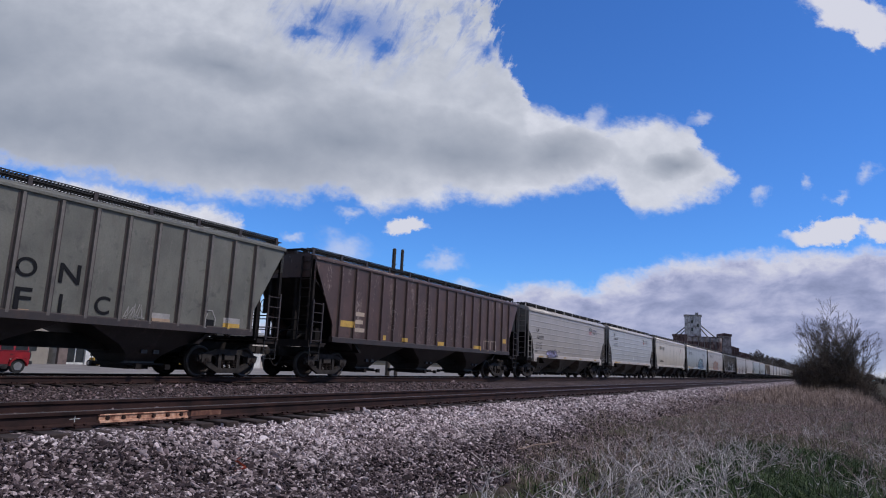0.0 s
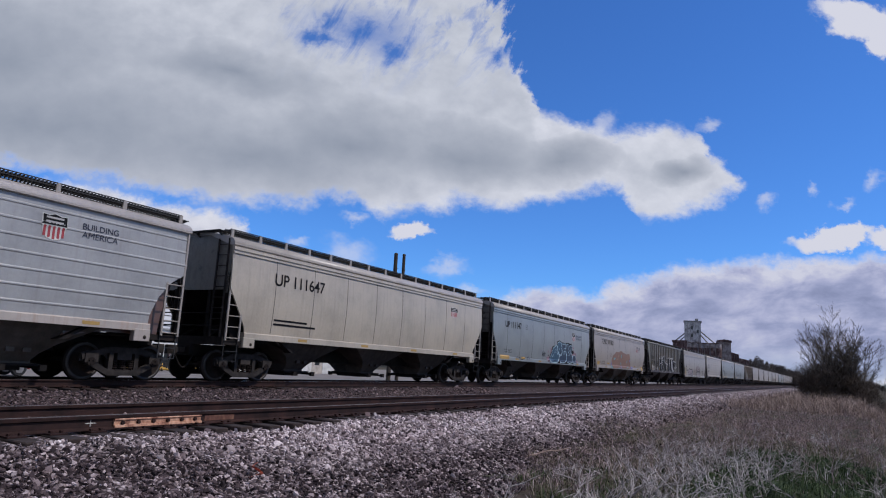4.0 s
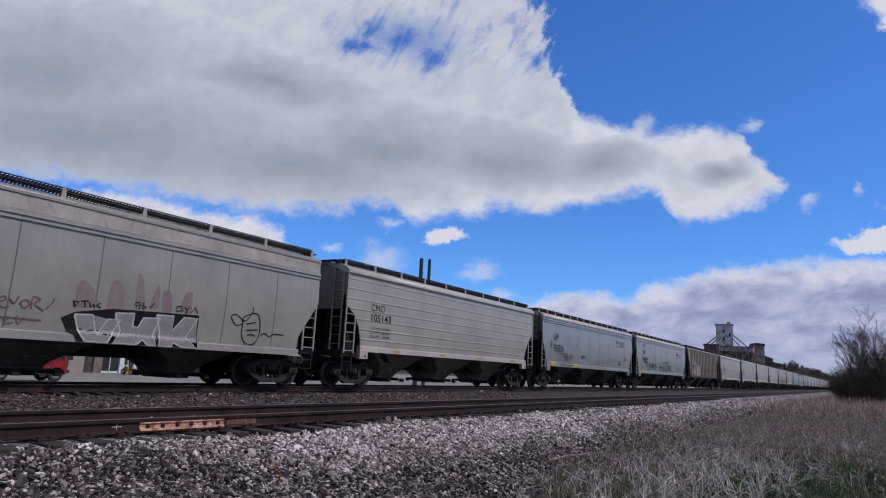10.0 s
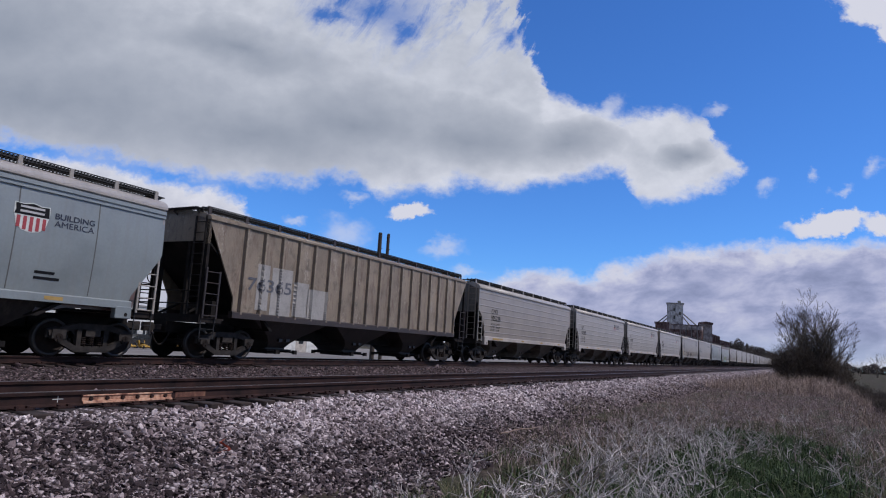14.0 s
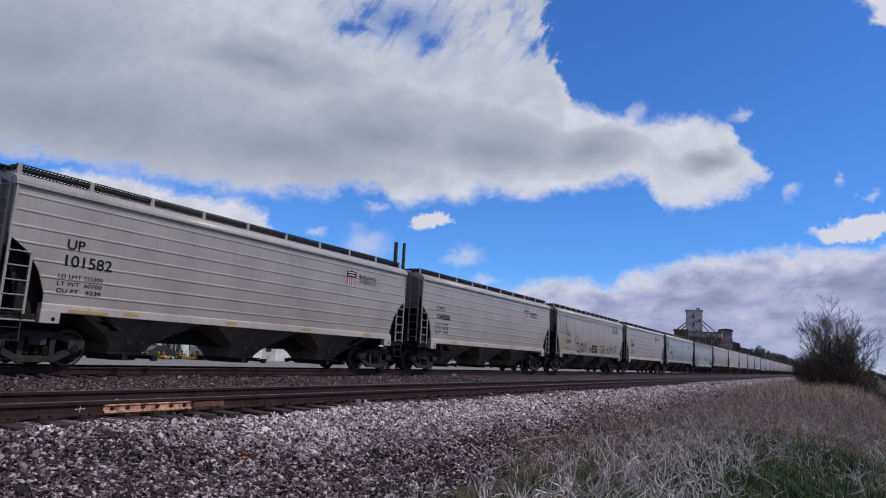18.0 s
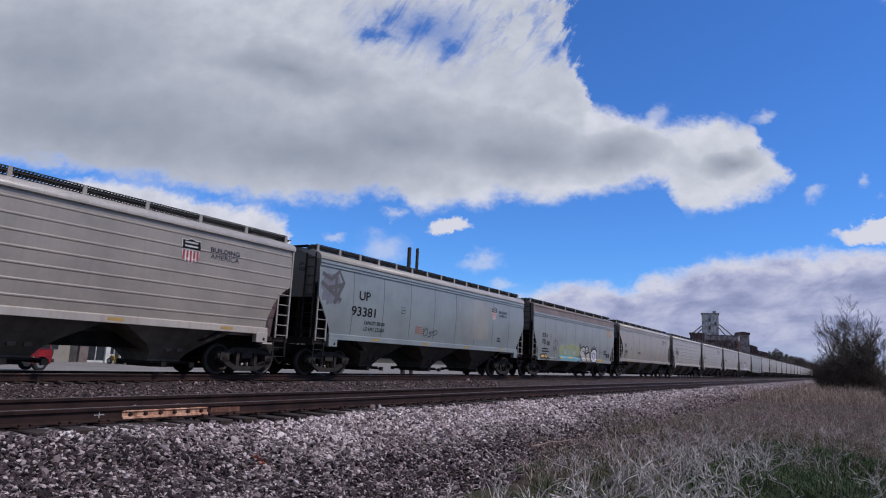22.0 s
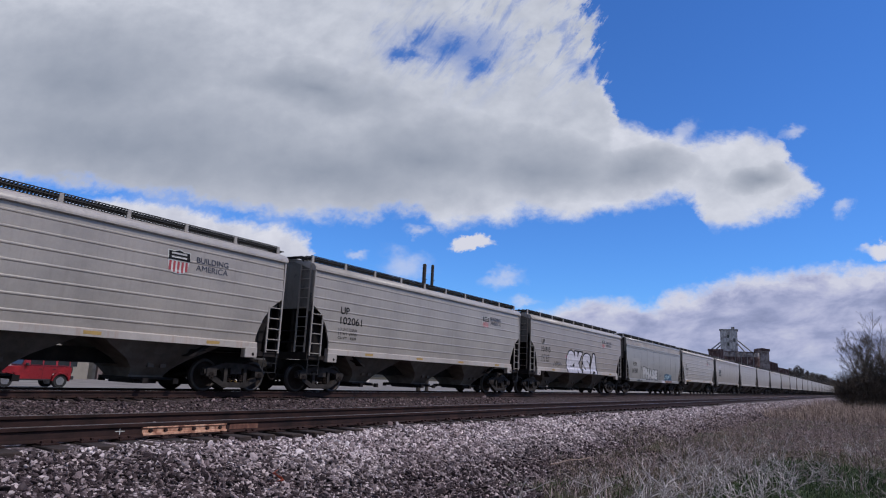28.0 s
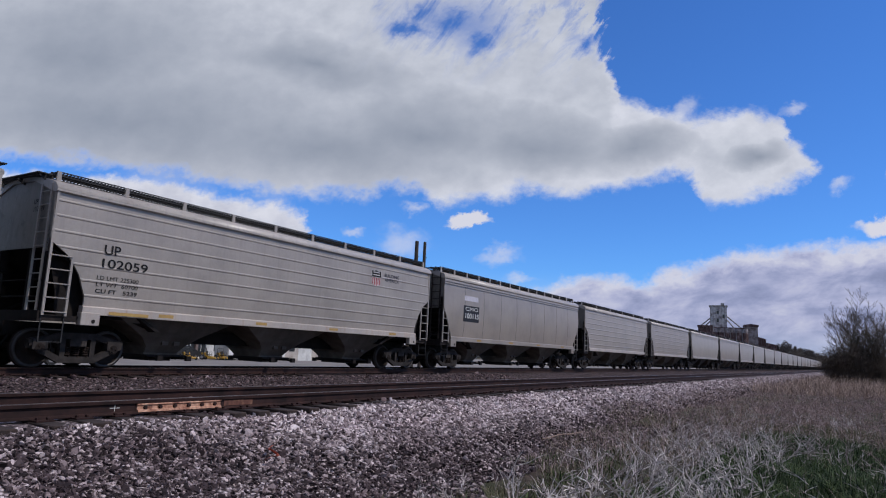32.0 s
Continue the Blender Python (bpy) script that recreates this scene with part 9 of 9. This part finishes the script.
m_straw = leafy("straw_grass", (0.225, 0.160, 0.130), (0.050, 0.034, 0.028), (0.47, 0.355, 0.29))
m_pale_stalk = leafy("bleached_weed_stalk", (0.42, 0.375, 0.365), (0.15, 0.125, 0.12), (0.72, 0.66, 0.64))
m_mauve = leafy("mauve_brown_stems", (0.26, 0.190, 0.185), (0.060, 0.042, 0.041), (0.52, 0.41, 0.40))
m_greenleaf = leafy("green_weed_leaf", (0.038, 0.062, 0.024), (0.010, 0.018, 0.008), (0.10, 0.135, 0.058))
m_tan = leafy("pinkish_tan_grass", (0.33, 0.245, 0.205), (0.11, 0.078, 0.064), (0.56, 0.44, 0.37))
m_olive = leafy("olive_grass", (0.088, 0.088, 0.046), (0.032, 0.034, 0.017), (0.19, 0.18, 0.115))


def blades(name, n, place, h, w, lean, mat, label, seed, segs=2):
    """Many thin blades, each a bent tapering strip."""
    rg = np.random.default_rng(seed)
    xy = place(rg, n)
    n = len(xy)
    z = np.array([max(ground_z(x, y), bed_near_z(x, y) if -7.2 < x < -4.75 else -9.0) for x, y in xy]) - 0.02
    hh = rg.uniform(h[0], h[1], n)
    az = rg.uniform(0, math.tau, n)
    ln = np.abs(rg.normal(0, lean, n))
    wa = az + math.pi / 2 + rg.uniform(-0.6, 0.6, n)
    ww = rg.uniform(w[0], w[1], n)
    rows = []
    for k in range(segs + 1):
        t = k / segs
        px = xy[:, 0] + np.cos(az) * ln * hh * t ** 1.6
        py = xy[:, 1] + np.sin(az) * ln * hh * t ** 1.6
        pz = z + hh * t * (1 - 0.25 * np.minimum(ln, 1.5) * t)
        q = ww * (1 - 0.8 * t) / 2
        rows.append(np.stack([px - np.cos(wa) * q, py - np.sin(wa) * q, pz], 1))
        rows.append(np.stack([px + np.cos(wa) * q, py + np.sin(wa) * q, pz], 1))
    v = np.stack(rows, 1).reshape(-1, 3)
    m = 2 * (segs + 1)
    base = np.arange(n)[:, None] * m
    f = np.concatenate([base + np.array([[2 * k, 2 * k + 1, 2 * k + 3, 2 * k + 2]]) for k in range(segs)], 0)
    me = bpy.data.meshes.new(name)
    me.from_pydata(v.tolist(), [], f.tolist())
    me.materials.append(mat)
    return tagged(new(name, me), label, "grass", kind="stuff")


def zone(x0, x1, y0, y1, near=1.0, clump=0.0, thinned=True):
    """Places within a stretch of verge, denser near the camera, gathered in clumps."""
    def f(rg, n):
        y = y0 + (y1 - y0) * rg.random(n) ** near
        x = x0 + (x1 - x0) * rg.random(n)
        if clump > 0:
            k = rg.integers(0, max(2, int(n / 28)), n)
            cx, cy = x[k], y[k]
            x, y = cx + rg.normal(0, clump, n), cy + rg.normal(0, clump, n)
        edge = -3.6 - 2.9 * (1 - np.exp(-np.clip(y - 7, 0, 200) / 9)) + 0.28 * np.sin(y * 0.9) + 0.2 * np.sin(y * 2.3 + 1)
        keep = (x > edge) & (y > y0 - 1.5)
        if thinned:
            patch = ((x + 0.7) / 1.35) ** 2 + ((y - 12.2) / 5.0) ** 2
            keep &= (patch > 1 + 0.25 * np.sin(x * 7) * np.sin(y * 2.1)) | (rg.random(n) < 0.16)
        return np.stack([x, y], 1)[keep]
    return f


blades("dry_grass", 17000, zone(-6.3, 3.6, 4.2, 46, 1.5, 0.20), (0.04, 0.15), (0.005, 0.012), 1.6, m_straw, "short tangled straw-coloured dead grass", 41)
blades("stubble", 22000, zone(-6.4, 0.5, 11, 42, 1.5, 0.25), (0.04, 0.18), (0.006, 0.014), 1.3, m_straw, "short mauve-brown stubble beside the ballast", 49)
blades("verge_grass", 11000, zone(-4.5, 9, -12, 5, 1.0, 0.25), (0.05, 0.22), (0.008, 0.016), 1.2, m_straw, "short tangled dead grass of the verge", 50)
blades("mauve_stems", 30000, zone(-6.4, 3.4, 9, 75, 1.4, 0.3), (0.08, 0.32), (0.005, 0.014), 1.0, m_mauve, "mauve-brown dead weed stems", 42)
blades("olive_grass", 42000, zone(-6.0, 1.8, 4.0, 21, 1.2, 0.3), (0.05, 0.19), (0.006, 0.014), 1.1, m_olive, "low olive-green grass between dead weeds", 43)
blades("tall_dry_grass", 15000, zone(-5.2, 3.6, 44, 170, 1.7, 0.4), (0.3, 0.85), (0.010, 0.026), 0.8, m_tan, "tall tan dry grass towards the trees", 44)
blades("tall_dry_grass", 5000, zone(-3.4, 2.4, 46, 66, 1.0, 0.4), (0.45, 1.35), (0.008, 0.020), 0.75, m_tan, "tall pinkish tan grass tufts beside the ballast", 48)
blades("slope_grass", 15000, zone(1.2, 14, 8, 70, 1.3, 0.4), (0.15, 0.5), (0.008, 0.02), 0.9, m_straw, "dry grass on the ditch slope", 47)
blades("green_weeds", 20000, zone(-1.9, 0.5, 7.0, 17, 1.1, 0.24, False), (0.08, 0.27), (0.012, 0.032), 1.6, m_greenleaf, "low leafy green weeds in the verge", 45, 3)
blades("green_weeds", 1200, zone(-4.2, -2.6, 5.2, 12, 1.0, 0.14), (0.06, 0.16), (0.02, 0.04), 1.1, m_greenleaf, "small leafy green weeds near the ballast", 46, 3)


def dead_weeds(n, x0, x1, y0, y1, h, seed, label, mat, thick):
    """Branching dead stalks."""
    rng = random.Random(seed)
    s = Soup()
    for _ in range(n):
        x, y = rng.uniform(x0, x1), y0 + (y1 - y0) * rng.random() ** 1.3
        p = Vector((x, y, ground_z(x, y) - 0.03))
        d = Vector((rng.gauss(0, 0.55), rng.gauss(0, 0.55), 1)).normalized()
        hh = rng.uniform(*h)
        r = thick * rng.uniform(0.7, 1.3)
        for k in range(8):
            b = p + d * hh / 8
            s.stick(p, b, r * (1 - k * 0.10), r * (0.90 - k * 0.10))
            p = b
            d = (d + Vector((rng.gauss(0, 0.30), rng.gauss(0, 0.30), rng.gauss(0, 0.16)))).normalized()
            if k % 2 and k < 7:
                for _ in range(rng.choice((1, 2, 2))):
                    e = (d + Vector((rng.gauss(0, 0.8), rng.gauss(0, 0.8), rng.gauss(0, 0.3)))).normalized()
                    q = p + e * hh * rng.uniform(0.10, 0.22)
                    s.stick(p, q, r * 0.55, r * 0.42)
                    e = (e + Vector((rng.gauss(0, 0.35), rng.gauss(0, 0.35), rng.gauss(0.1, 0.2)))).normalized()
                    s.stick(q, q + e * hh * 0.12, r * 0.42, r * 0.33)
                    q = q + e * hh * 0.12
                    g = (e + Vector((rng.gauss(0, 0.5), rng.gauss(0, 0.5), 0.25))).normalized()
                    s.stick(q, q + g * hh * 0.16, r * 0.35, r * 0.18)
    ob = new("dead_weeds", s.mesh("dead_weeds", mat))
    return tagged(ob, label, "weeds", kind="stuff")


dead_weeds(230, -2.9, -0.9, 6.0, 15, (0.3, 0.8), 51, "bleached white branching dead weed stalks", m_pale_stalk, 0.0105)
dead_weeds(45, -1.6, 1.2, 7.0, 16, (0.25, 0.7), 52, "pale branching dead stalks among green weeds", m_pale_stalk, 0.007)
dead_weeds(900, -4.6, 2.8, 13, 55, (0.25, 0.65), 53, "greyish mauve branching dead weeds", m_mauve, 0.009)
dead_weeds(190, -3.8, 1.6, 10, 24, (0.25, 0.6), 55, "pale dead stalks standing over the brown verge", m_pale_stalk, 0.008)
dead_weeds(60, -4.0, -2.9, 5.2, 12, (0.15, 0.4), 54, "thin pale dead stalks at the ballast edge", m_pale_stalk, 0.006)


# ---- loose ballast stones ----
def stone_mat(name, cols, fresh=None):
    m = bpy.data.materials.new(name)
    m.use_nodes = True
    n = Nodes(m.node_tree)
    m.node_tree.nodes.clear()
    rnd = n.add("ShaderNodeNewGeometry").outputs["Random Per Island"]
    co = n.add("ShaderNodeTexCoord").outputs["Object"]
    col = n.ramp(rnd, list(zip((0.0, 0.3, 0.62, 0.85, 1.0), cols)))
    if fresh:
        s = n.add("ShaderNodeSeparateXYZ", {0: co})
        k = n.math('ADD', n.math('MULTIPLY', s.outputs[0], -1.0), n.math('MULTIPLY_ADD', n.noise(co, 1.1, 4, 0.6), 1.9, -6.95))
        k = n.math('ADD', k, n.math('MINIMUM', n.math('MULTIPLY_ADD', s.outputs[1], 0.32, -2.1), 0.65))
        col = n.mix(n.ramp(k, [(0.0, (0, 0, 0)), (1.0, (1, 1, 1))]), col, n.ramp(rnd, list(zip((0.0, 0.3, 0.62, 0.85, 1.0), fresh))))
    fn = n.noise(co, 60, 3, 0.6)
    col = n.mix(0.4, col, n.ramp(fn, [(0.3, (0.6, 0.58, 0.57)), (0.7, (1.2, 1.2, 1.2))]), 'MULTIPLY')
    big = n.noise(co, 0.9, 3, 0.5)
    col = n.mix(0.6, col, n.ramp(big, [(0.35, (0.62, 0.50, 0.515)), (0.65, (1.04, 0.97, 0.97))]), 'MULTIPLY')
    bs = n.add("ShaderNodeBsdfPrincipled", {"Base Color": col, "Roughness": 0.85, "Specular IOR Level": 0.25})
    n.add("ShaderNodeOutputMaterial", {0: bs.outputs[0]})
    return m


m_stone = stone_mat("crushed_granite", [(0.013, 0.009, 0.010), (0.034, 0.024, 0.027), (0.085, 0.064, 0.068), (0.25, 0.207, 0.212), (0.60, 0.535, 0.535)],
                    [(0.060, 0.046, 0.049), (0.23, 0.190, 0.195), (0.50, 0.440, 0.445), (0.72, 0.665, 0.665), (0.88, 0.83, 0.83)])
m_stone_old = stone_mat("dirty_crushed_stone", [(0.035, 0.024, 0.025), (0.07, 0.049, 0.051), (0.12, 0.088, 0.092), (0.20, 0.155, 0.158), (0.34, 0.285, 0.28)])


def stones(n, x0, x1, y0, y1, near, fz, size, mat, label, seed):
    """Broken stones, each an angular lump with its own turn and shape."""
    rg = np.random.default_rng(seed)
    bm = bmesh.new()
    bmesh.ops.create_icosphere(bm, subdivisions=1, radius=1.0)
    bv = np.array([v.co[:] for v in bm.verts])
    bf = np.array([[v.index for v in f.verts] for f in bm.faces])
    bm.free()
    kinds = np.stack([bv * rg.uniform(0.45, 1.25, (len(bv), 1)) for _ in range(14)])
    y = y0 + (y1 - y0) * rg.random(n) ** near
    x = x0 + (x1 - x0 + 0.25 * np.sin(y * 1.3) + 0.15 * np.sin(y * 3.1)) * rg.random(n)
    z = np.array([fz(a, b) for a, b in zip(x, y)])
    s = rg.lognormal(0, 0.24, n) * size * (1 + 0.012 * np.clip(y - 6, 0, 40))
    dim = rg.uniform(0.5, 1.2, (n, 3)) * np.array([[1.15, 1.1, 0.52]]) * s[:, None]
    q = rg.normal(size=(n, 4)) * np.array([[1.0, 0.45, 0.45, 1.0]])
    q /= np.linalg.norm(q, axis=1)[:, None]
    w, i, j, k = q.T
    R = np.stack([np.stack([1 - 2 * (j * j + k * k), 2 * (i * j - k * w), 2 * (i * k + j * w)], 1),
                  np.stack([2 * (i * j + k * w), 1 - 2 * (i * i + k * k), 2 * (j * k - i * w)], 1),
                  np.stack([2 * (i * k - j * w), 2 * (j * k + i * w), 1 - 2 * (i * i + j * j)], 1)], 1)
    v = kinds[rg.integers(0, 14, n)] * dim[:, None, :]
    v = np.einsum('nij,nkj->nki', R, v) + np.stack([x, y, z + rg.uniform(-0.2, 0.55, n) * s], 1)[:, None, :]
    f = bf[None] + (np.arange(n) * len(bv))[:, None, None]
    me = bpy.data.meshes.new("ballast_stones")
    me.from_pydata(v.reshape(-1, 3).tolist(), [], f.reshape(-1, 3).tolist())
    me.materials.append(mat)
    return tagged(new("ballast_stones", me), label, "stones", kind="stuff")


stones(42000, -7.35, -3.75, 3.0, 17, 1.35, lambda x, y: max(bed_near_z(x, y), ground_z(x, y)), 0.0285, m_stone, "pale and dark crushed ballast stones on the shoulder", 61)
stones(7000, -7.35, -3.75, -14, 3.2, 1.0, lambda x, y: max(bed_near_z(x, y), ground_z(x, y)), 0.034, m_stone, "crushed ballast stones along the shoulder", 65)
stones(32000, -7.3, -4.7, 15, 170, 2.0, bed_near_z, 0.030, m_stone, "crushed ballast stones along the shoulder", 62)
stones(5000, -9.25, -7.9, 3.0, 22, 1.3, bed_near_z, 0.034, m_stone_old, "dirty ballast stones between the near rails", 63)
stones(9000, -15.2, -10.3, 5.0, 30, 1.2, lambda x, y: bed_near_z(x, y) if x > -13.87 else bed_far_z(x, y), 0.034, m_stone_old, "weathered ballast stones between the two tracks", 64)


# ---- litter ----
m_strap = material("faded_orange_strap", (0.50, 0.13, 0.08), 0.6, 0, patch=8)
bm = bmesh.new()
pts = [(0.00, 0.00, 0.03), (0.03, 0.09, 0.06), (0.02, 0.18, 0.05), (-0.05, 0.25, 0.03), (-0.12, 0.29, 0.05), (-0.16, 0.24, 0.09), (-0.13, 0.16, 0.12), (-0.20, 0.30, 0.14)]
prev = None
for p in pts:
    a = (bm.verts.new(p), bm.verts.new((p[0] + 0.03, p[1] + 0.012, p[2] + 0.012)))
    if prev:
        bm.faces.new((prev[0], prev[1], a[1], a[0]))
    prev = a
bmesh.ops.solidify(bm, geom=bm.faces[:], thickness=0.004)
strap = part("plastic_strap", bm, m_strap)
tagged(strap, "faded orange plastic strap lying on the ballast", "litter")
strap.matrix_basis = pose(-5.84, 5.66, -0.58)
rs = random.Random(9)
way = [Vector((-4.9, 11.6, -0.72))]
for i in range(6):
    way.append(way[-1] + Vector((0.05 + rs.uniform(-0.03, 0.03), 0.24, rs.uniform(-0.015, 0.03))))
bm = bmesh.new()
pipe(bm, way, 0.011, 5)
stick = part("fallen_stick", bm, m_straw)
tagged(stick, "bleached bare stick lying at the foot of the ballast", "stick")


build_train()


# ---- what moves ----
def run(t):
    return SPEED * t + GAIN * t * t


def motions():
    for car, mid in CARS:
        walk(car, [(t, pose(TRAIN_X, mid - run(t), 0)) for t in range(33)])
    for ws, sy, place in WHEELS:
        t0 = max(0.0, (place - 34) / 14.7)
        t1 = min(32.0, (place + 9) / 14.4)
        if t1 <= 0.1 or t0 >= 31.9:
            continue
        n = max(2, math.ceil((t1 - t0) / 0.044))
        ts = [t0 + (t1 - t0) * i / n for i in range(n + 1)]
        ts = ([0.0] if t0 > 0.02 else []) + ts + ([32.0] if t1 < 31.98 else [])
        spun = [math.degrees((run(min(max(t, t0), t1)) - run(t0)) / 0.46) for t in ts]
        walk(ws, [(t, pose(0, sy, 0.46, d, 0, 0)) for t, d in zip(ts, spun)])
    a = radians(CLOUD_YAW)
    walk(clouds, [(t, pose(math.cos(a) * CLOUD_DRIFT * (t - 16), math.sin(a) * CLOUD_DRIFT * (t - 16), 0.8, 0, 0, CLOUD_YAW)) for t in (0, 8, 16, 24, 32)])


motions()
